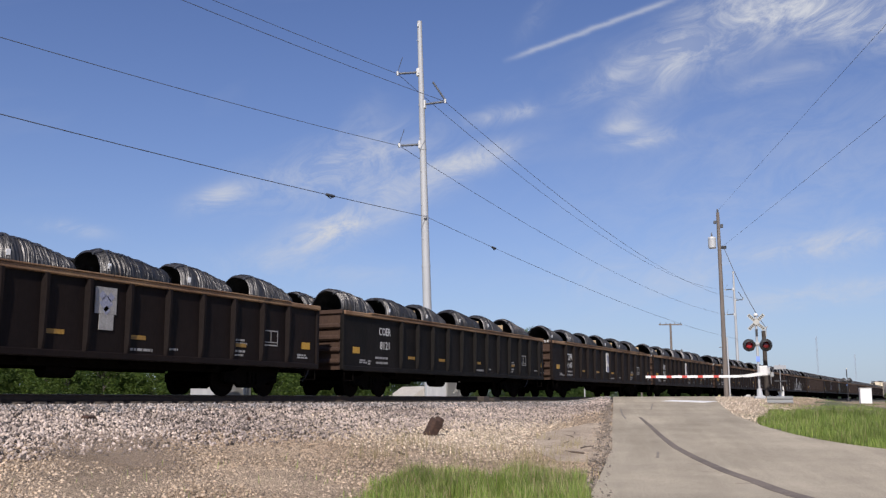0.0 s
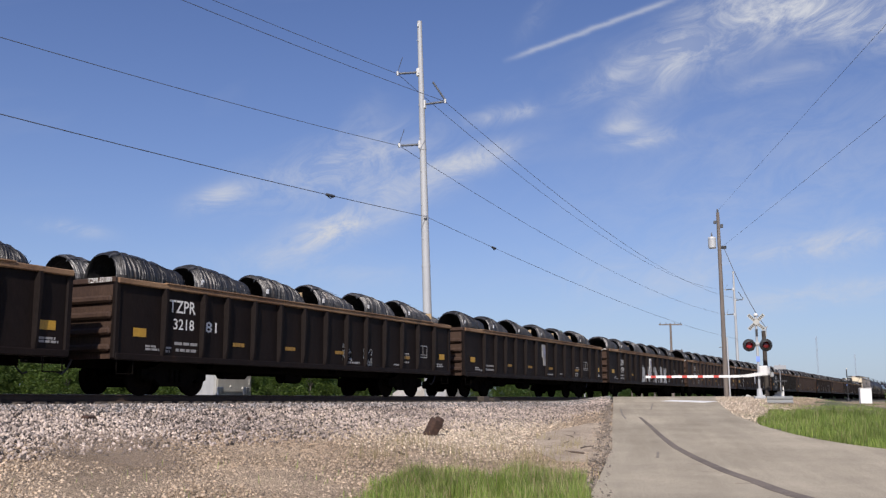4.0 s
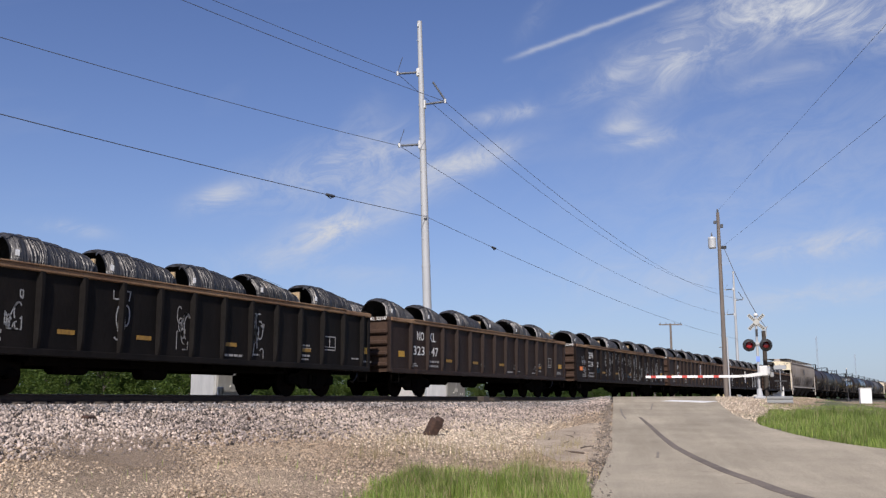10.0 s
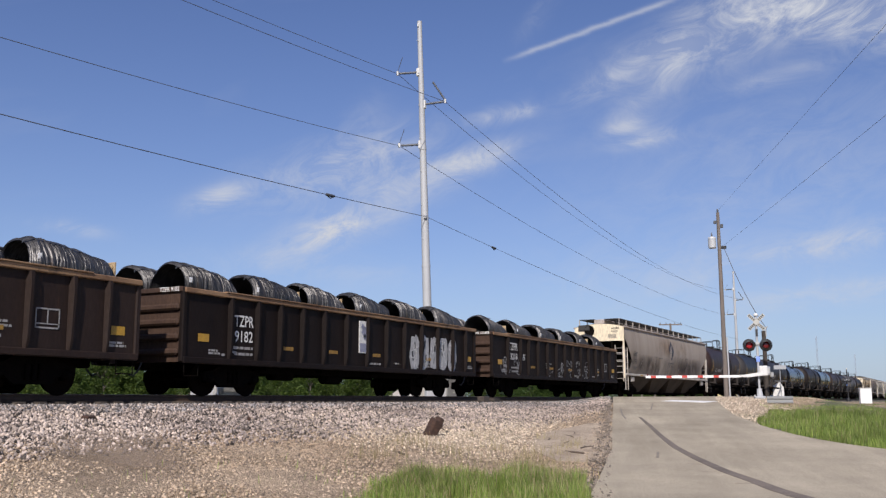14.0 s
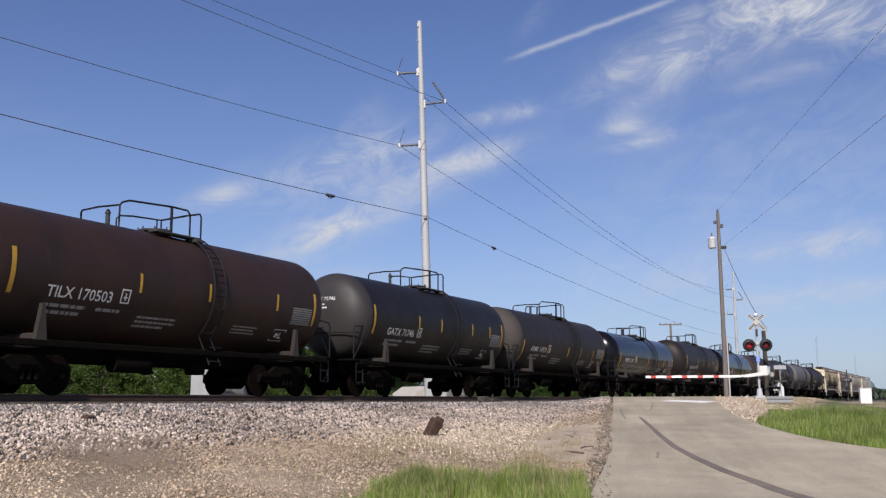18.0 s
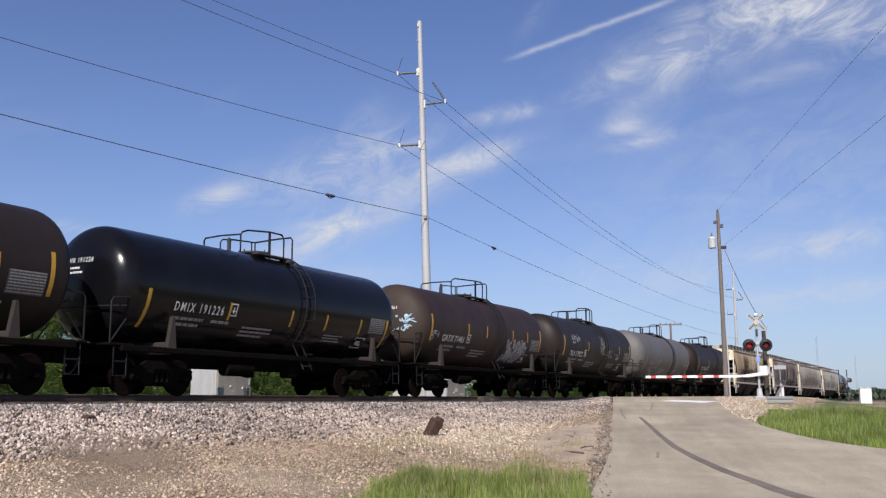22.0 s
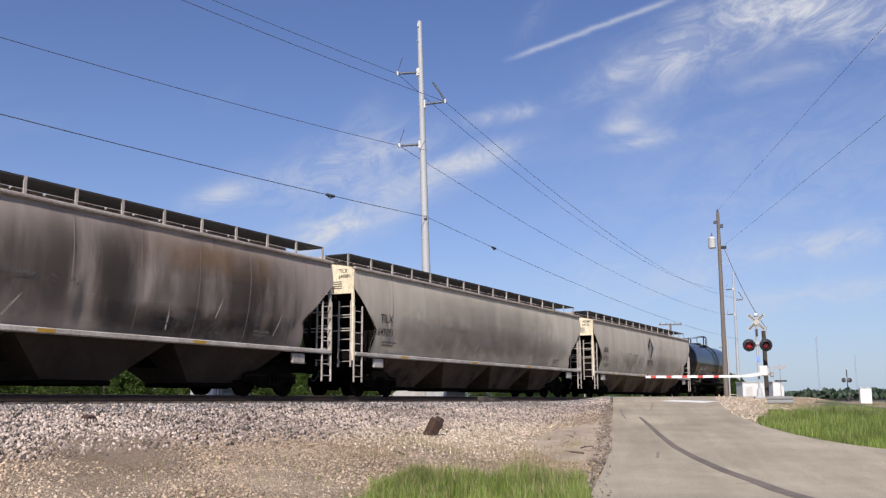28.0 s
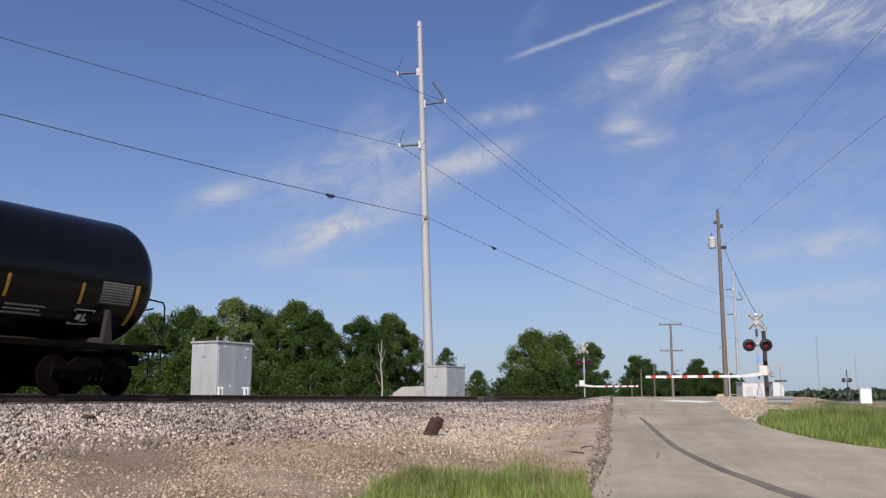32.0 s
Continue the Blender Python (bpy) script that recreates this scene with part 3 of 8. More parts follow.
def bars_geo(rows, surface, seed=0):
    """Unreadable small print: rows of (x, z, length, height) broken into word-long bars."""
    rnd = random.Random(seed)
    g = Geo()
    for x, z, length, h in rows:
        a = x
        while a < x + length:
            w = min(rnd.uniform(1.2, 4.0) * h, x + length - a)
            g.add([(a, surface(a, z), z), (a + w, surface(a + w, z), z), (a + w, surface(a + w, z + h), z + h), (a, surface(a, z + h), z + h)], [(0, 1, 2, 3)])
            a += w + 0.5 * h
    return g


def scrawl_geo(x, z, w, h, surface, seed, stroke=0.03, loops=5):
    """An unreadable spray-paint scrawl: one looping ribbon."""
    rnd = random.Random(seed)
    g = Geo()
    for _ in range(loops * 2 + 3):
        a, b, turn = rnd.uniform(0.05, 0.95), rnd.uniform(0.1, 0.9), rnd.uniform(0, 6.283)
        curl, step = rnd.uniform(-0.75, 0.75), rnd.uniform(0.07, 0.13)
        path = []
        for i in range(9):
            path.append((x + w * min(max(a, 0), 1), z + h * min(max(b, 0), 1)))
            a += step * math.cos(turn) * min(1.0, h / w)
            b += step * math.sin(turn)
            turn += curl
        for (x0, z0), (x1, z1) in zip(path[:-1], path[1:]):
            d = Vector((x1 - x0, z1 - z0))
            if d.length < 1e-4:
                continue
            q = Vector((-d.y, d.x)).normalized() * stroke / 2
            e = d.normalized() * stroke * 0.25
            v = [(x0 - e.x + q.x, z0 - e.y + q.y), (x1 + e.x + q.x, z1 + e.y + q.y), (x1 + e.x - q.x, z1 + e.y - q.y), (x0 - e.x - q.x, z0 - e.y - q.y)]
            g.add([(s, surface(s, t), t) for s, t in v], [(0, 1, 2, 3)])
    return g


def block_geo(x, z, w, h, surface, seed):
    """One fat spray-painted shape with a wobbling outline and two slits; gives the fill and the slits."""
    rnd = random.Random(seed)
    n = 22
    pts = []
    for i in range(n):
        a = 2 * math.pi * i / n
        cx, cz = math.cos(a), math.sin(a)
        k = (abs(cx) ** 4 + abs(cz) ** 4) ** -0.25 * rnd.uniform(0.84, 1.03)
        pts.append((x + w * (0.5 + 0.5 * k * cx + 0.06 * cz), z + h * (0.5 + 0.5 * k * cz)))
    fill = Geo().add([(x + w / 2, surface(x, z), z + h / 2)] + [(a, surface(a, b), b) for a, b in pts], [(0, i + 1, (i + 1) % n + 1) for i in range(n)])
    slits = Geo()
    for k in range(3):
        sx, sz = x + w * rnd.uniform(0.22, 0.6), z + h * rnd.uniform(0.12, 0.6)
        sw, sh = w * rnd.uniform(0.06, 0.14), h * rnd.uniform(0.16, 0.36)
        lean = rnd.uniform(-0.1, 0.1)
        v = [(sx, sz), (sx + sw, sz + 0.04), (sx + sw + lean, sz + sh), (sx + lean, sz + sh * 0.9)]
        slits.add([(a, surface(a, b) - 0.004, b) for a, b in v], [(0, 1, 2, 3)])
    return fill, slits


def plate_geo(x0, x1, z0, z1, surface, thick=0.006, nz=1):
    """A thin plate that follows the surface."""
    v = []
    for i in range(nz + 1):
        z = z0 + (z1 - z0) * i / nz
        v += [(x0, surface(x0, z), z), (x1, surface(x1, z), z), (x1, surface(x1, z) - thick, z), (x0, surface(x0, z) - thick, z)]
    f = [(0, 1, 2, 3), tuple(range(4 * nz + 3, 4 * nz - 1, -1))]
    for i in range(nz):
        for k in range(4):
            f.append((4 * i + k, 4 * i + 4 + k, 4 * i + 4 + (k + 1) % 4, 4 * i + (k + 1) % 4))
    return Geo().add(v, f)


# ---- the track and the train's way ----
TRACK_Y = 18.3          # centre line of the track; rail tops at z = 0
HALF = 1.5              # half width of a car


def run(t):
    """Metres that the train has gone at t seconds."""
    return 15.372 * t + 0.0209 * t * t


TRAIN = []              # (thing, u along the train, y, z): all that rolls by


def join_train(ob, u, y=TRACK_Y, z=0.0, turn=0.0):
    ob.matrix_basis = pose(u, y, z, 0, 0, turn)
    TRAIN.append((ob, u, y, z, turn))
    return ob


# running gear, shared by all cars
def gear_meshes():
    g = Geo()
    prof = [(-0.062, 0.08), (-0.062, 0.30), (-0.05, 0.36), (-0.062, 0.41), (-0.062, 0.455), (-0.035, 0.455), (-0.03, 0.425), (0.07, 0.415), (0.07, 0.36), (0.03, 0.33), (0.02, 0.16), (0.06, 0.11), (0.06, 0.0)]
    g.lathe(prof, 20, pose(0, 0, 0, 0, 0, -90))
    wheel = g.mesh("wheel", M["wheel"])
    g = Geo()
    g.tube([(0, -1.0, 0), (0, 1.0, 0)], 0.075, 10)
    axle = g.mesh("axle", M["wheel"])
    g = Geo()
    poly = [(-1.12, 0.36), (-1.12, 0.60), (-0.72, 0.66), (-0.42, 0.82), (0.42, 0.82), (0.72, 0.66), (1.12, 0.60), (1.12, 0.36), (0.70, 0.38), (0.46, 0.20), (-0.46, 0.20), (-0.70, 0.38)]
    g.prism(poly, -0.07, 0.07)
    for x in (-0.17, 0, 0.17):
        g.tube([(x, -0.11, 0.30), (x, -0.11, 0.62)], 0.06, 8)
    for x in (-0.89, 0.89):
        g.lathe([(-0.16, 0.0), (-0.16, 0.10), (0.10, 0.13), (0.10, 0.0)], 12, pose(x, 0, 0.42, 0, 0, 90))
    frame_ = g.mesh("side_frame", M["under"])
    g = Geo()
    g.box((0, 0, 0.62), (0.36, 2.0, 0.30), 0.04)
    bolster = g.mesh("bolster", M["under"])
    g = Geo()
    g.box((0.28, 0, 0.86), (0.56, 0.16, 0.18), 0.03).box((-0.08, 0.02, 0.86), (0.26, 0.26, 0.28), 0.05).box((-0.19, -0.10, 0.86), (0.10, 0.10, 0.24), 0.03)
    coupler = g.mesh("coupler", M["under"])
    g = Geo()
    g.tube([(0, 0, 0), (-0.10, 0.02, -0.22), (-0.22, 0.05, -0.34), (-0.34, 0.06, -0.30)], 0.025, 6)
    hose = g.mesh("air_hose", M["sig_black"])
    return wheel, axle, frame_, bolster, coupler, hose


GEAR = gear_meshes()


ROLLING = []            # (wheel, its place along and across the truck)


def running_gear(car, length, inset):
    wheel, axle, frame_, bolster, coupler, hose = GEAR
    for x in (inset, length - inset):
        tr = part("truck", bolster, None, car, "", pose(x, 0, 0))
        for s in (-1, 1):
            part("side_frame", frame_, None, tr, "", pose(0, s * 1.0, 0, 0, 0, 0 if s < 0 else 180))
        for a in (-0.89, 0.89):
            part("axle", axle, None, tr, "", pose(a, 0, 0.42))
            for s in (-1, 1):
                ROLLING.append((part("wheel", wheel, None, tr, "", pose(a, s * 0.74, 0.42, 0, 0, 0 if s > 0 else 180)), a, s))
    part("coupler", coupler, None, car, "", pose(-0.32, 0, 0))
    part("coupler", coupler, None, car, "", pose(length + 0.32, 0, 0, 0, 0, 180))
    part("air_hose", hose, None, car, "", pose(-0.1, -0.3, 0.80))
    part("air_hose", hose, None, car, "", pose(length + 0.1, 0.3, 0.80, 0, 0, 180))


def ladder_geo(x, y, z0, z1, wide, along, rungs, r=0.016):
    """Two stiles and rungs; along is 'x' or 'y'."""
    g = Geo()
    dx, dy = (wide, 0) if along == "x" else (0, wide)
    for k in (0, 1):
        g.box((x + dx * k, y + dy * k, (z0 + z1) / 2), (0.05, 0.05, z1 - z0), 0.008)
    for i in range(rungs):
        z = z0 + (z1 - z0) * (i + 0.5) / rungs
        g.tube([(x, y, z), (x + dx, y + dy, z)], r, 6)
    return g


# ---- gondolas ----
GL = 16.35              # body length of a gondola


def gondola_meshes():
    out = {}
    H0, H1 = 0.78, 2.64
    g = Geo().box((GL / 2, 0, 1.74), (GL, 0.05, H1 - H0 - 0.1), 0.0)
    out["side_sheet"] = g
    g = Geo().box((GL / 2, 0, H1 - 0.06), (GL + 0.04, 0.20, 0.13), 0.02)
    g.box((GL * 0.5, -0.02, H1 + 0.012), (GL * 0.82, 0.22, 0.035), 0.008)
    out["top_chord"] = g
    g = Geo().box((GL / 2, 0, H0 + 0.07), (GL, 0.16, 0.16), 0.02)
    out["side_sill"] = g
    # a pressed post, wide at the back and narrower outside, tapering towards its foot
    g = Geo()
    z0, z1 = H0 + 0.10, H1 - 0.12
    v = []
    for z, w, d in ((z0, 0.035, 0.05), (z0 + 0.25, 0.042, 0.10), (z1 - 0.3, 0.05, 0.135), (z1, 0.062, 0.12)):
        v += [(-w - 0.03, 0, z), (-w * 0.7, -d, z), (w * 0.7, -d, z), (w + 0.03, 0, z)]
    f = []
    for i in range(3):
        for k in range(3):
            f.append((i * 4 + k, i * 4 + k + 1, i * 4 + k + 5, i * 4 + k + 4))
    f += [(0, 1, 2, 3), (12, 15, 14, 13)]
    g.add(v, f)
    out["side_post"] = g
    g = Geo().box((0, 0, 1.70), (0.06, 2 * HALF - 0.06, 1.80), 0.0)
    out["end_sheet"] = g
    g = Geo().box((0, 0, 0), (0.16, 2 * HALF - 0.1, 0.17), 0.05)
    out["end_beam"] = g
    g = Geo().box((0, 0, 1.72), (0.16, 0.14, 1.86), 0.03)
    out["corner_post"] = g
    g = Geo().box((0, 0, 2.60), (0.20, 2 * HALF + 0.06, 0.13), 0.02)
    out["end_chord"] = g
    g = Geo().box((GL / 2, 0, 2.08), (GL - 0.1, 2 * HALF - 0.12, 0.08), 0.0)
    out["floor"] = g
    g = Geo().box((GL / 2, 0, 0.80), (GL - 0.2, 0.34, 0.36), 0.03)
    for x in (3.6, 6.4, 9.2, 12.2):
        g.box((x, 0, 0.78), (0.12, 2.7, 0.22), 0.02)
    for y in (-0.95, 0.95):
        g.box((GL / 2, y, 0.71), (GL - 7.4, 0.10, 0.22), 0.02)
    g.box((5.2, -0.55, 0.62), (1.0, 0.42, 0.36), 0.08)
    g.tube([(7.2, -0.7, 0.55), (8.0, -0.7, 0.55)], 0.2, 12)
    out["centre_sill"] = g
    g = Geo()
    g.tube([(0.0, 0, 0.78), (0.0, 0, 0.46), (0.5, 0, 0.46), (0.5, 0, 0.78)], 0.018, 6)
    out["stirrup_step"] = g
    return out


GSHAPES = gondola_meshes()
GCACHE = {}


def gm(name, material):
    key = (name, material.name)
    if key not in GCACHE:
        GCACHE[key] = GSHAPES[name].mesh(name, material)
    return GCACHE[key]


def gside(x, z):
    return -HALF - 0.034


def coil_meshes():
    """Wound wire rod: a thick uneven tube, its strands in steps along it."""
    out = []
    for k in range(5):
        rnd = random.Random(40 + k)
        length = (2.15, 2.3, 2.45, 2.25, 2.5)[k]
        drop = (0.12, 0.18, 0.14, 0.21, 0.16)[k]
        n, seg = 32, 110
        prof = []
        for i in range(seg + 1):
            t = i / seg
            e = min(t, 1 - t)
            prof.append((t * length, 0.640 - 0.10 * max(0, 1 - e * 10) ** 1.6 - drop * t ** 1.6 + rnd.uniform(-0.014, 0.014) + 0.016 * math.sin(t * 37 + k) * math.sin(t * 11 + 2 * k)))
        g = Geo()
        v, f = [], []
        ph = [rnd.uniform(0, 6) for _ in range(4)]
        for x, r in prof:
            tw = rnd.uniform(-0.010, 0.010)
            for j in range(n):
                a = 2 * math.pi * j / n
                rr = r + 0.018 * math.sin(2 * a + ph[0] + x) + 0.012 * math.sin(5 * a + ph[1] + 2 * x) + tw * math.sin(a + ph[2] + 5 * x) + rnd.uniform(-0.005, 0.005)
                v.append((x + 0.06 * math.sin(a + ph[3]) + 0.02 * math.sin(3 * a + 9 * x), rr * math.cos(a), rr * math.sin(a) * 0.98 - drop * (x / length) ** 1.6))
        for i in range(seg):
            for j in range(n):
                f.append((i * n + j, i * n + (j + 1) % n, (i + 1) * n + (j + 1) % n, (i + 1) * n + j))
        m0 = len(v)
        # the hollow inside
        inner = [(0.03, 0.55), (length * 0.5, 0.46 - drop * 0.33), (length - 0.03, 0.44 - drop)]
        for x, r in inner:
            for j in range(n):
                a = 2 * math.pi * j / n
                v.append((x, r * math.cos(a), r * math.sin(a) - drop * (x / length) ** 1.6))
        for i in range(2):
            for j in range(n):
                f.append((m0 + i * n + j, m0 + (i + 1) * n + j, m0 + (i + 1) * n + (j + 1) % n, m0 + i * n + (j + 1) % n))
        last = seg * n
        for j in range(n):
            q = (j + 1) % n
            f.append((j, m0 + j, m0 + q, q))
            f.append((last + j, last + q, m0 + 2 * n + q, m0 + 2 * n + j))
        g.add(v, f, None, False)
        wound = g.mesh("wire_coil", M["wire"])
        bands = []
        for a in (0.6, 2.2, 3.9, 5.5):
            b = Geo()
            w = 0.02
            path = [(-0.05, 0.50), (-0.05, 0.58), (0.06, 0.645), (length * 0.3, 0.660 - drop * 0.14), (length * 0.6, 0.660 - drop * 0.44), (length - 0.08, 0.640 - drop), (length + 0.05, 0.58 - drop), (length + 0.05, 0.46 - drop)]
            vv = []
            for x, r in path:
                for s in (-w, w):
                    vv.append((x, r * math.cos(a + s / 0.64), r * math.sin(a + s / 0.64) - drop * (max(x, 0) / length) ** 1.6))
            b.add(vv, [(2 * i, 2 * i + 1, 2 * i + 3, 2 * i + 2) for i in range(len(path) - 1)])
            bands.append(b.mesh("band", M["band"]))
        tgm = Geo().box((0.14, -0.648, 0.12), (0.10, 0.008, 0.13), 0.0).mesh("tag", M["tag"])
        out.append((length, wound, bands, tgm))
    return out


COILS = coil_meshes()
COIL_GROUP = "wire rod coils on the gondolas"


def coil(u, y, k, roll, with_tag):
    length, wound, bands, tgm = COILS[k]
    ob = new("wire_coil", wound)
    tagged(ob, "dark steel wire rod coil lying in an open gondola wagon", "coil", COIL_GROUP)
    for b in bands:
        part("band", b, None, ob)
    if with_tag:
        part("tag", tgm, None, ob, "white paper tag")
    ob.rotation_mode = "QUATERNION"
    TRAIN.append((ob, u, TRACK_Y + y, 2.12 + 0.645, roll))


def gondola(u, paint, rows, label, posts, rim=True, board=None, marks="", seed=0, spray=()):
    rnd = random.Random(seed)
    car = join_train(thing("gondola_wagon", label, "rail wagon", "gondola wagons of the train"), u)
    body = M[paint]
    for s in (-1, 1):
        def at(x, y):
            return pose(x, y, 0) if s < 0 else pose(GL - x, -y, 0, 0, 0, 180)
        part("side_sheet", gm("side_sheet", body), None, car, "", pose(0, s * (HALF - 0.0), 0))
        part("top_chord", gm("top_chord", M["rust_rim"] if rim else body), None, car, "worn rusty rim" if rim else "", pose(0, -HALF - 0.02, 0) if s < 0 else pose(GL, HALF + 0.02, 0, 0, 0, 180))
        part("side_sill", gm("side_sill", body), None, car, "", pose(0, s * (HALF + 0.01), 0))
        for x in posts:
            part("side_post", gm("side_post", body), None, car, "", at(x, -HALF - 0.024))
    for x, s in ((0.03, 1), (GL - 0.03, -1)):
        part("end_sheet", gm("end_sheet", M["gond_end"]), None, car, "", pose(x, 0, 0))
        part("end_chord", gm("end_chord", M["gond_end"]), None, car, "", pose(x, 0, 0))
        for z in (1.05, 1.42, 1.79, 2.16):
            part("end_beam", gm("end_beam", M["gond_end"]), None, car, "", pose(x - s * 0.07, 0, z))
        for y in (-1, 1):
            part("corner_post", gm("corner_post", body), None, car, "", pose(x, y * HALF, 0))
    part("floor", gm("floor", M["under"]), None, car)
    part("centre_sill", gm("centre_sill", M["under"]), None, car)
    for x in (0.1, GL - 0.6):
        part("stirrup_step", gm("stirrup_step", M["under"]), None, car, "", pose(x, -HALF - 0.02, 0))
    running_gear(car, GL, 2.45)
    # lettering and reflectors on the near side
    for word, x, z, h, col, w in rows:
        part("lettering", text_geo(word, x, z, h, gside, w), M[col], car, "painted white lettering")

    def clear(x, w):
        """The next place from x on where a mark of width w fits between two posts."""
        for q in sorted(posts):
            if x - 0.10 < q < x + w + 0.10:
                x = q + 0.11
        return x
    small = [(0.95, 1.10, 0.35, 0.05), (0.95, 1.03, 0.45, 0.05), (1.45, 1.09, 0.2, 0.05), (1.45, 1.0, 0.14, 0.06), (1.9, 1.20, 0.80, 0.07), (1.95, 1.04, 0.75, 0.07),
             (8.6, 1.0, 0.7, 0.06), (10.2, 1.06, 0.3, 0.05), (12.3, 1.12, 0.42, 0.06), (12.3, 1.02, 0.36, 0.05), (GL - 3.9, 1.42, 0.4, 0.05), (GL - 3.9, 1.33, 0.5, 0.05), (GL - 1.0, 1.13, 0.42, 0.05), (GL - 1.0, 1.06, 0.5, 0.05)]
    part("small_print", bars_geo([(clear(a, w), b, w, h) for a, b, w, h in small], gside, seed), M["faded"], car, "worn small print")
    g = Geo()
    x0, z0 = clear(GL - 2.85, 0.62), 1.35
    for r in ((x0, x0 + 0.62, z0, z0 + 0.035), (x0, x0 + 0.62, z0 + 0.40, z0 + 0.435), (x0, x0 + 0.03, z0, z0 + 0.43), (x0 + 0.295, x0 + 0.325, z0 + 0.1, z0 + 0.43), (x0 + 0.59, x0 + 0.62, z0, z0 + 0.43), (x0, x0 + 0.62, z0 + 0.09, z0 + 0.115)):
        p = plate_geo(*r, gside, 0.003)
        g.add(p.v, p.f)
    part("inspection_stencil", g, M["faded"], car, "white boxed stencil")
    for x in (0.55, 4.05, 6.3, 8.8, 12.3, GL - 0.80):
        wide = 0.40 if x in (0.55, GL - 0.80) else 0.46
        tall = 0.20 if x in (0.55, GL - 0.80) else 0.10
        x1 = x if x == 0.55 else min(clear(x, wide), GL - 0.06 - wide)
        part("reflector", plate_geo(x1, x1 + wide, 1.33 if tall > 0.15 else 1.26, (1.33 if tall > 0.15 else 1.26) + tall, gside), M["orange"] if (seed == 11 and x == 0.55) else M["yellow_dirty"] if tall < 0.15 else M["yellow"], car, "yellow reflective strip")
    if board:
        bx, torn = board
        bg = plate_geo(bx, bx + 0.62, 1.35 if not torn else 1.78, 2.38, gside, 0.02)
        if torn:
            rest = plate_geo(bx + 0.14, bx + 0.55, 1.42, 1.775, gside, 0.02)
            bg.add(rest.v, rest.f)
        b = part("notice_board", bg, M["faded"] if torn else M["white"], car, "pale paper placard, torn" if torn else "pale placard with a dark diamond")
        g = Geo()
        cx, cz, r = bx + 0.31, 2.02, 0.25
        for fx, fz in ((0, 0), (-0.11, 0.17), (0.13, 0.15), (0.02, -0.16)):
            k = r * (0.8 if not fx else 0.45)
            g.add([(cx + fx + dx, gside(0, 0) - 0.024, cz + fz + dz) for dx, dz in ((-k, 0), (0, -k), (k, 0), (0, k))], [(0, 1, 2, 3)])
        part("diamond", g, M["logo_faded"], b, "smudged dark blue print")
        if not torn:
            part("print_block", plate_geo(bx + 0.04, bx + 0.58, 1.38, 1.66, lambda x, z: gside(x, z) - 0.022, 0.002), M["logo_faded"], b)
    for kind, x, z, w, h, sd, st in spray:
        if kind == "word":
            ch = TAG[sd]
            low = z + 0.05 * math.sin(sd * 2.1)
            if ch == "I":
                x, w = x + 0.22, w * 0.5
            gr = part("graffiti", text_geo("fat " + ch, x + 0.04, low + 0.03, h * 0.93, lambda a, b: gside(a, b) - 0.034, w * 0.9), M["graffiti"], car, "fat silver spray-painted letter")
            part("outline", text_geo("rim " + ch, x, low, h, lambda a, b: gside(a, b) - 0.030, w), M["black_paint"], gr)
            part("outline", text_geo("rim " + ch, x - 0.04, low - 0.03, h * 1.05, lambda a, b: gside(a, b) - 0.027, w * 1.06), M["white"], gr)
            continue
        if st > 0.1:
            fill, slits = block_geo(x, z, w, h, lambda a, b: gside(a, b) - 0.004, sd)
            gr = part("graffiti", fill, M[kind], car, "fat silver spray-painted letter shape")
            part("dark_slits", slits, M["black_paint"], gr)
            part("outline", scrawl_geo(x + 0.08, z + 0.1, w * 0.8, h * 0.8, lambda a, b: gside(a, b) - 0.009, sd + 7, 0.03, 2), M["white"], gr)
        else:
            part("graffiti", scrawl_geo(x, z, w, h, lambda a, b: gside(a, b) - 0.004, sd, st, max(3, int(w / 0.22))), M[kind], car, "spray-paint scrawl on the side")
    # reporting marks on the end
    if marks:
        g = Geo()
        tx, tz, faces = TEXTS[marks]
        k = 0.115 / tz.max()
        g.add([(-0.078, -1.44 + (tx.max() - a) * k * 0.9, 2.548 + b * k) for a, b in zip(tx, tz)], faces)
        part("end_lettering", g, M["white"], car, "white stencilled marks")
    # load: two rows of coils
    pitch = (GL - 0.45) / 6
    for row, y in ((0, -0.72), (1, 0.72)):
        for i in range(6):
            k = rnd.randrange(5)
            x = 0.20 + pitch * i + rnd.uniform(0, 0.12)
            coil(u + x, y + rnd.uniform(-0.03, 0.03), k, rnd.uniform(-2.5, 2.5), rnd.random() < 0.7)
            if row == 0 and rnd.random() < 0.45:
                DUNNAGE.append((u + x + COILS[k][0] + 0.04, y))
    return car


DUNNAGE = []
M["logo_faded"] = mat("faded_blue_grey_print", (0.25, 0.26, 0.34), 0.6)
POSTS_A = [3.54, 4.67, 5.79, 6.98, 8.13, 9.27, 10.38, 11.48, 12.60, 13.72, 14.82, 15.90]
POSTS_T = [1.74, 2.85, 3.85, 4.9, 6.0, 7.2, 8.42, 9.61, 10.8, 12.0, 13.2, 14.4, 15.5]
POSTS_L = [1.5, 2.85, 3.75, 4.85, 6.0, 7.13, 8.25, 9.37, 10.5, 11.65, 12.8, 13.9, 15.1]
POSTS_N = [1.34, 2.56, 3.7, 4.85, 6.0, 7.13, 8.25, 9.37, 10.5, 11.65, 12.8, 13.9, 15.1]

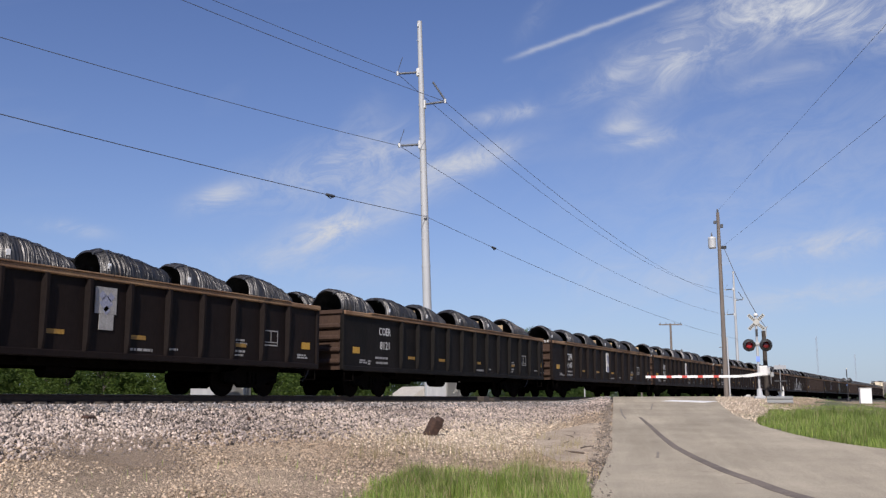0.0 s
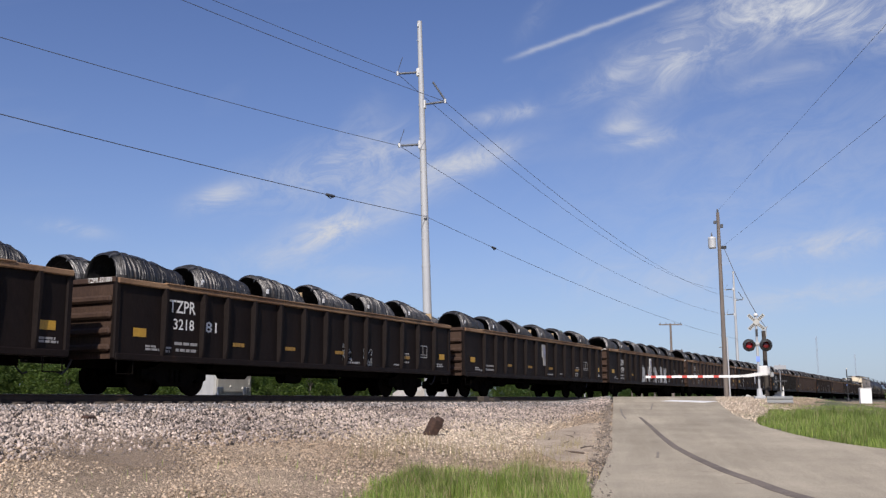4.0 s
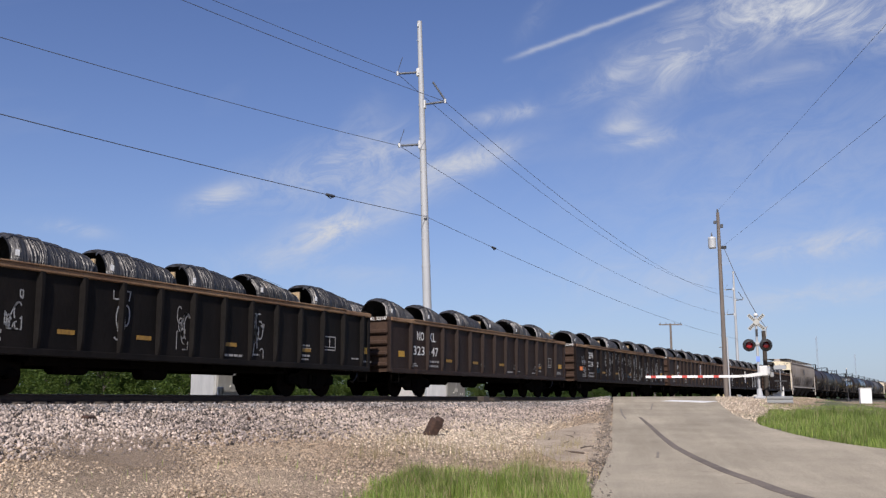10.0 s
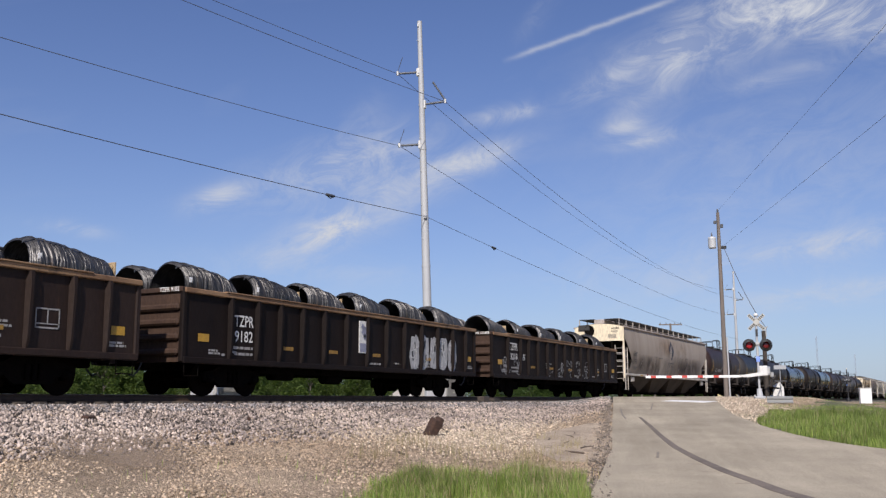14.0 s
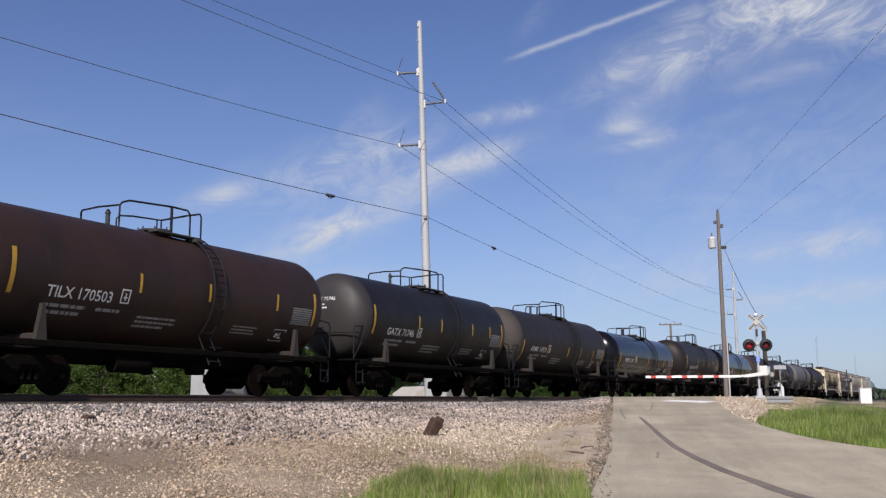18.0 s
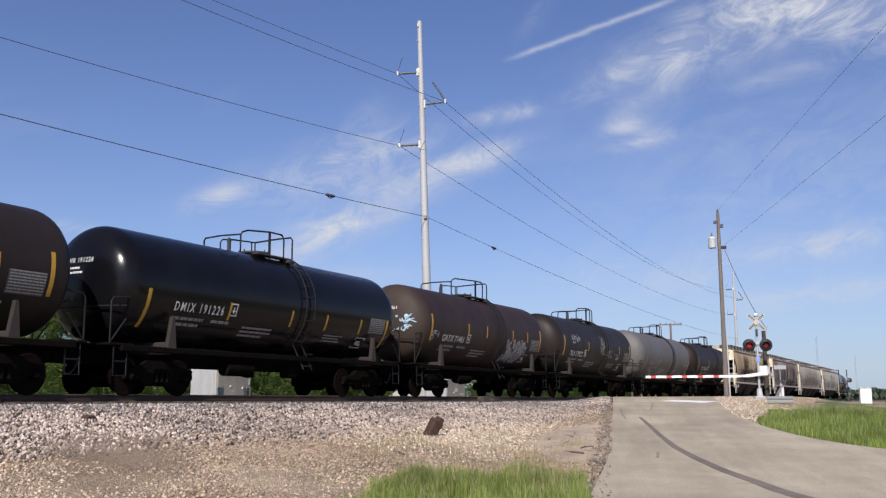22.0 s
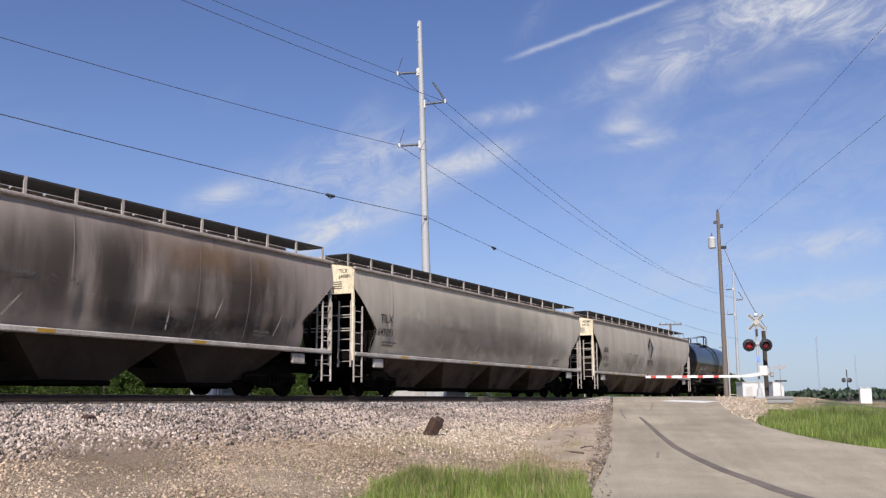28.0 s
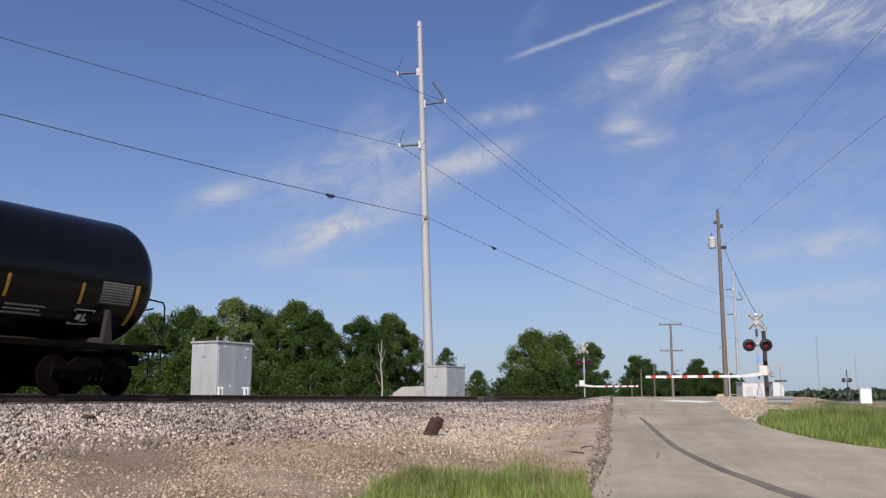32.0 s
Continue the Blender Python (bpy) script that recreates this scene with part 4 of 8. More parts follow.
ALL_WORDS = ["TZPR", "9147", "9167", "3218", "81", "9179", "9125", "9182", "92", "55", "COER", "8121", "8117", "NO", "KL", "323", "059", "147", "OJJX", "9792",
             "TZPR 9147", "TZPR 9167", "TZPR 321881", "TZPR 9179", "NOKL 323059", "TZPR 9125", "NOKL 323147", "TZPR 321892", "OJJX 9792", "TZPR 9182", "TZPR 321855",
             "TILX 170503", "GATX 71746", "ADMX 16920", "ADMX 15067", "TILX 170659", "DMIX 191226", "GATX 71461", "TILX 170522", "DMIX 190572", "TILX 170515", "DMIX 191225",
             "ADMX", "63730", "54036", "CEFX", "10364", "TILX", "649891", "64192"]
letters(ALL_WORDS)
letters([w for w in ALL_WORDS if w[:5] in ("ADMX ", "DMIX ")], 0.016, "", 1.38)
TAG = "BATNIK"
letters(list(TAG), 0.055, "fat ")
letters(list(TAG), 0.095, "rim ")


def tz_rows(a, b):
    if not b:
        return [("TZPR", 1.93, 1.80, 0.30, "white", 0.78), (a, 1.95, 1.39, 0.30, "white", 0.74)]
    return [("TZPR", 1.68, 1.98, 0.31, "white", 0.92), (a, 1.84, 1.57, 0.27, "white", 0.72), (b, 2.98, 1.57, 0.27, "white", 0.42)]


def no_rows(n):
    return [("NO", 1.84, 1.95, 0.32, "white", 0.50), ("KL", 2.74, 1.95, 0.32, "white", 0.46), ("323", 1.58, 1.43, 0.32, "white", 0.80), (n, 2.72, 1.43, 0.32, "white", 0.70)]


def build_gondolas():
    dark = "grimy brown-black open gondola wagon loaded with wire coils"
    black = "black open gondola wagon loaded with wire coils"
    rusty = "dark maroon-brown gondola wagon with rusty rim and coils"
    gondola(7.2, "gond_brown", [], dark, [1.2, 2.3, 3.4, 4.4, 5.4, 6.5, 7.65, 8.85, 10.1, 11.3, 12.5, 13.7, 14.85], board=(7.85, True), seed=1)
    gondola(24.9, "gond_black", [("COER", 2.12, 1.98, 0.26, "white", 0.75), ("8121", 2.19, 1.52, 0.26, "white", 0.6)], black, POSTS_A, seed=2)
    gondola(42.5, "gond_brown", tz_rows("9147", ""), dark, POSTS_T, board=(7.95, False), marks="TZPR 9147", seed=3)
    gondola(59.85, "gond_brown", tz_rows("9167", ""), dark, POSTS_T, board=(7.95, False), marks="TZPR 9167", seed=4)
    gondola(77.5, "gond_brown", tz_rows("3218", "81"), dark, POSTS_L, marks="TZPR 321881", seed=5,
            spray=[("graffiti", 9.2, 0.98, 0.5, 0.6, 21, 0.035), ("graffiti", 10.4, 0.98, 0.5, 0.5, 22, 0.035)])
    gondola(95.1, "gond_brown", [], dark, POSTS_T, board=(7.95, True), seed=6)
    gondola(112.72, "gond_brown", tz_rows("9179", ""), "brown-black gondola wagon with bold white graffiti and coils", POSTS_T, board=(7.95, False), marks="TZPR 9179", seed=7,
            spray=[("word", 6.05 + 1.0 * i, 0.88, 0.90, 1.0, i, 1.0) for i in range(6)])
    gondola(130.30, "gond_maroon", no_rows("059"), rusty, POSTS_N, marks="NOKL 323059", seed=8)
    gondola(147.90, "gond_brown", tz_rows("9125", ""), dark, POSTS_T, board=(7.95, False), marks="TZPR 9125", seed=9)
    gondola(165.85, "gond_black", [("COER", 1.85, 1.98, 0.26, "white", 0.75), ("8117", 1.93, 1.52, 0.26, "white", 0.6)], "black gondola wagon with thin white graffiti and coils", POSTS_A, seed=10,
            spray=[("graffiti", 0.85, 1.2, 0.7, 0.95, 31, 0.03), ("graffiti", 2.75, 1.3, 0.4, 0.8, 32, 0.03), ("graffiti", 5.55, 1.1, 0.55, 1.25, 33, 0.035), ("faded", 7.6, 1.1, 0.45, 1.1, 38, 0.03), ("graffiti", 10.4, 1.0, 0.55, 1.2, 34, 0.035)])
    gondola(183.55, "gond_maroon", no_rows("147"), rusty, POSTS_N, marks="NOKL 323147", seed=12,
            spray=[("faded", 7.0, 1.15, 0.35, 0.2, 35, 0.02), ("faded", 10.2, 1.15, 0.3, 0.2, 36, 0.02), ("faded", 12.5, 1.15, 0.3, 0.2, 37, 0.02)])
    gondola(201.55, "gond_brown", tz_rows("3218", "92"), "brown-black gondola wagon covered in pale scrawled graffiti", POSTS_L, marks="TZPR 321892", seed=11,
            spray=[("graffiti", x - 0.06, z - 0.05, 0.92, h * 1.2, 80 + i, 0.05) for i, (x, z, h) in enumerate(((0.9, 1.7, 0.45), (1.1, 1.1, 0.6), (4.6, 2.05, 0.4), (4.6, 1.2, 0.8), (5.75, 1.9, 0.45), (6.85, 1.8, 0.5), (6.9, 1.0, 0.6), (8.0, 1.85, 0.4), (9.1, 1.2, 1.0), (10.2, 1.75, 0.6), (10.2, 0.95, 0.4), (11.3, 1.2, 0.9), (12.35, 1.3, 0.9), (13.4, 0.95, 1.2), (14.4, 1.1, 0.9), (15.0, 1.3, 0.9)))]
            + [("teal", 2.9, 1.25, 0.9, 0.3, 99, 0.06), ("teal", 8.1, 1.1, 0.8, 0.3, 98, 0.06)])
    gondola(219.32, "gond_maroon", [("OJJX", 1.85, 1.90, 0.29, "white", 0.72), ("9792", 1.85, 1.45, 0.29, "white", 0.72)], rusty, [1.55, 2.75, 3.70, 4.75, 5.85, 7.0, 8.15, 9.1, 10.05, 11.1, 12.2, 13.3, 14.4, 15.4], board=(8.33, False), marks="OJJX 9792", seed=13)
    gondola(237.15, "gond_brown", tz_rows("9182", ""), "brown-black gondola wagon with silver graffiti and coils", POSTS_T, board=(7.95, False), marks="TZPR 9182", seed=14,
            spray=[("graffiti", 11.2 + 0.72 * i, 0.9, 0.68, 1.25, 50 + i, 0.12) for i in range(5)])
    gondola(255.15, "gond_brown", tz_rows("3218", "55"), "dark gondola wagon with scattered faded graffiti and coils", POSTS_L, marks="TZPR 321855", seed=15,
            spray=[("graffiti", x, 0.95, 0.8, 0.8, 70 + i, 0.03) for i, x in enumerate((0.8, 2.2, 5.9, 7.4, 8.6, 9.9, 11.0))])
    board = Geo().box((0, 0, 0.48), (0.06, 0.80, 0.96), 0.01).box((-0.10, 0.1, 0.44), (0.05, 0.6, 0.88), 0.01).mesh("dunnage_board", M["dunnage"])
    for u, y in DUNNAGE:
        ob = tagged(new("dunnage_board", board), "pale timber dunnage board wedged between coils", "board", "dunnage boards in the gondolas")
        TRAIN.append((ob, u, TRACK_Y + y + 0.1, 2.12, 0.0))


# ---- tank cars ----
KN = 0.84               # shape of the dished heads
HEAD = 0.76
TR, TZ = 1.48, 2.71     # radius of the shell, height of its axis


def tank_meshes(length, shell_paint, head_paint):
    """The barrel of the tank and its dished head, which lies at x = 0 and bulges to -x."""
    seg = 56

    def turned(prof, name, material):
        v, f = [], []
        for x, r in prof:
            for k in range(seg):
                a = 2 * math.pi * k / seg
                v.append((x, r * math.cos(a), TZ + r * math.sin(a)))
        for i in range(len(prof) - 1):
            for k in range(seg):
                f.append((i * seg + k, i * seg + (k + 1) % seg, (i + 1) * seg + (k + 1) % seg, (i + 1) * seg + k))
        return Geo().add(v, f, None, True).mesh(name, material)
    dish = [(HEAD * (1 - math.sin(a) ** KN), TR * math.cos(a) ** KN if i < 20 else 0.0) for i, a in ((i, math.pi / 2 * i / 20) for i in range(21))]
    barrel = [(HEAD + (length - 2 * HEAD) * k / 24, TR) for k in range(25)]
    return turned(barrel, "shell", shell_paint), turned(dish, "head", head_paint)


def tside(x, z):
    return -math.sqrt(max(TR * TR - (z - TZ) ** 2, 0.01)) - 0.008


def hoop_geo(x0, x1, a0, a1, out=0.02, n=24):
    """A band round part of the shell, angles in degrees from the near side up over the top."""
    g = Geo()
    v = []
    for i in range(n + 1):
        a = radians(a0 + (a1 - a0) * i / n)
        for r in (TR - 0.01, TR + out):
            for x in (x0, x1):
                v.append((x, -r * math.cos(a), TZ + r * math.sin(a)))
    f = []
    for i in range(n):
        a, b = i * 4, i * 4 + 4
        f += [(a + 2, a + 3, b + 3, b + 2), (a, a + 2, b + 2, b), (a + 1, b + 1, b + 3, a + 3)]
    g.add(v, f)
    return g


def tank_fittings(length, shift=0.0, lead=2.25, tail=1.05):
    """Parts alike on all tank cars, by name: (geometry, material key)."""
    c = length / 2 - 0.02 + shift
    P = []
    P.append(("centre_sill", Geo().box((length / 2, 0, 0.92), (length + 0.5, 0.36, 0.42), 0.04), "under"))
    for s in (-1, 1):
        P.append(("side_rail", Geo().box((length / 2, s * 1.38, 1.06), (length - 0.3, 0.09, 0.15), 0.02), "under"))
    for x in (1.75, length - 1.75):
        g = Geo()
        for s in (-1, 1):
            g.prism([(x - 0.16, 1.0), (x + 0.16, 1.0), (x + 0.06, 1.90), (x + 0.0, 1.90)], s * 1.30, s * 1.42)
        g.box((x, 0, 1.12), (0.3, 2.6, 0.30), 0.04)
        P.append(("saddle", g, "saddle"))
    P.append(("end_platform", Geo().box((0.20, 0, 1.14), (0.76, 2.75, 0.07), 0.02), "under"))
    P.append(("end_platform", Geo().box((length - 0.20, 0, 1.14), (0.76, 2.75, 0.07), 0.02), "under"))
    # platform on top with its railings
    top = TZ + TR
    x0, x1 = c - lead, c + tail
    g = Geo()
    for s in (-1, 1):
        g.box(((c - 0.6 + x1) / 2, s * 0.62, top - 0.04), (x1 - c + 0.6, 0.30, 0.05), 0.01)
        g.box((x1 - 0.18, s * 0.62, top - 0.12), (0.3, 0.5, 0.10), 0.02)
    P.append(("walkway", g, "grating"))
    zn, zf = top + 0.66, top + 0.62
    ya, yb = -0.72, 0.72
    # near rail: low at the leading end, stepped up to the platform, with a stout post at the manway
    g = Geo().tube([(x0, ya, top - 0.12), (x0, ya, top + 0.40), (x0 + 0.08, ya, top + 0.48), (x0 + 0.30, ya, top + 0.56), (c - 0.05, ya, zn), (c + tail * 0.5, ya, zn), (c + tail * 0.6, ya, zn - 0.10), (c + tail * 0.6, ya, top - 0.14)], 0.026, 6)
    g.tube([(c - 0.05, ya, zn + 0.02), (c - 0.05, ya, top - 0.14)], 0.042, 6)
    P.append(("handrail", g, "rail_black"))
    # far rail with the hoop across the leading end
    g = Geo().tube([(x0, ya, top + 0.40), (x0, 0.0, top + 0.42), (x0 + 0.04, yb - 0.1, top + 0.40), (x0 + 0.10, yb, top + 0.34), (x0 + 0.12, yb, top - 0.12)], 0.024, 6)
    P.append(("handrail", g, "rail_black"))
    g = Geo().tube([(c - 0.55, yb, top - 0.12), (c - 0.55, yb, zf - 0.22), (c - 0.45, yb, zf - 0.12), (c, yb, zf - 0.06), (x1, yb, zf), (x1, yb, top - 0.16)], 0.024, 6)
    g.tube([(x1 - 0.16, yb, zf - 0.02), (x1 - 0.16, yb, top - 0.14)], 0.022, 6)
    P.append(("handrail", g, "rail_black"))
    g = Geo().tube([(x1, yb, zf), (x1, ya + 0.5, zn), (x1, ya + 0.06, zn), (x1, ya, zn - 0.08), (x1, ya, top - 0.15)], 0.026, 6)
    P.append(("handrail", g, "rail_black"))
    g = Geo()
    g.lathe([(top - 0.12, 0.0), (top - 0.12, 0.36), (top + 0.06, 0.36), (top + 0.06, 0.42), (top + 0.12, 0.42), (top + 0.14, 0.30), (top + 0.17, 0.0)], 24, pose(c + 0.1, 0, 0, 0, -90, 0))
    for k in range(8):
        a = k * math.pi / 4
        g.tube([(c + 0.1 + 0.42 * math.cos(a), 0.42 * math.sin(a), top), (c + 0.1 + 0.42 * math.cos(a), 0.42 * math.sin(a), top + 0.17)], 0.022, 6)
    P.append(("manway", g, "sig_black"))
    g = Geo().tube([(x0 + 0.12, -0.2, top - 0.05), (x0 + 0.12, -0.2, top + 0.28)], 0.055, 8)
    g.tube([(x0 + 0.12, -0.2, top + 0.26), (x0 + 0.12, -0.2, top + 0.36)], [0.08, 0.03], 8)
    P.append(("relief_valve", g, "sig_black"))
    # side ladder, following the shell
    g = Geo()
    xl = c + 0.75
    for k in (0, 0.42):
        pts = []
        for i in range(13):
            a = radians(-48 + i * 11)
            pts.append((xl + k, -(TR + 0.10) * math.cos(a), TZ + (TR + 0.10) * math.sin(a)))
        pts = [(xl + k, -1.45, 0.75)] + [p for p in pts if p[2] > 1.5]
        g.tube(pts, 0.024, 6)
    z_angles = [-44 + 13 * i for i in range(9)]
    for a in z_angles:
        a = radians(a)
        y, z = -(TR + 0.10) * math.cos(a), TZ + (TR + 0.10) * math.sin(a)
        g.tube([(xl, y, z), (xl + 0.42, y, z)], 0.018, 6)
    for z in (0.85, 1.2):
        g.tube([(xl, -1.45, z), (xl + 0.42, -1.45, z)], 0.018, 6)
    P.append(("ladder", g, "rail_black"))
    # grab rails round the heads
    for e, s in ((0.0, 1), (length, -1)):
        g = Geo()
        pts = []
        for i in range(9):
            y = -1.35 + 2.7 * i / 8
            pts.append((e + s * (0.62 - 0.62 * math.sqrt(max(0, 1 - (y / 1.5) ** 2))) - s * 0.05, y, 2.05))
        g.tube(pts, 0.02, 6)
        for y in (-1.30, 1.30):
            g.tube([(e - s * 0.12, y, 1.14), (e - s * 0.12, y, 2.12), (e - s * 0.06, y, 2.22), (e + s * 0.42, y, 2.26)], 0.024, 6)
            g.tube([(e - s * 0.10, y, 1.20), (e + s * 0.34, y, 1.75)], 0.02, 6)
        P.append(("grab_rail", g, "rail_black"))
        g = Geo()
        g.tube([(e - s * 0.02, -1.33, 1.1), (e - s * 0.02, -1.33, 0.42), (e + s * 0.38, -1.33, 0.42), (e + s * 0.38, -1.33, 1.1)], 0.02, 6)
        g.tube([(e - s * 0.02, -1.33, 0.75), (e + s * 0.38, -1.33, 0.75)], 0.02, 6)
        P.append(("stirrup_step", g, "rail_black"))
    g = Geo()
    g.tube([(length * 0.36, -0.6, 0.72), (length * 0.36 + 1.1, -0.6, 0.72)], 0.2, 14)
    P.append(("brake_reservoir", g, "under"))
    P.append(("brake_valve", Geo().box((length * 0.6, -0.5, 0.70), (0.5, 0.35, 0.35), 0.05), "under"))
    g = Geo()
    g.lathe([(0.95, 0.30), (1.3, 0.30), (1.3, 0.16), (0.6, 0.16), (0.55, 0.22), (0.5, 0.0)], 14, pose(c, 0, 0, 0, -90, 0))
    P.append(("bottom_outlet", g, "under"))
    return P


TANK_CACHE = {}


def tank_car(u_mid, length, paint, word, label, seed, end_word=True, spray=(), faded=False, pattern=0, head_spray=(), shell_size=(1.48, 2.71), shift=0.0, dusty="", lead=2.25, tail=1.05):
    global TR, TZ
    TR, TZ = shell_size
    key = (round(length, 2), shell_size, shift, lead, tail)
    if key not in TANK_CACHE:
        TANK_CACHE[key] = [(n, g.mesh(n, M[k])) for n, g, k in tank_fittings(length, shift, lead, tail)]
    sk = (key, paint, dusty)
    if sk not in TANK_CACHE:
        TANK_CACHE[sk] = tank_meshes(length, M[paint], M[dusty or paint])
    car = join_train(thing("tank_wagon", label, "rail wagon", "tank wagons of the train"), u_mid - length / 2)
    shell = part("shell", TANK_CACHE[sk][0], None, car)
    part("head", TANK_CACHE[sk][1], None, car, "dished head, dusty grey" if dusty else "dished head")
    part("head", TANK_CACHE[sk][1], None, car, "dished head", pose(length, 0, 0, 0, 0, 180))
    for n, me in TANK_CACHE[key]:
        part(n, me, None, car)
    running_gear(car, length, 1.75)
    col = M["faded"] if faded else M["white"]
    part("lettering", text_geo(word, 1.85, 2.06, 0.235 if word[0] in "AD" else 0.25, tside, 1.80), col, shell, "painted white reporting marks")
    small = [(1.9, 1.86, 1.1, 0.07), (1.9, 1.72, 1.0, 0.07), (3.3, 1.86, 0.7, 0.07), (4.6, 1.80, 1.3, 0.05), (4.6, 1.70, 1.3, 0.05), (4.6, 1.60, 1.0, 0.05),
             (length - 4.3, 1.82, 1.0, 0.035), (length - 4.3, 1.74, 0.9, 0.035), (length - 4.3, 1.66, 1.0, 0.035)]
    part("small_print", bars_geo(small, tside, seed), M["faded"], shell, "worn small print")
    g = Geo()
    for r in ((3.90, 4.17, 2.08, 2.11), (3.90, 4.17, 2.38, 2.41), (3.90, 3.93, 2.08, 2.41), (4.14, 4.17, 2.08, 2.41), (3.98, 4.09, 2.2, 2.23), (4.02, 4.05, 2.15, 2.32)):
        p = plate_geo(*r, tside, 0.003)
        g.add(p.v, p.f)
    part("stencil", g, col, shell)
    g = Geo()
    xs = length - 2.5
    for r in ((xs, xs + 0.55, 1.55, 1.57), (xs, xs + 0.55, 1.85, 1.87), (xs, xs + 0.02, 1.55, 1.87), (xs + 0.53, xs + 0.55, 1.55, 1.87), (xs + 0.12, xs + 0.25, 1.65, 1.76), (xs + 0.30, xs + 0.44, 1.62, 1.67), (xs + 0.30, xs + 0.34, 1.67, 1.78)):
        p = plate_geo(*r, tside, 0.003)
        g.add(p.v, p.f)
    part("stencil", g, col, shell)
    # yellow reflective strips
    strips = (4.15, 5.9, 7.6, 9.1, length - 2.3) if pattern == 0 else (4.4, 6.8, 9.6) if pattern == 1 else (3.9, 5.6, 8.2, 9.8)
    low = 0.40 if paint in ("tank_black", "tank_grey") or word.startswith("ADMX") else 0.0
    if low:
        strips = (3.85, 6.55, 8.30, 10.2)
    for x in strips:
        part("reflector", plate_geo(x, x + 0.08, 2.37 - low, 2.83 - low, tside, 0.004, 4), M["yellow"], shell, "yellow reflective strip")
    for x in (0.88, length - 0.98):
        part("reflector", plate_geo(x, x + 0.11, 2.05 - low * 1.1, 3.0 - low * 1.2, tside, 0.004, 10), M["yellow"], shell, "tall yellow reflective strip")
    # specification table near the trailing end
    part("spec_panel", plate_geo(length - 2.0, length - 1.05, 2.03, 2.52, tside, 0.004, 4), M["panel_grey"], shell, "dark plate with rows of pale print")
    rows = [(length - 1.97, 2.055 + 0.062 * i, 0.90, 0.030) for i in range(8)]
    part("spec_print", bars_geo(rows, lambda x, z: tside(x, z) - 0.007, seed + 3), M["panel_print"], shell)
    for kind, x, z, w, h, sd, st in spray:
        part("graffiti", scrawl_geo(x, z, w, h, lambda a, b: tside(a, b) - 0.003, sd, st, max(3, int(w / 0.2))), M[kind], shell, "spray-paint scrawl")
    # marks on the leading head
    if end_word:
        def head_x(y, z):
            r = min(math.hypot(y, z - TZ), TR - 0.03) / TR
            return HEAD * (1 - max(0.0, 1 - r ** (2 / KN)) ** (KN / 2)) - 0.012
        tx, tz, faces = TEXTS[word]
        k, g = 0.125 / tz.max(), Geo()
        kx = 0.95 / tx.max()
        g.add([(head_x(0.50 - a * kx, TZ + 0.46 + b * k), 0.50 - a * kx, TZ + 0.46 + b * k) for a, b in zip(tx, tz)], faces)
        part("head_lettering", g, col, shell)
        g = Geo()
        for dz, w in ((TZ + 0.31, 0.45), (TZ + 0.20, 0.55)):
            n = 5
            for i in range(n):
                y0, y1 = 0.38 - w * i / n, 0.38 - w * (i + 0.8) / n
                g.add([(head_x(y, z), y, z) for y, z in ((y0, dz), (y1, dz), (y1, dz + 0.05), (y0, dz + 0.05))], [(0, 1, 2, 3)])
        part("small_print", g, col, shell)
        for kind, y, z, w, h, sd, st in head_spray:
            sc = scrawl_geo(0, z, w, h, lambda a, b: 0, sd, st, max(3, int(w / 0.2)))
            g = Geo().add([(head_x(y - a, b) - 0.004, y - a, b) for a, _, b in sc.v], sc.f)
            part("graffiti", g, M[kind], shell, "pale blue spray-paint scrawl")
    return car


M["panel_print"] = mat("pale_panel_print", (0.30, 0.30, 0.29), 0.6, 0.0, (0.20, 0.20, 0.19), 6.0)
M["panel_grey"] = mat("printed_panel_dark", (0.045, 0.042, 0.04), 0.6, 0.0, (0.065, 0.06, 0.056), 6.0)


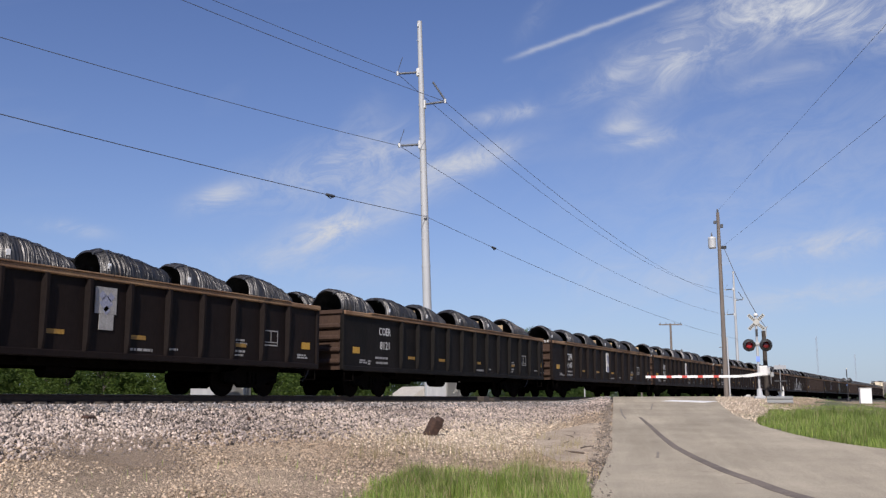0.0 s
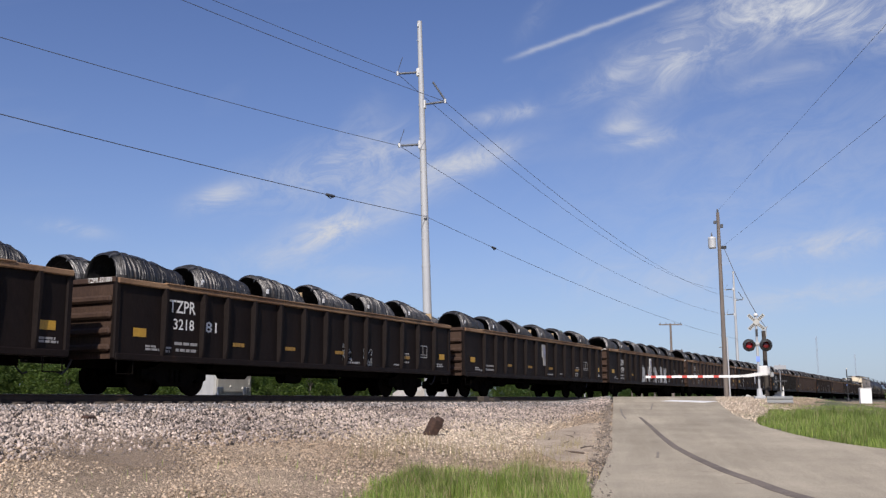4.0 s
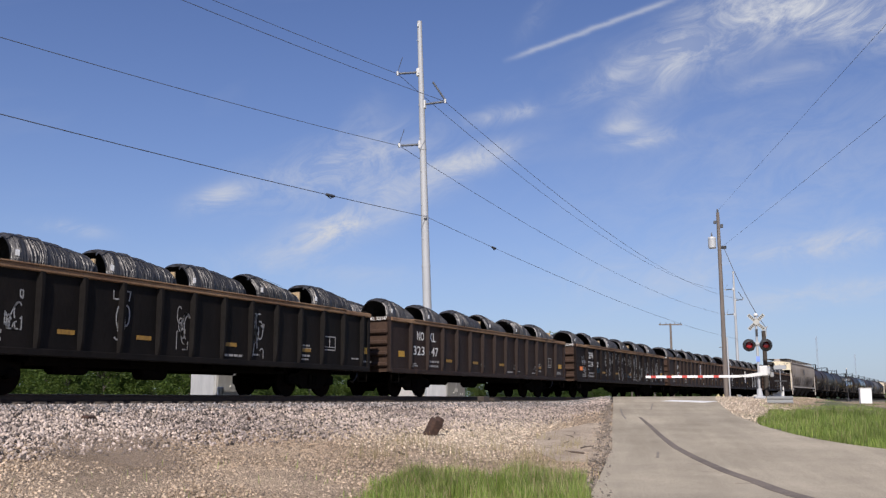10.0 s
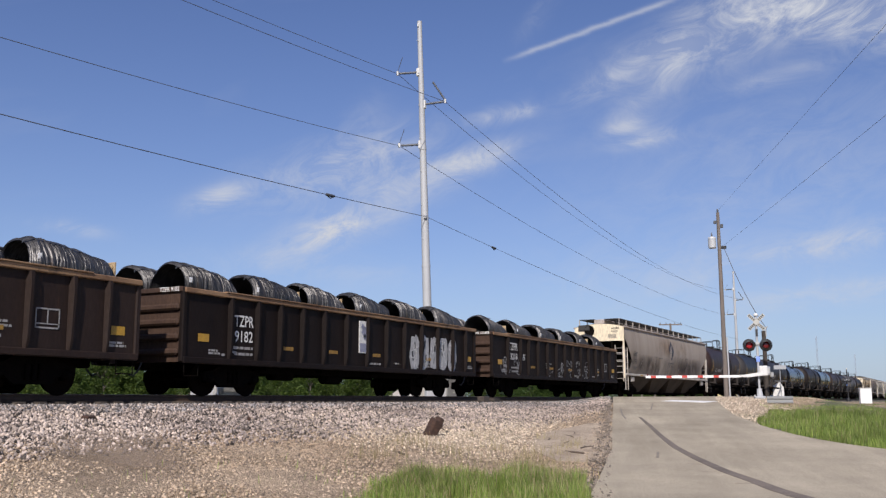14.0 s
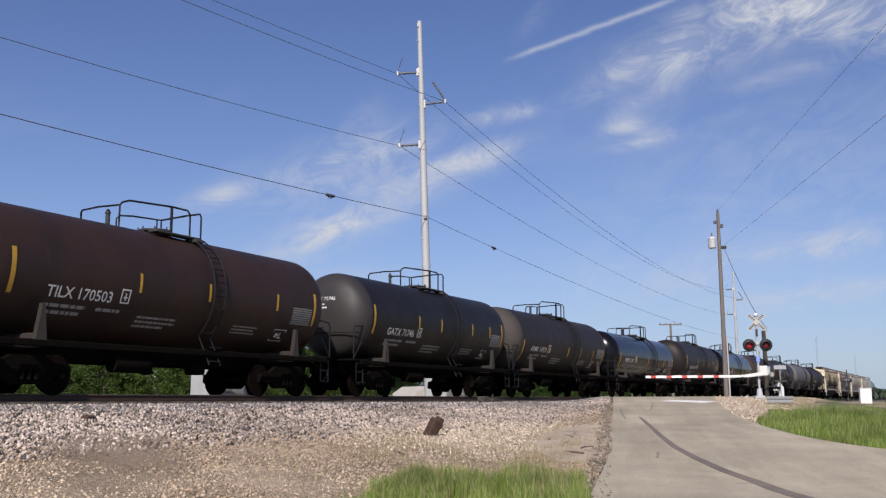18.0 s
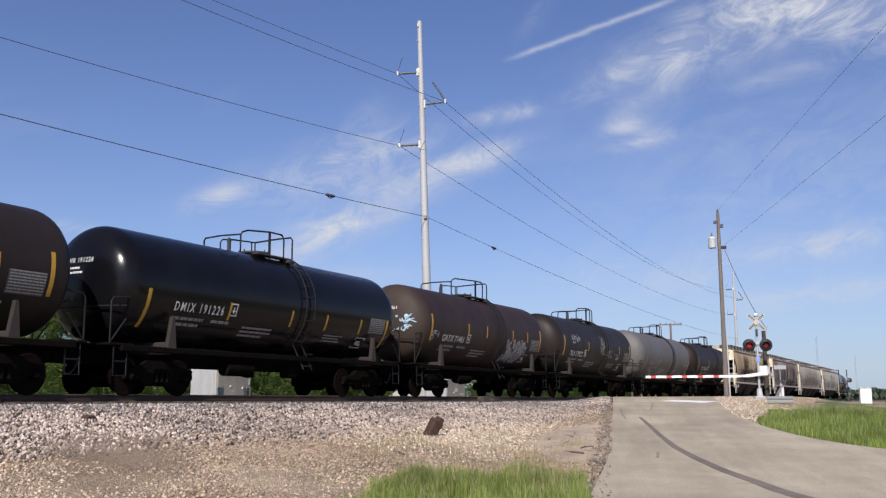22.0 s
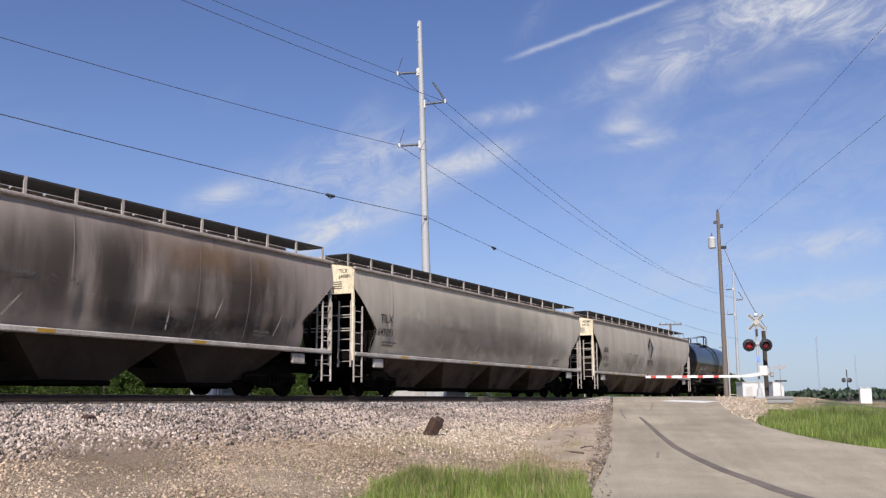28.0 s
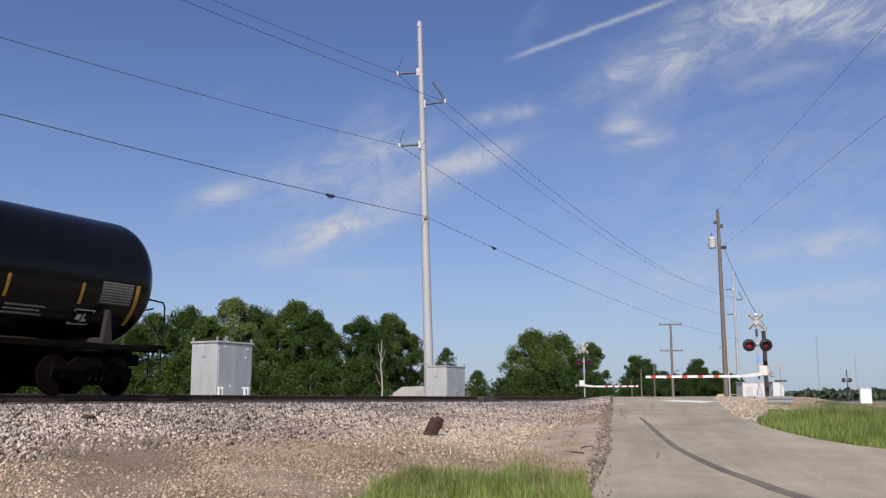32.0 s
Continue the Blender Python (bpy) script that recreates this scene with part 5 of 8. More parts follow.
def build_tanks():
    dull = "dull brown-black tank wagon with white lettering and top railings"
    gloss = "glossy black tank wagon with white lettering and top railings"
    S, B = 12.25, 12.75
    tank_car(301.68, S + 0.10, "tank_rust", "TILX 170503", "rust-brown tank wagon with white lettering and top railings", 1, pattern=1, shell_size=(1.47, 2.68), lead=1.8)
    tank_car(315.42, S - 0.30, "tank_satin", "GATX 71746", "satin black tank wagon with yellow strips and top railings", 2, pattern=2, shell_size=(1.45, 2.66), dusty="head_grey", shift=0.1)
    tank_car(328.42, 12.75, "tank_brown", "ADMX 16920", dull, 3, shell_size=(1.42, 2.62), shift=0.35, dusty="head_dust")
    tank_car(342.85, 13.2, "tank_black", "ADMX 15067", gloss, 4, shell_size=(1.35, 2.49), shift=0.62, lead=2.4)
    tank_car(357.28, 11.8, "tank_brown", "TILX 170659", dull, 5, shell_size=(1.46, 2.68))
    tank_car(370.55, B, "tank_black", "DMIX 191226", gloss, 6, shell_size=(1.45, 2.66), lead=1.35)
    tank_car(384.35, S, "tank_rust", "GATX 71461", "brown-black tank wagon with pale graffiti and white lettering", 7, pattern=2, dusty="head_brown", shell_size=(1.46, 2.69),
             spray=[("graffiti", 7.7 + 0.42 * i, 1.5, 0.5, 0.95, 90 + i, 0.07) for i in range(5)] + [("graffiti", 1.0, 2.0, 0.5, 0.4, 96, 0.03)],
             head_spray=[("graffiti_blue", -0.22, 2.66, 0.95, 0.30, 111, 0.03), ("graffiti_blue", -0.30, 2.36, 0.8, 0.22, 112, 0.028)])
    tank_car(398.08, 12.5, "tank_brown", "TILX 170522", "brown-black tank wagon with thin scrawled graffiti", 8, pattern=1, shell_size=(1.45, 2.68), lead=1.6, tail=0.9,
             spray=[("graffiti", 1.9, 2.7, 1.4, 0.45, 101, 0.03), ("graffiti", 6.3, 2.3, 0.9, 0.9, 102, 0.025), ("graffiti", 7.4, 2.1, 0.9, 0.5, 103, 0.03), ("graffiti", 8.8, 2.1, 1.0, 0.3, 104, 0.025)])
    tank_car(412.17, 12.3, "tank_grey", "DMIX 190572", "dusty grey tank wagon with faded lettering and dark ladder", 9, faded=True, lead=1.8)
    tank_car(425.85, 12.3, "tank_umber", "TILX 170515", "dark rust-brown tank wagon with white lettering and top railings", 10, lead=1.9, shift=0.1)
    tank_car(524.25, B, "tank_black", "DMIX 191225", "glossy black tank wagon at the tail of the train", 11)


# ---- covered hoppers ----
def hopper_profile():
    """Half of the cross-section on the near side, from the sill up over the eave to the ridge: (y, z)."""
    return [(-1.23, 1.25), (-1.305, 1.45), (-1.39, 1.70), (-1.458, 1.95), (-1.508, 2.20), (-1.55, 2.50), (-1.575, 2.85), (-1.578, 3.15), (-1.56, 3.45), (-1.525, 3.75), (-1.47, 4.02)]


def hside(x, z):
    p = hopper_profile()
    for (y0, z0), (y1, z1) in zip(p[:-1], p[1:]):
        if z0 <= z <= z1:
            return y0 + (y1 - y0) * (z - z0) / (z1 - z0) - 0.012
    return -1.52


def hface(x, z):
    """The painted marks' height over the side sheet."""
    return hside(x, z) - 0.018


def end_cut(z):
    """How far the side sheet is cut back from the end at height z."""
    if z > 3.35:
        return 0.0
    if z > 2.15:
        return 1.38 * ((3.35 - z) / 1.2) ** 0.9
    return 1.38 - 0.14 * (2.15 - z) / 0.9


def hopper_meshes(length, paint):
    P = []
    prof = hopper_profile()
    nx = 240
    for s in (-1, 1):
        g = Geo()
        v, f = [], []
        zs = [1.25 + (4.02 - 1.25) * i / 24 for i in range(25)]
        for z in zs:
            c = end_cut(z)
            for i in range(nx + 1):
                x = c + (length - 2 * c) * i / nx
                crease = max(0.0, 1 - abs(noise.noise(Vector((x * 0.8 + z * 0.7, z * 0.55, length + 3.0)))) - 0.80) / 0.20
                dent = -0.045 * crease * math.exp(-((z - 1.95) / 0.55) ** 2) - 0.045 * math.exp(-((z - 1.95) / 0.55) ** 2) * max(0.0, noise.noise(Vector((x * 1.5 + z * 0.5, z * 0.8, length)))) - 0.012 * math.exp(-((z - 2.0) / 0.7) ** 2) * abs(noise.noise(Vector((x * 4.0, z * 1.5, length)))) + 0.010 * noise.noise(Vector((x * 0.9, z * 0.8, s * 5.0 + length))) + 0.006 * noise.noise(Vector((x * 2.3, z * 0.5, 9.0)))
                v.append((x, s * -(hside(x, z) + 0.012) + s * dent, z))
        for j in range(24):
            for i in range(nx):
                a = j * (nx + 1) + i
                f.append((a, a + 1, a + nx + 2, a + nx + 1))
        g.add(v, f, None, True)
        P.append(("side_sheet", g, paint))
        g = Geo()
        for k in range(1, 9):
            x = length * k / 9
            if 1.7 < x < length - 1.7:
                pts = [(x, s * (abs(y) + 0.004), z) for y, z in prof]
                for (a, b) in zip(pts[:-1], pts[1:]):
                    g.add([(x - 0.012, a[1] + s * 0.018, a[2]), (x + 0.012, a[1] + s * 0.018, a[2]), (x + 0.012, b[1] + s * 0.018, b[2]), (x - 0.012, b[1] + s * 0.018, b[2])], [(0, 1, 2, 3)])
        P.append(("weld_seam", g, "hop_seam"))
        g = Geo()
        g.box((length / 2, s * 1.50, 4.06), (length, 0.14, 0.10), 0.03)
        P.append(("top_chord", g, "hop_rim"))
        g = Geo()
        g.box((length / 2, s * 1.50, 1.31), (length - 0.1, 0.14, 0.13), 0.025)
        P.append(("side_sill", g, "hop_sill"))
    # roof, gently arched
    g = Geo()
    n = 10
    v = []
    for x in (0, length):
        for i in range(n + 1):
            y = -1.52 + 3.04 * i / n
            v.append((x, y, 4.08 + 0.20 * (1 - (y / 1.52) ** 2)))
    g.add(v, [(i, i + 1, i + n + 2, i + n + 1) for i in range(n)], None, True)
    P.append(("roof", g, "hop_rim"))
    # ends: upright upper sheet, slope sheet below
    for e, s in ((0.0, 1), (length, -1)):
        g = Geo()
        top = [(-1.5 + 3.0 * i / n, 4.07 + 0.20 * (1 - ((-1.5 + 3.0 * i / n) / 1.5) ** 2)) for i in range(n + 1)]
        poly = [(-1.5, 3.25)] + top + [(1.5, 3.25)]
        v = [(e + s * 0.02, y, z) for y, z in poly] + [(e + s * 0.08, y, z) for y, z in poly]
        m = len(poly)
        g.add(v, [tuple(range(m)), tuple(range(2 * m - 1, m - 1, -1))] + [(i, (i + 1) % m, (i + 1) % m + m, i + m) for i in range(m)])
        P.append(("end_sheet", g, "hop_white"))
        # Slope sheet near black: the shade behind the overhang put into its colour.
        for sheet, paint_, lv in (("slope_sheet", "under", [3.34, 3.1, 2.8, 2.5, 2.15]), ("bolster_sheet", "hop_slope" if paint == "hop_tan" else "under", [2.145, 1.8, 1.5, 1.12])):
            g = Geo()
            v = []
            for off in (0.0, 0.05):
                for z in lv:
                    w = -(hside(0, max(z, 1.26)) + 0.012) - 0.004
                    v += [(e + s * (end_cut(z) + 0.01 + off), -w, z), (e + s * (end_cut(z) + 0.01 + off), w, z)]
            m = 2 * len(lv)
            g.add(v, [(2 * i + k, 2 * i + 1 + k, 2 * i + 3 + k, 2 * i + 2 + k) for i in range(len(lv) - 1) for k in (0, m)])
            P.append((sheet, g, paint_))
        # Near-black web plate also stands in for the shade in the end opening.
        q = [(0.12, 1.12), (1.30, 1.12), (1.38, 2.15), (0.30, 3.05), (0.12, 3.05)]
        if s < 0:
            q = [(length - a, b) for a, b in q][::-1]
        P.append(("web_plate", Geo().prism(q, -0.03, 0.03), "under"))
        for y in (-1.46, 1.46):
            P.append(("corner_post", Geo().box((e + s * 0.05, y, 2.2), (0.09, 0.09, 2.2), 0.015), "hop_white" if s > 0 else "hop_sill"))
        P.append(("end_sill", Geo().box((e + s * 0.12, 0, 1.24), (0.24, 2.95, 0.26), 0.03), "under"))
        P.append(("ladder", ladder_geo(e + s * 0.04, -1.52, 0.42, 2.85, s * 0.46, "x", 7), "hop_sill"))
        P.append(("ladder", ladder_geo(e + s * 0.0, -1.42, 0.9, 3.0, 0.46, "y", 6), "hop_sill"))
        P.append(("ladder", ladder_geo(e + s * 0.04, 1.52, 0.42, 2.85, s * 0.46, "x", 7), "hop_sill"))
        g = Geo().box((e + s * 0.35, 0, 1.30), (0.5, 2.6, 0.05), 0.01)
        P.append(("brake_step", g, "grating"))
        g = Geo().tube([(e - s * 0.02, -1.45, 2.05), (e - s * 0.02, 1.45, 2.05)], 0.02, 6)
        g.tube([(e - s * 0.02, -1.45, 2.55), (e - s * 0.02, -0.4, 2.55)], 0.02, 6)
        P.append(("grab_rail", g, "hop_sill"))
        for y in (-0.75, 0.75):
            g = Geo().prism([(0, 0), (0.09, 0), (0.09, 2.1), (0, 2.1)], y - 0.04, y + 0.04, Matrix.Translation((e + s * 0.05 - (0.09 if s < 0 else 0), 0, 1.15)))
            P.append(("end_brace", g, "under"))
    g = Geo().lathe([(-0.10, 0.30), (-0.06, 0.30), (-0.06, 0.24), (-0.03, 0.1), (0.0, 0.0)], 16, pose(0, 0.55, 3.9))
    P.append(("hand_brake", g, "under"))
    g = Geo().box((0.0, 0.9, 4.05), (0.14, 0.7, 0.34), 0.03)
    P.append(("running_board_bracket", g, "grating"))
    # running boards along the roof
    for s in (-1, 1):
        g = Geo()
        for k in range(13):
            g.box((length / 2, s * (0.34 + 0.072 * k), 4.54), (length - 0.2, 0.034, 0.045), 0.0)
        for i in range(int(length / 0.16)):
            g.box((0.2 + i * 0.16, s * 0.77, 4.535), (0.03, 0.90, 0.03), 0.0)
        P.append(("running_board", g, "grating"))
        nsup = int(length / 1.35)
        for i in range(nsup + 1):
            x = 0.12 + (length - 0.24) * i / nsup
            g = Geo().box((x, s * 1.21, 4.35), (0.075, 0.035, 0.44), 0.0)
            P.append(("board_support", g, "hop_sill"))
    for i in range(int(length / 0.9)):
        g = Geo().box((0.5 + i * 0.9, 0, 4.37), (0.86, 0.62, 0.32), 0.03)
        P.append(("hatch_cover", g, "hop_rim"))
    # discharge bays
    bays = 4 if length > 19 else 3
    span = (length - 4.2) / bays
    for k in range(bays):
        a, b = 2.1 + span * k + 0.05, 2.1 + span * (k + 1) - 0.05
        mid = (a + b) / 2
        g = Geo()
        v = [(a, -1.38, 1.28), (b, -1.38, 1.28), (b, 1.38, 1.28), (a, 1.38, 1.28), (mid - 0.95, -0.72, 0.30), (mid + 0.95, -0.72, 0.30), (mid + 0.95, 0.72, 0.30), (mid - 0.95, 0.72, 0.30)]
        g.add(v, [(3, 2, 1, 0), (4, 5, 6, 7), (0, 1, 5, 4), (1, 2, 6, 5), (2, 3, 7, 6), (3, 0, 4, 7)])
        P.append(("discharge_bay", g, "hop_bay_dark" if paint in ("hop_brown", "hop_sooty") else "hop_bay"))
        P.append(("outlet_gate", Geo().box((mid, 0, 0.26), (1.95, 1.6, 0.12), 0.03), "under"))
    P.append(("centre_sill", Geo().box((length / 2, 0, 0.88), (length + 0.4, 0.34, 0.36), 0.03), "under"))
    g = Geo()
    g.box((1.6, -1.44, 1.06), (0.6, 0.10, 0.30), 0.03)
    P.append(("jacking_pad", g, "hop_sill"))
    g = Geo()
    g.box((length - 1.6, -1.44, 1.06), (0.6, 0.10, 0.30), 0.03)
    P.append(("jacking_pad", g, "hop_sill"))
    return [(n, g.mesh(n, M[k])) for n, g, k in P]


HOP_CACHE = {}


def hopper(u, length, paint, rows, label, seed, emblem=None, end_rows=(), streaks=()):
    key = (round(length, 1), paint)
    if key not in HOP_CACHE:
        HOP_CACHE[key] = hopper_meshes(length, paint)
    car = join_train(thing("covered_hopper_wagon", label, "rail wagon", "covered hopper wagons of the train"), u)
    for n, me in HOP_CACHE[key]:
        part(n, me, None, car)
    running_gear(car, length, 2.3)
    for word, x, z, h, col, w in rows:
        part("lettering", text_geo(word, x, z, h, hface, w), M[col], car, "painted dark reporting marks")
    part("small_print", bars_geo([(length * 0.09, 1.75, 0.9, 0.06), (length * 0.09, 1.65, 0.7, 0.06), (length - 3.6, 1.7, 0.7, 0.06), (length - 3.6, 1.6, 0.5, 0.06), (length * 0.3, 2.5, 0.5, 0.05), (length * 0.34, 2.45, 0.9, 0.05)], hface, seed), M["grime_print"], car, "worn small print")
    for i, (word, y, z, h) in enumerate(end_rows):
        tx, tz, faces = TEXTS[word]
        k = h / tz.max()
        g = Geo().add([(0.010, y - a * k * 0.9, z + b * k) for a, b in zip(tx, tz)], faces)
        part("end_lettering", g, M["black_paint"], car)
    if end_rows:
        g = Geo()
        for i in range(4):
            g.add([(0.010, -0.55 - a, 3.62 - 0.07 * i + b) for a, b in ((0, 0), (0.5, 0), (0.5, 0.03), (0, 0.03))], [(0, 1, 2, 3)])
        part("end_print", g, M["grime_print"], car)
    if emblem == "leaf":
        cx, cz, r = length * (0.489 if paint == "hop_brown" else 0.510), 3.06, 0.65

        def lie(pts, off):
            return [(cx + a, hface(cx + a, cz + b) - off * 0.5, cz + b) for a, b in pts]
        g = Geo()
        q = []
        for (a0, b0), (a1, b1) in zip(((-r, 0.1), (0, r), (r, 0.0), (0.12, -r)), ((0, r), (r, 0.0), (0.12, -r), (-r, 0.1))):
            q += [(a0 + (a1 - a0) * t / 5, b0 + (b1 - b0) * t / 5) for t in range(5)]
        n = len(q)
        g.add(lie([(0, 0)] + q, 0.006), [(0, i + 1, (i + 1) % n + 1) for i in range(n)])
        em = part("emblem", g, M["logo_navy"], car, "dark navy diamond emblem with a pale leaf")
        g = Geo()
        leaf = [(a * 0.87, b * 0.87) for a, b in ((-0.33, -0.44), (-0.36, -0.12), (-0.20, 0.22), (0.04, 0.48), (0.14, 0.20), (0.14, -0.18), (0.02, -0.56), (-0.1, -0.5))]
        g.add(lie([(-0.08, -0.05)] + leaf, 0.012), [(0, i + 1, (i + 1) % 8 + 1) for i in range(8)])
        part("leaf", g, M["hop_grey"], em, "pale leaf outline")
        g = Geo()
        for (a0, b0), (a1, b1) in (((-0.22, -0.40), (-0.06, 0.02)), ((-0.06, 0.02), (0.05, 0.28)), ((-0.22, -0.40), (-0.20, -0.1)), ((-0.20, -0.1), (-0.08, 0.16))):
            g.add(lie([(a0, b0), (a0 + 0.06, b0), (a1 + 0.06, b1), (a1, b1)], 0.018), [(0, 1, 2, 3)])
        part("leaf_vein", g, M["logo_navy"], em)
        g = Geo()
        for i in range(3):
            x = -0.62 + i * 0.47
            for r4 in ((x, x + 0.07, -1.08, -0.78), (x + 0.26, x + 0.33, -1.08, -0.78), (x + 0.07, x + 0.26, -0.84, -0.78)):
                g.add(lie([(r4[0], r4[2]), (r4[1], r4[2]), (r4[1], r4[3]), (r4[0], r4[3])], 0.006), [(0, 1, 2, 3)])
        part("emblem_bars", g, M["black_paint"], em, "dark bars below the emblem")
    if emblem == "diamond":
        cx, cz = length * 0.515, 2.88

        def lie(pts, off):
            return [(cx + a, hface(cx + a, cz + b) - off * 0.5, cz + b) for a, b in pts]
        g = Geo()
        g.add(lie([(0, -0.78), (0.64, 0), (0, 0.78), (-0.64, 0)], 0.006), [(0, 1, 2, 3)])
        em = part("emblem", g, M["black_paint"], car, "dark diamond emblem with pale squares")
        g = Geo()
        for a, b in ((0, 0.34), (0, -0.34), (-0.28, 0), (0.28, 0)):
            g.add(lie([(a, b - 0.17), (a + 0.13, b), (a, b + 0.17), (a - 0.13, b)], 0.012), [(0, 1, 2, 3)])
        part("emblem_squares", g, M["hop_white"], em)
        g = Geo()
        for i in range(3):
            x = 0.85 + i * 0.36
            for r4 in ((x, x + 0.07, -0.22, 0.12), (x + 0.2, x + 0.27, -0.22, 0.12), (x, x + 0.27, 0.05, 0.12)):
                g.add(lie([(r4[0], r4[2]), (r4[1], r4[2]), (r4[1], r4[3]), (r4[0], r4[3])], 0.006), [(0, 1, 2, 3)])
        part("emblem_bars", g, M["grime_print"], em)
    for kind, x, z, w, h, sd, st in streaks:
        if st == 0:
            g = Geo()
            nx, nz = 12, 8
            q = [(x + w * i / nx, z + h * k / nz) for k in range(nz + 1) for i in range(nx + 1)]
            g.add([(a, hside(a, b) - 0.010, b) for a, b in q], [(k * (nx + 1) + i, k * (nx + 1) + i + 1, (k + 1) * (nx + 1) + i + 1, (k + 1) * (nx + 1) + i) for k in range(nz) for i in range(nx)], None, True)
            part("smear", g, M[kind], car, "soft-edged stain on the side sheet")
            continue
        part("graffiti", scrawl_geo(x, z, w, h, lambda a, b: hface(a, b) - 0.003, sd, st, max(3, int(w / 0.25))), M[kind], car, "faint spray-paint scrawl")
    # Streaks paint the light on creased dents; every third is a rusty scrape.
    rnd = random.Random(seed * 7 + 1)
    for i in range(8):
        x, z = rnd.uniform(2.2, length - 2.2), rnd.uniform(1.50, 2.0)
        w, h, lean = rnd.uniform(0.015, 0.05), rnd.uniform(0.2, 0.7), rnd.uniform(-0.1, 0.45)
        g = Geo()
        q = [(x, z), (x + w, z - 0.03), (x + w * 0.9 + lean * 0.5, z + h * 0.5), (x + lean, z + h), (x + lean * 0.45 - w * 0.3, z + h * 0.5)]
        g.add([(a, hface(a, b), b) for a, b in q], [(0, 1, 2, 4), (4, 2, 3)])
        part("scuff", g, M["hop_sill"] if i % 3 else M["rust_mark"], car, "streak painted as light on a dented crease" if i % 3 else "rusty scrape")
    for x in (length * 0.14, length * 0.40, length * 0.66):
        part("reflector", plate_geo(x, x + 0.45, 1.27, 1.35, lambda a, b: -1.572, 0.004), M["yellow"], car, "yellow reflective strip")
    return car


M["grime_print"] = mat("worn_grey_print", (0.13, 0.125, 0.12), 0.7)
M["red_fade"] = mat("faded_red_paint", (0.30, 0.12, 0.11), 0.7)


def smear_mat(name, colour, strength, along=5.0, up=1.5, cut=0.40, axis=2):
    """A stain that fades out towards the rim of its patch: blotches drawn out downwards."""
    ma = mat(name, colour, 0.8, 0.0, tuple(c * 0.7 for c in colour), 3.0, 0.6, spec=0.2)
    N, L = ma.node_tree.nodes, ma.node_tree.links
    tc = N.new("ShaderNodeTexCoord")
    sep = N.new("ShaderNodeSeparateXYZ")
    L.new(tc.outputs["Generated"], sep.inputs[0])

    def m(op, a, b):
        n = N.new("ShaderNodeMath")
        n.operation = op
        n.use_clamp = True
        for i, v in enumerate((a, b)):
            if isinstance(v, (int, float)):
                n.inputs[i].default_value = v
            else:
                L.new(v, n.inputs[i])
        return n.outputs[0]

    def hump(src):
        return m("MULTIPLY", m("MULTIPLY", m("MULTIPLY", src, m("SUBTRACT", 1.0, src)), 3.6), 1.0)
    mp = N.new("ShaderNodeMapping")
    mp.inputs["Scale"].default_value = (along, 0.0, up) if axis == 2 else (along, up, 0.0)
    oi = N.new("ShaderNodeObjectInfo")
    L.new(tc.outputs["Generated"], mp.inputs["Vector"])
    t = N.new("ShaderNodeTexNoise")
    t.noise_dimensions = "4D"
    t.inputs["Scale"].default_value, t.inputs["Detail"].default_value, t.inputs["Roughness"].default_value = 1.0, 6.0, 0.62
    L.new(mp.outputs[0], t.inputs["Vector"])
    wv = N.new("ShaderNodeMath")
    wv.operation = "MULTIPLY"
    L.new(oi.outputs["Random"], wv.inputs[0])
    wv.inputs[1].default_value = 40.0
    L.new(wv.outputs[0], t.inputs["W"])
    blot = m("MULTIPLY", m("SUBTRACT", t.outputs[0], cut), 4.5)
    a = m("MULTIPLY", m("MULTIPLY", m("MULTIPLY", hump(sep.outputs[0]), hump(sep.outputs[axis])), blot), strength)
    L.new(a, N["Principled BSDF"].inputs["Alpha"])
    return ma


M["dust_dirt"] = smear_mat("packed_brown_dirt", (0.36, 0.275, 0.203), 0.6, 4.0, 2.0, 0.28, 1)
M["soot"] = smear_mat("soot_smear", (0.065, 0.050, 0.044), 0.95, 7.0, 0.6, 0.34)
M["soot_light"] = smear_mat("light_grey_grime", (0.25, 0.22, 0.185), 0.55, 5.5, 0.7, 0.32)
M["soot_low"] = smear_mat("sooty_lower_stain", (0.035, 0.028, 0.025), 1.0, 7.0, 1.0, 0.33)
M["rust_stain"] = smear_mat("rust_stain", (0.27, 0.155, 0.075), 0.60, 8.0, 0.6, 0.38)
M["red_stain"] = smear_mat("faded_red_stain", (0.30, 0.10, 0.09), 0.75, 4.0, 0.8, 0.34)
M["dust"] = smear_mat("pale_dust", (0.60, 0.55, 0.47), 0.55, 6.0, 1.0, 0.40)


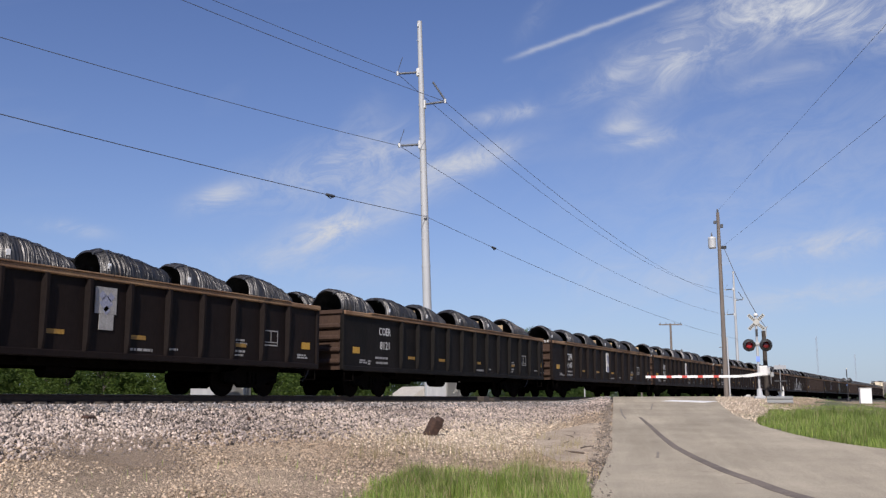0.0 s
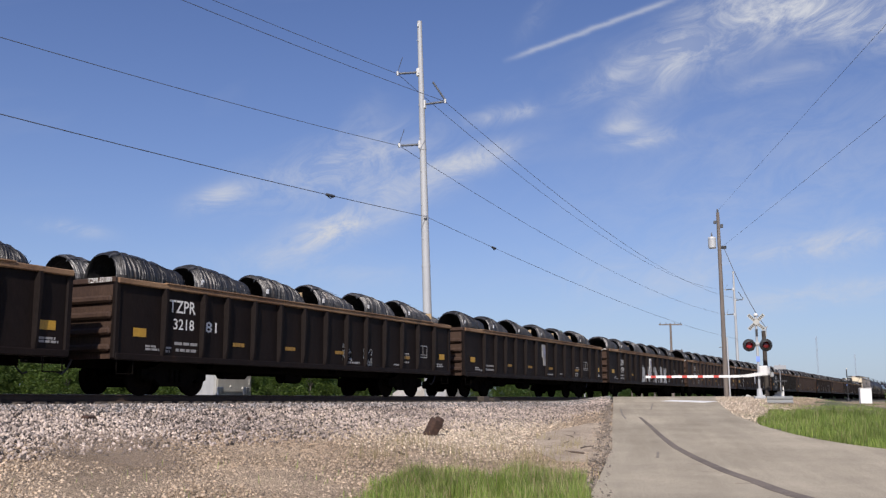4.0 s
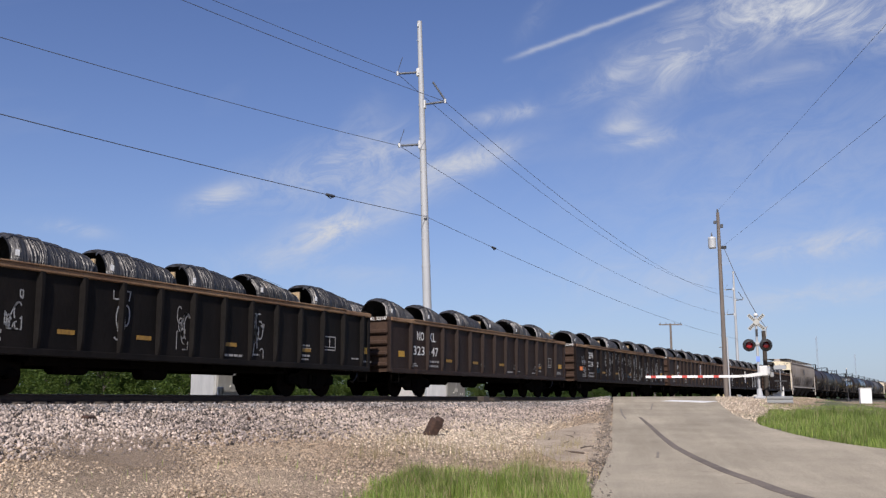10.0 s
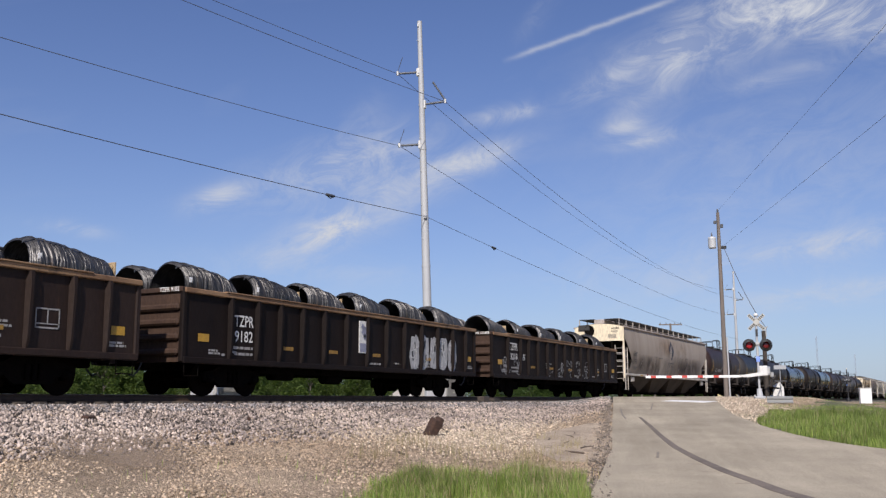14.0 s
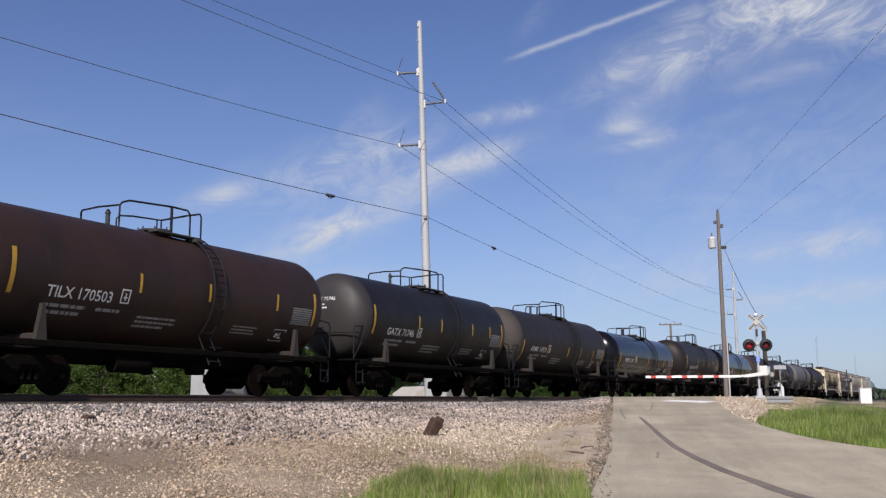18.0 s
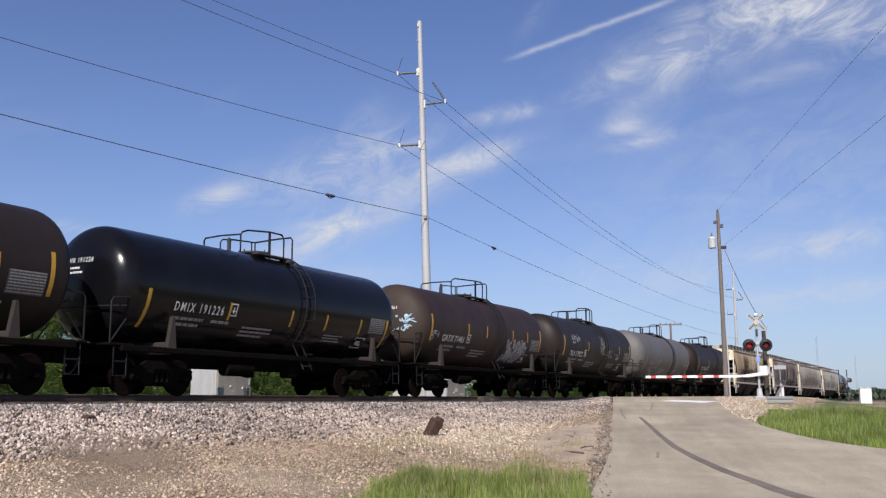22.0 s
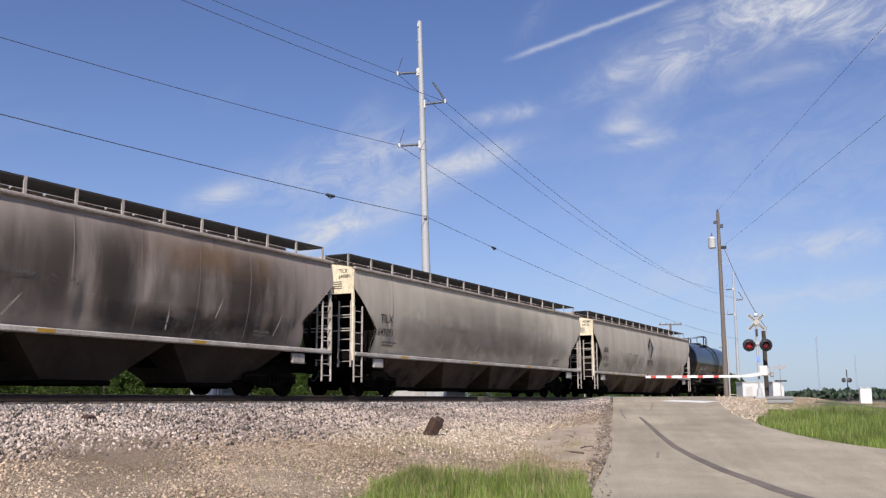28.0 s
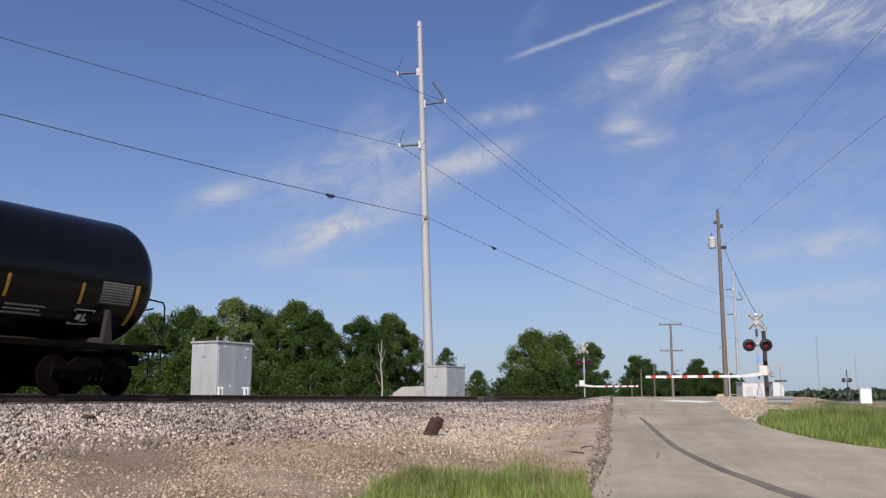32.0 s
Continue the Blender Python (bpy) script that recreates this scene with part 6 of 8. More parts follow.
def build_hoppers():
    hopper(273.2, 20.6, "hop_brown", [("ADMX", 1.55, 2.42, 0.27, "black_paint", 0.80), ("63730", 1.48, 1.97, 0.27, "black_paint", 0.95)], "dusty grey covered hopper wagon with a dark diamond emblem", 1, "leaf",
           [("ADMX", -0.75, 3.92, 0.13), ("63730", -0.75, 3.74, 0.13)], [("soot", 1.0, 1.3, 9.0, 1.3, 51, 0), ("soot", 10.0, 1.3, 9.0, 1.5, 52, 0), ("rust_stain", 6.0, 2.6, 9.0, 1.3, 53, 0), ("grime_print", 8.9, 1.5, 2.2, 0.55, 5, 0.03), ("black_paint", 13.4, 2.0, 0.5, 0.35, 15, 0.02), ("black_paint", 14.6, 2.1, 0.7, 0.2, 16, 0.02)])
    hopper(433.3, 17.8, "hop_tan", [], "rust-stained tan covered hopper wagon with a diamond emblem", 2, "diamond", [("ADMX", -0.75, 3.80, 0.13), ("54036", -0.75, 3.62, 0.13)],
           [("soot_low", 1.4, 1.30, 8.0, 1.35, 1, 0), ("soot_low", 8.0, 1.30, 9.0, 1.1, 2, 0), ("soot_low", 1.2, 1.28, 15.8, 1.5, 8, 0), ("soot", 9.0, 1.4, 7.5, 2.0, 9, 0), ("rust_stain", 1.2, 2.2, 7.0, 1.8, 3, 0), ("rust_stain", 9.5, 1.8, 7.5, 2.1, 4, 0), ("soot", 3.5, 1.9, 3.0, 1.9, 5, 0),
            ("grime_print", 3.2, 2.0, 0.8, 0.3, 6, 0.02), ("grime_print", 6.5, 2.05, 1.8, 0.25, 7, 0.02)])
    hopper(453.2, 17.9, "hop_sooty", [("CEFX", 1.55, 2.42, 0.27, "grime_print", 0.80), ("10364", 1.48, 1.97, 0.27, "grime_print", 0.95)], "soot-streaked grey covered hopper wagon", 3, None, (),
           [("red_stain", 0.6, 2.5, 2.6, 1.5, 18, 0), ("soot", 1.5, 1.4, 6.5, 2.4, 19, 0), ("soot", 6.5, 1.5, 5.5, 2.5, 20, 0), ("soot", 11.0, 1.3, 6.0, 2.6, 21, 0), ("soot_low", 7.5, 1.28, 9.0, 0.9, 22, 0), ("rust_stain", 9.0, 2.9, 7.0, 1.1, 23, 0), ("black_paint", 10.2, 1.55, 1.0, 0.35, 19, 0.05), ("black_paint", 3.2, 1.6, 0.9, 0.3, 20, 0.04), ("grime_print", 4.4, 2.3, 1.4, 0.22, 8, 0.025), ("grime_print", 6.6, 2.35, 1.6, 0.15, 9, 0.025)])
    hopper(472.3, 21.0, "hop_grey", [("TILX", 1.55, 2.42, 0.27, "black_paint", 0.80), ("649891", 1.48, 1.97, 0.27, "black_paint", 0.95)], "dented light grey covered hopper wagon", 4, None,
           [("TILX", -0.92, 3.92, 0.13), ("649891", -0.92, 3.74, 0.13)], [("soot_light", 1.6, 1.28, 9.5, 1.5, 31, 0), ("soot_light", 9.0, 1.28, 10.4, 1.6, 32, 0), ("soot_light", 4.0, 1.5, 13.0, 2.5, 35, 0), ("dust", 2.0, 1.6, 8.0, 2.2, 33, 0), ("dust", 12.0, 1.8, 7.0, 2.0, 34, 0)])
    hopper(495.3, 20.65, "hop_grey", [("ADMX", 1.55, 2.42, 0.27, "black_paint", 0.80), ("64192", 1.48, 1.97, 0.27, "black_paint", 0.95)], "light grey covered hopper wagon with a dark diamond emblem", 5, "leaf",
           [("ADMX", -0.92, 3.92, 0.13), ("64192", -0.92, 3.74, 0.13)], [("soot_light", 1.6, 1.28, 9.5, 1.3, 41, 0), ("soot_light", 9.5, 1.28, 9.5, 1.4, 43, 0), ("dust", 8.0, 1.6, 9.0, 2.2, 42, 0)])


build_gondolas()
build_tanks()
build_hoppers()


# ---- ground ----
ROAD_A = radians(18.05)         # the road's heading over the crossing, from the track's line


def smooth(a, b, x):
    t = min(max((x - a) / (b - a), 0.0), 1.0)
    return t * t * (3 - 2 * t)


def bank(y):
    """Height across the railway bank."""
    d = abs(y - TRACK_Y)
    if d < 2.0:
        return -0.29
    if d < 4.0:
        return -0.29 - 0.43 * (d - 2.0) / 2.0
    if y > TRACK_Y:
        return -0.72 - 0.10 * min((d - 4.0) / 4.0, 1.0)
    return -0.72 - 0.78 * min((d - 4.0) / 7.8, 1.0)


def road_level(x, y):
    q = x * math.cos(ROAD_A) + y * math.sin(ROAD_A)
    if q < 60:
        t = min(max((q - 15.0) / 38.0, 0.0), 1.0)
        return -1.50 + 1.47 * (0.55 * t + 0.45 * t * t * (3 - 2 * t))
    if q < 84:
        return -0.03
    return -0.03 - 0.62 * smooth(84, 120, q)


def height(x, y):
    l = -x * math.sin(ROAD_A) + y * math.cos(ROAD_A)
    q = x * math.cos(ROAD_A) + y * math.sin(ROAD_A)
    z = bank(y)
    w = smooth(3.2, 0.3, l) * smooth(-14.0, -9.5, l) * smooth(6.0, 16.0, q) * smooth(190, 130, q)
    if w > 0:
        z = z + (max(road_level(x, y), z) - z) * w
    # low rise with tall grass right of the road, and the made ground by the crossing
    rise = smooth(24, 33, x) * smooth(9.5, 5.0, y) * smooth(-60, -20, y)
    edge = smooth(0.0, 5.0, right_gap(x, y))
    z = z + (max(z, -0.82) - z) * rise * edge
    made = smooth(38, 50, x) * smooth(-6, 4, y) * (1 if y < TRACK_Y else 0)
    z = z + (max(z, -0.42) - z) * made
    return z


RIGHT_EDGE = [(84.0, 18.6), (66.0, 14.4), (52.0, 11.4), (42.8, 9.2), (37.6, 7.8), (34.1, 6.8), (32.0, 6.0), (29.5, 5.1), (26.9, 3.95), (25.2, 3.05), (24.1, 2.3), (23.0, 1.4), (21.4, -1.0), (20.4, -6.0), (20.0, -30.0)]


def edge_y(x):
    pts = RIGHT_EDGE[::-1]
    if x <= pts[0][0]:
        return -60.0
    for (x0, y0), (x1, y1) in zip(pts[:-1], pts[1:]):
        if x0 <= x <= x1:
            return y0 + (y1 - y0) * (x - x0) / max(x1 - x0, 1e-6)
    return 18.0


def right_gap(x, y):
    """How far a place lies right of the road's right edge."""
    return (edge_y(x) - y) * 0.9


def spaced(marks):
    out = []
    for a, b, st in marks:
        n = max(1, round((b - a) / st))
        out += [a + (b - a) * i / n for i in range(n)]
    return out + [marks[-1][1]]


def ground_sheet():
    xs = spaced([(-3500, -600, 300), (-600, -100, 50), (-100, -10, 6), (-10, 70, 0.8), (70, 130, 2.0), (130, 600, 25), (600, 4200, 300)])
    ys = spaced([(-3500, -500, 300), (-500, -60, 30), (-60, -6, 3), (-6, 26, 0.5), (26, 60, 3), (60, 600, 40), (600, 4200, 300)])
    X, Y = len(xs), len(ys)
    v = []
    for x in xs:
        for y in ys:
            z = height(x, y)
            if abs(x) < 80 and abs(y) < 40:
                z += 0.035 * noise.noise(Vector((x * 0.5, y * 0.5, 0)))
            v.append((x, y, z))
    f = [(i * Y + j, (i + 1) * Y + j, (i + 1) * Y + j + 1, i * Y + j + 1) for i in range(X - 1) for j in range(Y - 1)]
    me = bpy.data.meshes.new("ground")
    me.from_pydata(v, [], f)
    me.polygons.foreach_set("use_smooth", [True] * len(f))
    me.materials.append(M["soil"])
    me.materials.append(M["gravel_bed"])
    me.materials.append(M["ballast"])
    idx = []
    for i in range(X - 1):
        for j in range(Y - 1):
            x, y = (xs[i] + xs[i + 1]) / 2, (ys[j] + ys[j + 1]) / 2
            d = abs(y - TRACK_Y)
            k = 0
            if d < 4.1 + 0.9 * noise.noise(Vector((x * 0.5, y * 0.5, 30))) and abs(x) < 700:
                k = 2
            elif gravel_here(x, y):
                k = 1
            idx.append(k)
    me.polygons.foreach_set("material_index", idx)
    ob = tagged(new("ground", me), "flat dry ground with tan gravel beside the railway", "ground", kind="structure")
    return ob


def gravel_here(x, y):
    if y > TRACK_Y:
        return y < 25 and -60 < x < 160
    wob = 0.7 * noise.noise(Vector((x * 0.25, y * 0.25, 4)))
    l = -x * math.sin(ROAD_A) + y * math.cos(ROAD_A)
    if l > -0.5:
        return y > 5.4 + wob and -60 < x < 75
    return (x > 36 and right_gap(x, y) < 4.0 + wob and y > 5) or (x > 45 and y > 7.5 + wob and x < 120) or (38 < x < 120 and y > 2.0 and y < 7 and x > 46)


# ballast and gravel as loose stones
def stones(name, label, count, place, size, material, seed, squash=0.7):
    rnd = np.random.RandomState(seed)
    # eight-sided pebbles: an octahedron with its corners pushed about
    oct_v = np.array([(1, 0, 0), (-1, 0, 0), (0, 1, 0), (0, -1, 0), (0, 0, 1), (0, 0, -1)], float)
    oct_f = np.array([(0, 2, 4), (2, 1, 4), (1, 3, 4), (3, 0, 4), (2, 0, 5), (1, 2, 5), (3, 1, 5), (0, 3, 5)])
    pts = place(rnd, count)
    n = len(pts)
    s = size[0] + (size[1] - size[0]) * rnd.rand(n) ** 1.8
    ang = rnd.rand(n) * 6.283
    V = np.repeat(oct_v[None], n, 0) * (0.65 + 0.7 * rnd.rand(n, 6, 1)) * s[:, None, None]
    V += rnd.normal(0, 0.22, V.shape) * s[:, None, None]
    V[:, :, 2] *= squash
    c, si = np.cos(ang), np.sin(ang)
    x = V[:, :, 0] * c[:, None] - V[:, :, 1] * si[:, None]
    y = V[:, :, 0] * si[:, None] + V[:, :, 1] * c[:, None]
    V[:, :, 0], V[:, :, 1] = x, y
    V += pts[:, None, :]
    V[:, :, 2] += s[:, None] * 0.25
    F = oct_f[None] + (np.arange(n) * 6)[:, None, None]
    me = bpy.data.meshes.new(name)
    V, F = V.reshape(-1, 3), F.reshape(-1, 3)
    me.vertices.add(len(V))
    me.vertices.foreach_set("co", V.ravel())
    me.loops.add(F.size)
    me.loops.foreach_set("vertex_index", F.ravel().astype(np.int32))
    me.polygons.add(len(F))
    me.polygons.foreach_set("loop_start", np.arange(0, F.size, 3, dtype=np.int32))
    me.update(calc_edges=True)
    me.materials.append(material)
    return tagged(new(name, me), label, "gravel", kind="stuff")


def on_road(x, y):
    l = -x * math.sin(ROAD_A) + y * math.cos(ROAD_A)
    return l < 0.15 and y > edge_y(x) - 0.1


def grey_place(rnd, n):
    """The shoulder next to the ties, where the stones are greyer."""
    x = 8 + 88 * rnd.rand(n) ** 1.5
    y = 15.0 + 2.1 * rnd.rand(n)
    return np.array([(a, b, height(a, b) + 0.012 + 0.03 * rnd.rand()) for a, b in zip(x, y) if not on_road(a, b) and b > 15.9 - 0.5 * smooth(20, 34, a) + 0.6 * noise.noise(Vector((a * 0.4, b, 19))) and b < 1.42 * a + 1])


def ballast_place(rnd, n):
    # thicker near the camera
    x = 8 + 88 * rnd.rand(n) ** 1.7
    y = 17.1 - 5.6 * rnd.rand(n) ** 1.2
    out = []
    for a, b in zip(x, y):
        if not on_road(a, b) and b > 14.3 + 0.5 * noise.noise(Vector((a * 0.4, 0, 9))) - 3.2 * rnd.rand() ** 2.2 and b < 1.42 * a + 1:
            out.append((a, b, height(a, b) - 0.01 + 0.045 * rnd.rand()))
    return np.array(out)


def gravel_place(rnd, n):
    x = 5 + 48 * rnd.rand(n) ** 1.35
    y = 5.5 + 10.2 * rnd.rand(n)
    out = []
    for a, b in zip(x, y):
        if (((a - 11.2) * 0.69 + (b - 11.8) * 0.725) / 3.2) ** 2 + (((b - 11.8) * 0.69 - (a - 11.2) * 0.725) / 1.1) ** 2 < 0.15 + 0.9 * rnd.rand():
            continue
        if b < 1.42 * a + 1 and gravel_here(a, b) and not on_road(a, b) and noise.noise(Vector((a * 0.7, b * 0.7, 2))) > -0.75 + 0.3 * rnd.rand() and b < 13.6 + 2.4 * rnd.rand():
            out.append((a, b, height(a, b)))
    return np.array(out)


def riprap_place(rnd, n):
    out = []
    while len(out) < n:
        a = 31 + 25 * rnd.rand()
        g = -0.1 + 2.6 * rnd.rand() ** 1.3
        b = edge_y(a) - g
        out.append((a, b, height(a, b)))
    return np.array(out)


def strip(name, left, right, lift, material, label, category, sub=1.2):
    """A sheet between two polylines that follows the ground."""
    def resample(pl, n):
        d = [0.0]
        for p, q in zip(pl[:-1], pl[1:]):
            d.append(d[-1] + math.dist(p, q))
        out = []
        for i in range(n + 1):
            t = d[-1] * i / n
            k = max(j for j in range(len(d)) if d[j] <= t + 1e-9)
            k = min(k, len(pl) - 2)
            w = (t - d[k]) / max(d[k + 1] - d[k], 1e-9)
            out.append((pl[k][0] + (pl[k + 1][0] - pl[k][0]) * w, pl[k][1] + (pl[k + 1][1] - pl[k][1]) * w))
        return out
    n = max(2, int(sum(math.dist(p, q) for p, q in zip(left[:-1], left[1:])) / sub))
    a, b = resample(left, n), resample(right, n)
    across = max(1, int(max(math.dist(p, q) for p, q in zip(a, b)) / sub))
    v = []
    for p, q in zip(a, b):
        for k in range(across + 1):
            x, y = p[0] + (q[0] - p[0]) * k / across, p[1] + (q[1] - p[1]) * k / across
            v.append((x, y, surface_z(x, y) + lift))
    w = across + 1
    f = [(i * w + k, i * w + k + 1, (i + 1) * w + k + 1, (i + 1) * w + k) for i in range(n) for k in range(across)]
    m0 = len(v)
    rim = [i * w for i in range(n + 1)] + [n * w + k for k in range(1, w)] + [i * w + w - 1 for i in range(n - 1, -1, -1)] + [k for k in range(w - 2, 0, -1)]
    for i in rim:
        v.append((v[i][0], v[i][1], v[i][2] - min(lift, 0.05) - 0.05))
    f += [(rim[i], rim[(i + 1) % len(rim)], m0 + (i + 1) % len(rim), m0 + i) for i in range(len(rim))]
    g = Geo().add(v, f, None, False)
    me = g.mesh(name, material)
    return tagged(new(name, me), label, category, kind="structure")


def surface_z(x, y):
    """Road surface: the graded way, level with the rails on the crossing."""
    q = x * math.cos(ROAD_A) + y * math.sin(ROAD_A)
    return max(height(x, y), road_level(x, y) if q > 12 else -9)


def along_road(q, l):
    c, s = math.cos(ROAD_A), math.sin(ROAD_A)
    return (q * c - l * s, q * s + l * c)


def build_ground():
    ground_sheet()
    # the road from the camera's side up to the crossing
    left = [along_road(54.5, 0.0), along_road(40, 0.0), along_road(30, 0.05), along_road(22, 0.05), along_road(18, 0.2), along_road(13.7, 0.35), (9.5, 3.2), (6.5, 0.8), (4.6, -3.0), (4.0, -10.0), (4.0, -30.0)]
    right = [(80.0, 17.4)] + RIGHT_EDGE[1:]
    strip("road", left, right, 0.05, M["asphalt"], "worn pale chip-seal road rising to the crossing", "road", 0.7)
    # beyond the track
    strip("road_beyond", [along_road(62, 0.0), along_road(140, 0.0), along_road(600, 0.0)], [along_road(88, -8.0), along_road(160, -7.0), along_road(600, -7.0)], 0.04, M["asphalt"], "pale road running on beyond the railway", "road", 4.0)
    # crossing panels between and beside the rails
    for y0, y1 in ((16.75, 17.42), (17.66, 18.94), (19.18, 19.85)):
        n = 11
        for i in range(n):
            x0, x1 = 52.5 + i * 2.9, 52.5 + i * 2.9 + 2.88
            g = Geo().box(((x0 + x1) / 2, (y0 + y1) / 2, -0.10), (x1 - x0, y1 - y0, 0.20), 0.015)
            CROSS.append(g.mesh("crossing_panel", M["asphalt"]))
    cp = thing("level_crossing", "worn asphalt and timber level crossing panels between the rails", "level crossing", kind="structure")
    for me in CROSS:
        part("crossing_panel", me, None, cp)
    # tyre mark and stop line
    mark = [(12.6, 1.3), (14.14, 2.12), (15.7, 2.84), (17.4, 3.72), (19.65, 4.74), (22.0, 5.75), (25.0, 6.89), (28.2, 8.06), (32.0, 9.5)]
    lft, rgt = [], []
    for i, p in enumerate(mark):
        a, b = mark[max(i - 1, 0)], mark[min(i + 1, len(mark) - 1)]
        d = Vector((b[0] - a[0], b[1] - a[1])).normalized()
        w = 0.135 - 0.085 * i / (len(mark) - 1)
        lft.append((p[0] - d.y * w, p[1] + d.x * w))
        rgt.append((p[0] + d.y * w, p[1] - d.x * w))
    strip("tyre_mark", lft, rgt, 0.056, M["skid"], "dark curved tyre mark on the pale road", "road marking", 0.4)
    strip("stop_line", [(43.7, 11.95), (42.6, 9.75)], [(45.0, 11.70), (43.9, 9.50)], 0.062, M["road_white"], "white stop line before the crossing", "road marking", 0.6)
    # cracks and scars in the road's surface
    for pts in ([(31.2, 9.75), (33.5, 10.6), (37.0, 11.75)], [(18.3, 4.55), (18.45, 4.05)], [(17.0, 3.95), (17.1, 3.55)], [(15.4, 3.1), (15.45, 2.85)], [(36.5, 10.4), (41.0, 11.6)], [(19.3, 5.4), (20.6, 5.75)]):
        strip("road_crack", [(x - 0.02, y + 0.025) for x, y in pts], [(x + 0.02, y - 0.025) for x, y in pts], 0.0545, M["crack"], "dark tarred crack in the road", "road crack", 0.5)
    # bare dirt with wheel ruts where vehicles cut the corner
    strip("dirt_patch", [(29.5, 10.4), (25.5, 10.3), (22.5, 9.6), (20.2, 8.4), (18.4, 7.2)], [(29.5, 9.75), (25.8, 8.45), (23.0, 7.55), (20.4, 6.75), (18.2, 6.1)], 0.012, M["dirt"], "bare pale dirt beside the road's edge", "dirt", 0.5)
    # packed brown dirt thinning out into the gravel
    turn = pose(11.2, 11.8, 0, 0, 0, 46.5)
    g, nx, ny = Geo(), 20, 10
    q = [turn @ Vector((-3.6 + 7.2 * i / nx, -1.25 + 2.5 * k / ny, 0)) for k in range(ny + 1) for i in range(nx + 1)]
    back = turn.inverted()
    g.add([back @ Vector((a.x, a.y, height(a.x, a.y) + 0.05)) for a in q], [(k * (nx + 1) + i, k * (nx + 1) + i + 1, (k + 1) * (nx + 1) + i + 1, (k + 1) * (nx + 1) + i) for k in range(ny) for i in range(nx)], None, True)
    tagged(part("dirt_patch", g, M["dust_dirt"], None, "", turn), "smooth brown packed dirt among the gravel", "dirt", kind="structure")
    for i, (x, y, n, yaw) in enumerate(((23.2, 9.3, 1.3, 12), (22.4, 8.55, 1.7, 8), (24.2, 9.0, 1.1, 25), (21.2, 7.7, 0.8, -5), (25.4, 9.4, 1.4, 16), (16.1, 9.4, 0.7, 40), (20.0, 7.2, 0.6, 60))):
        g = Geo().tube([(0, 0, 0.02), (n * 0.4, 0.05, 0.035), (n * 0.75, -0.03, 0.03), (n, 0.04, 0.05)], [0.022, 0.02, 0.014, 0.006], 6)
        g.tube([(n * 0.45, 0.04, 0.035), (n * 0.65, 0.16, 0.06)], [0.012, 0.005], 5)
        tagged(part("twig", g, M["twig"], None, "", pose(x, y, height(x, y) + 0.012, 0, 0, yaw)), "dead twig lying on the bare dirt", "twig", "twigs on the verge")

    def rubble_place(rnd, n):
        out = []
        while len(out) < n:
            q = 13 + 34 * rnd.rand() ** 1.4
            a, b = along_road(q, 0.10 + 0.36 * rnd.rand() ** 2.0 + 0.05 * math.sin(q * 1.7))
            out.append((a, b, height(a, b) + 0.02))
        return np.array(out)
    stones("edge_rubble", "dark crumbled asphalt along the road's edge", 1800, rubble_place, (0.015, 0.05), M["crumbs"], 8, 0.7)
    stones("ballast_stones", "loose grey and pinkish ballast stones along the track", 150000, ballast_place, (0.015, 0.047), M["stone"], 5, 0.95)
    stones("grey_ballast_stones", "greyer ballast stones on the shoulder beside the ties", 50000, grey_place, (0.015, 0.045), M["stone_grey"], 15, 0.95)
    stones("gravel_stones", "tan loose gravel on the railway's verge", 125000, gravel_place, (0.009, 0.030), M["pebble"], 6, 0.85)
    def pale_place(rnd, n):
        out = []
        x = 16 + 34 * rnd.rand(n) ** 1.1
        y = 8.0 + 7.6 * rnd.rand(n)
        for a, b in zip(x, y):
            l = -a * math.sin(ROAD_A) + b * math.cos(ROAD_A)
            k = smooth(15.5, 21.0, a) * smooth(0.9, 3.2, l + 0.8 * noise.noise(Vector((a * 0.6, b * 0.6, 40))))
            if rnd.rand() < k and not on_road(a, b):
                out.append((a, b, height(a, b) + 0.012 * rnd.rand()))
        return np.array(out)
    stones("pale_gravel_stones", "pale broken gravel beside the ballast", 95000, pale_place, (0.010, 0.031), M["pale_stone"], 9, 0.9)
    stones("riprap_stones", "pale broken stones beside the road's edge", 9000, riprap_place, (0.014, 0.045), M["pale_stone"], 7, 0.8)


CROSS = []


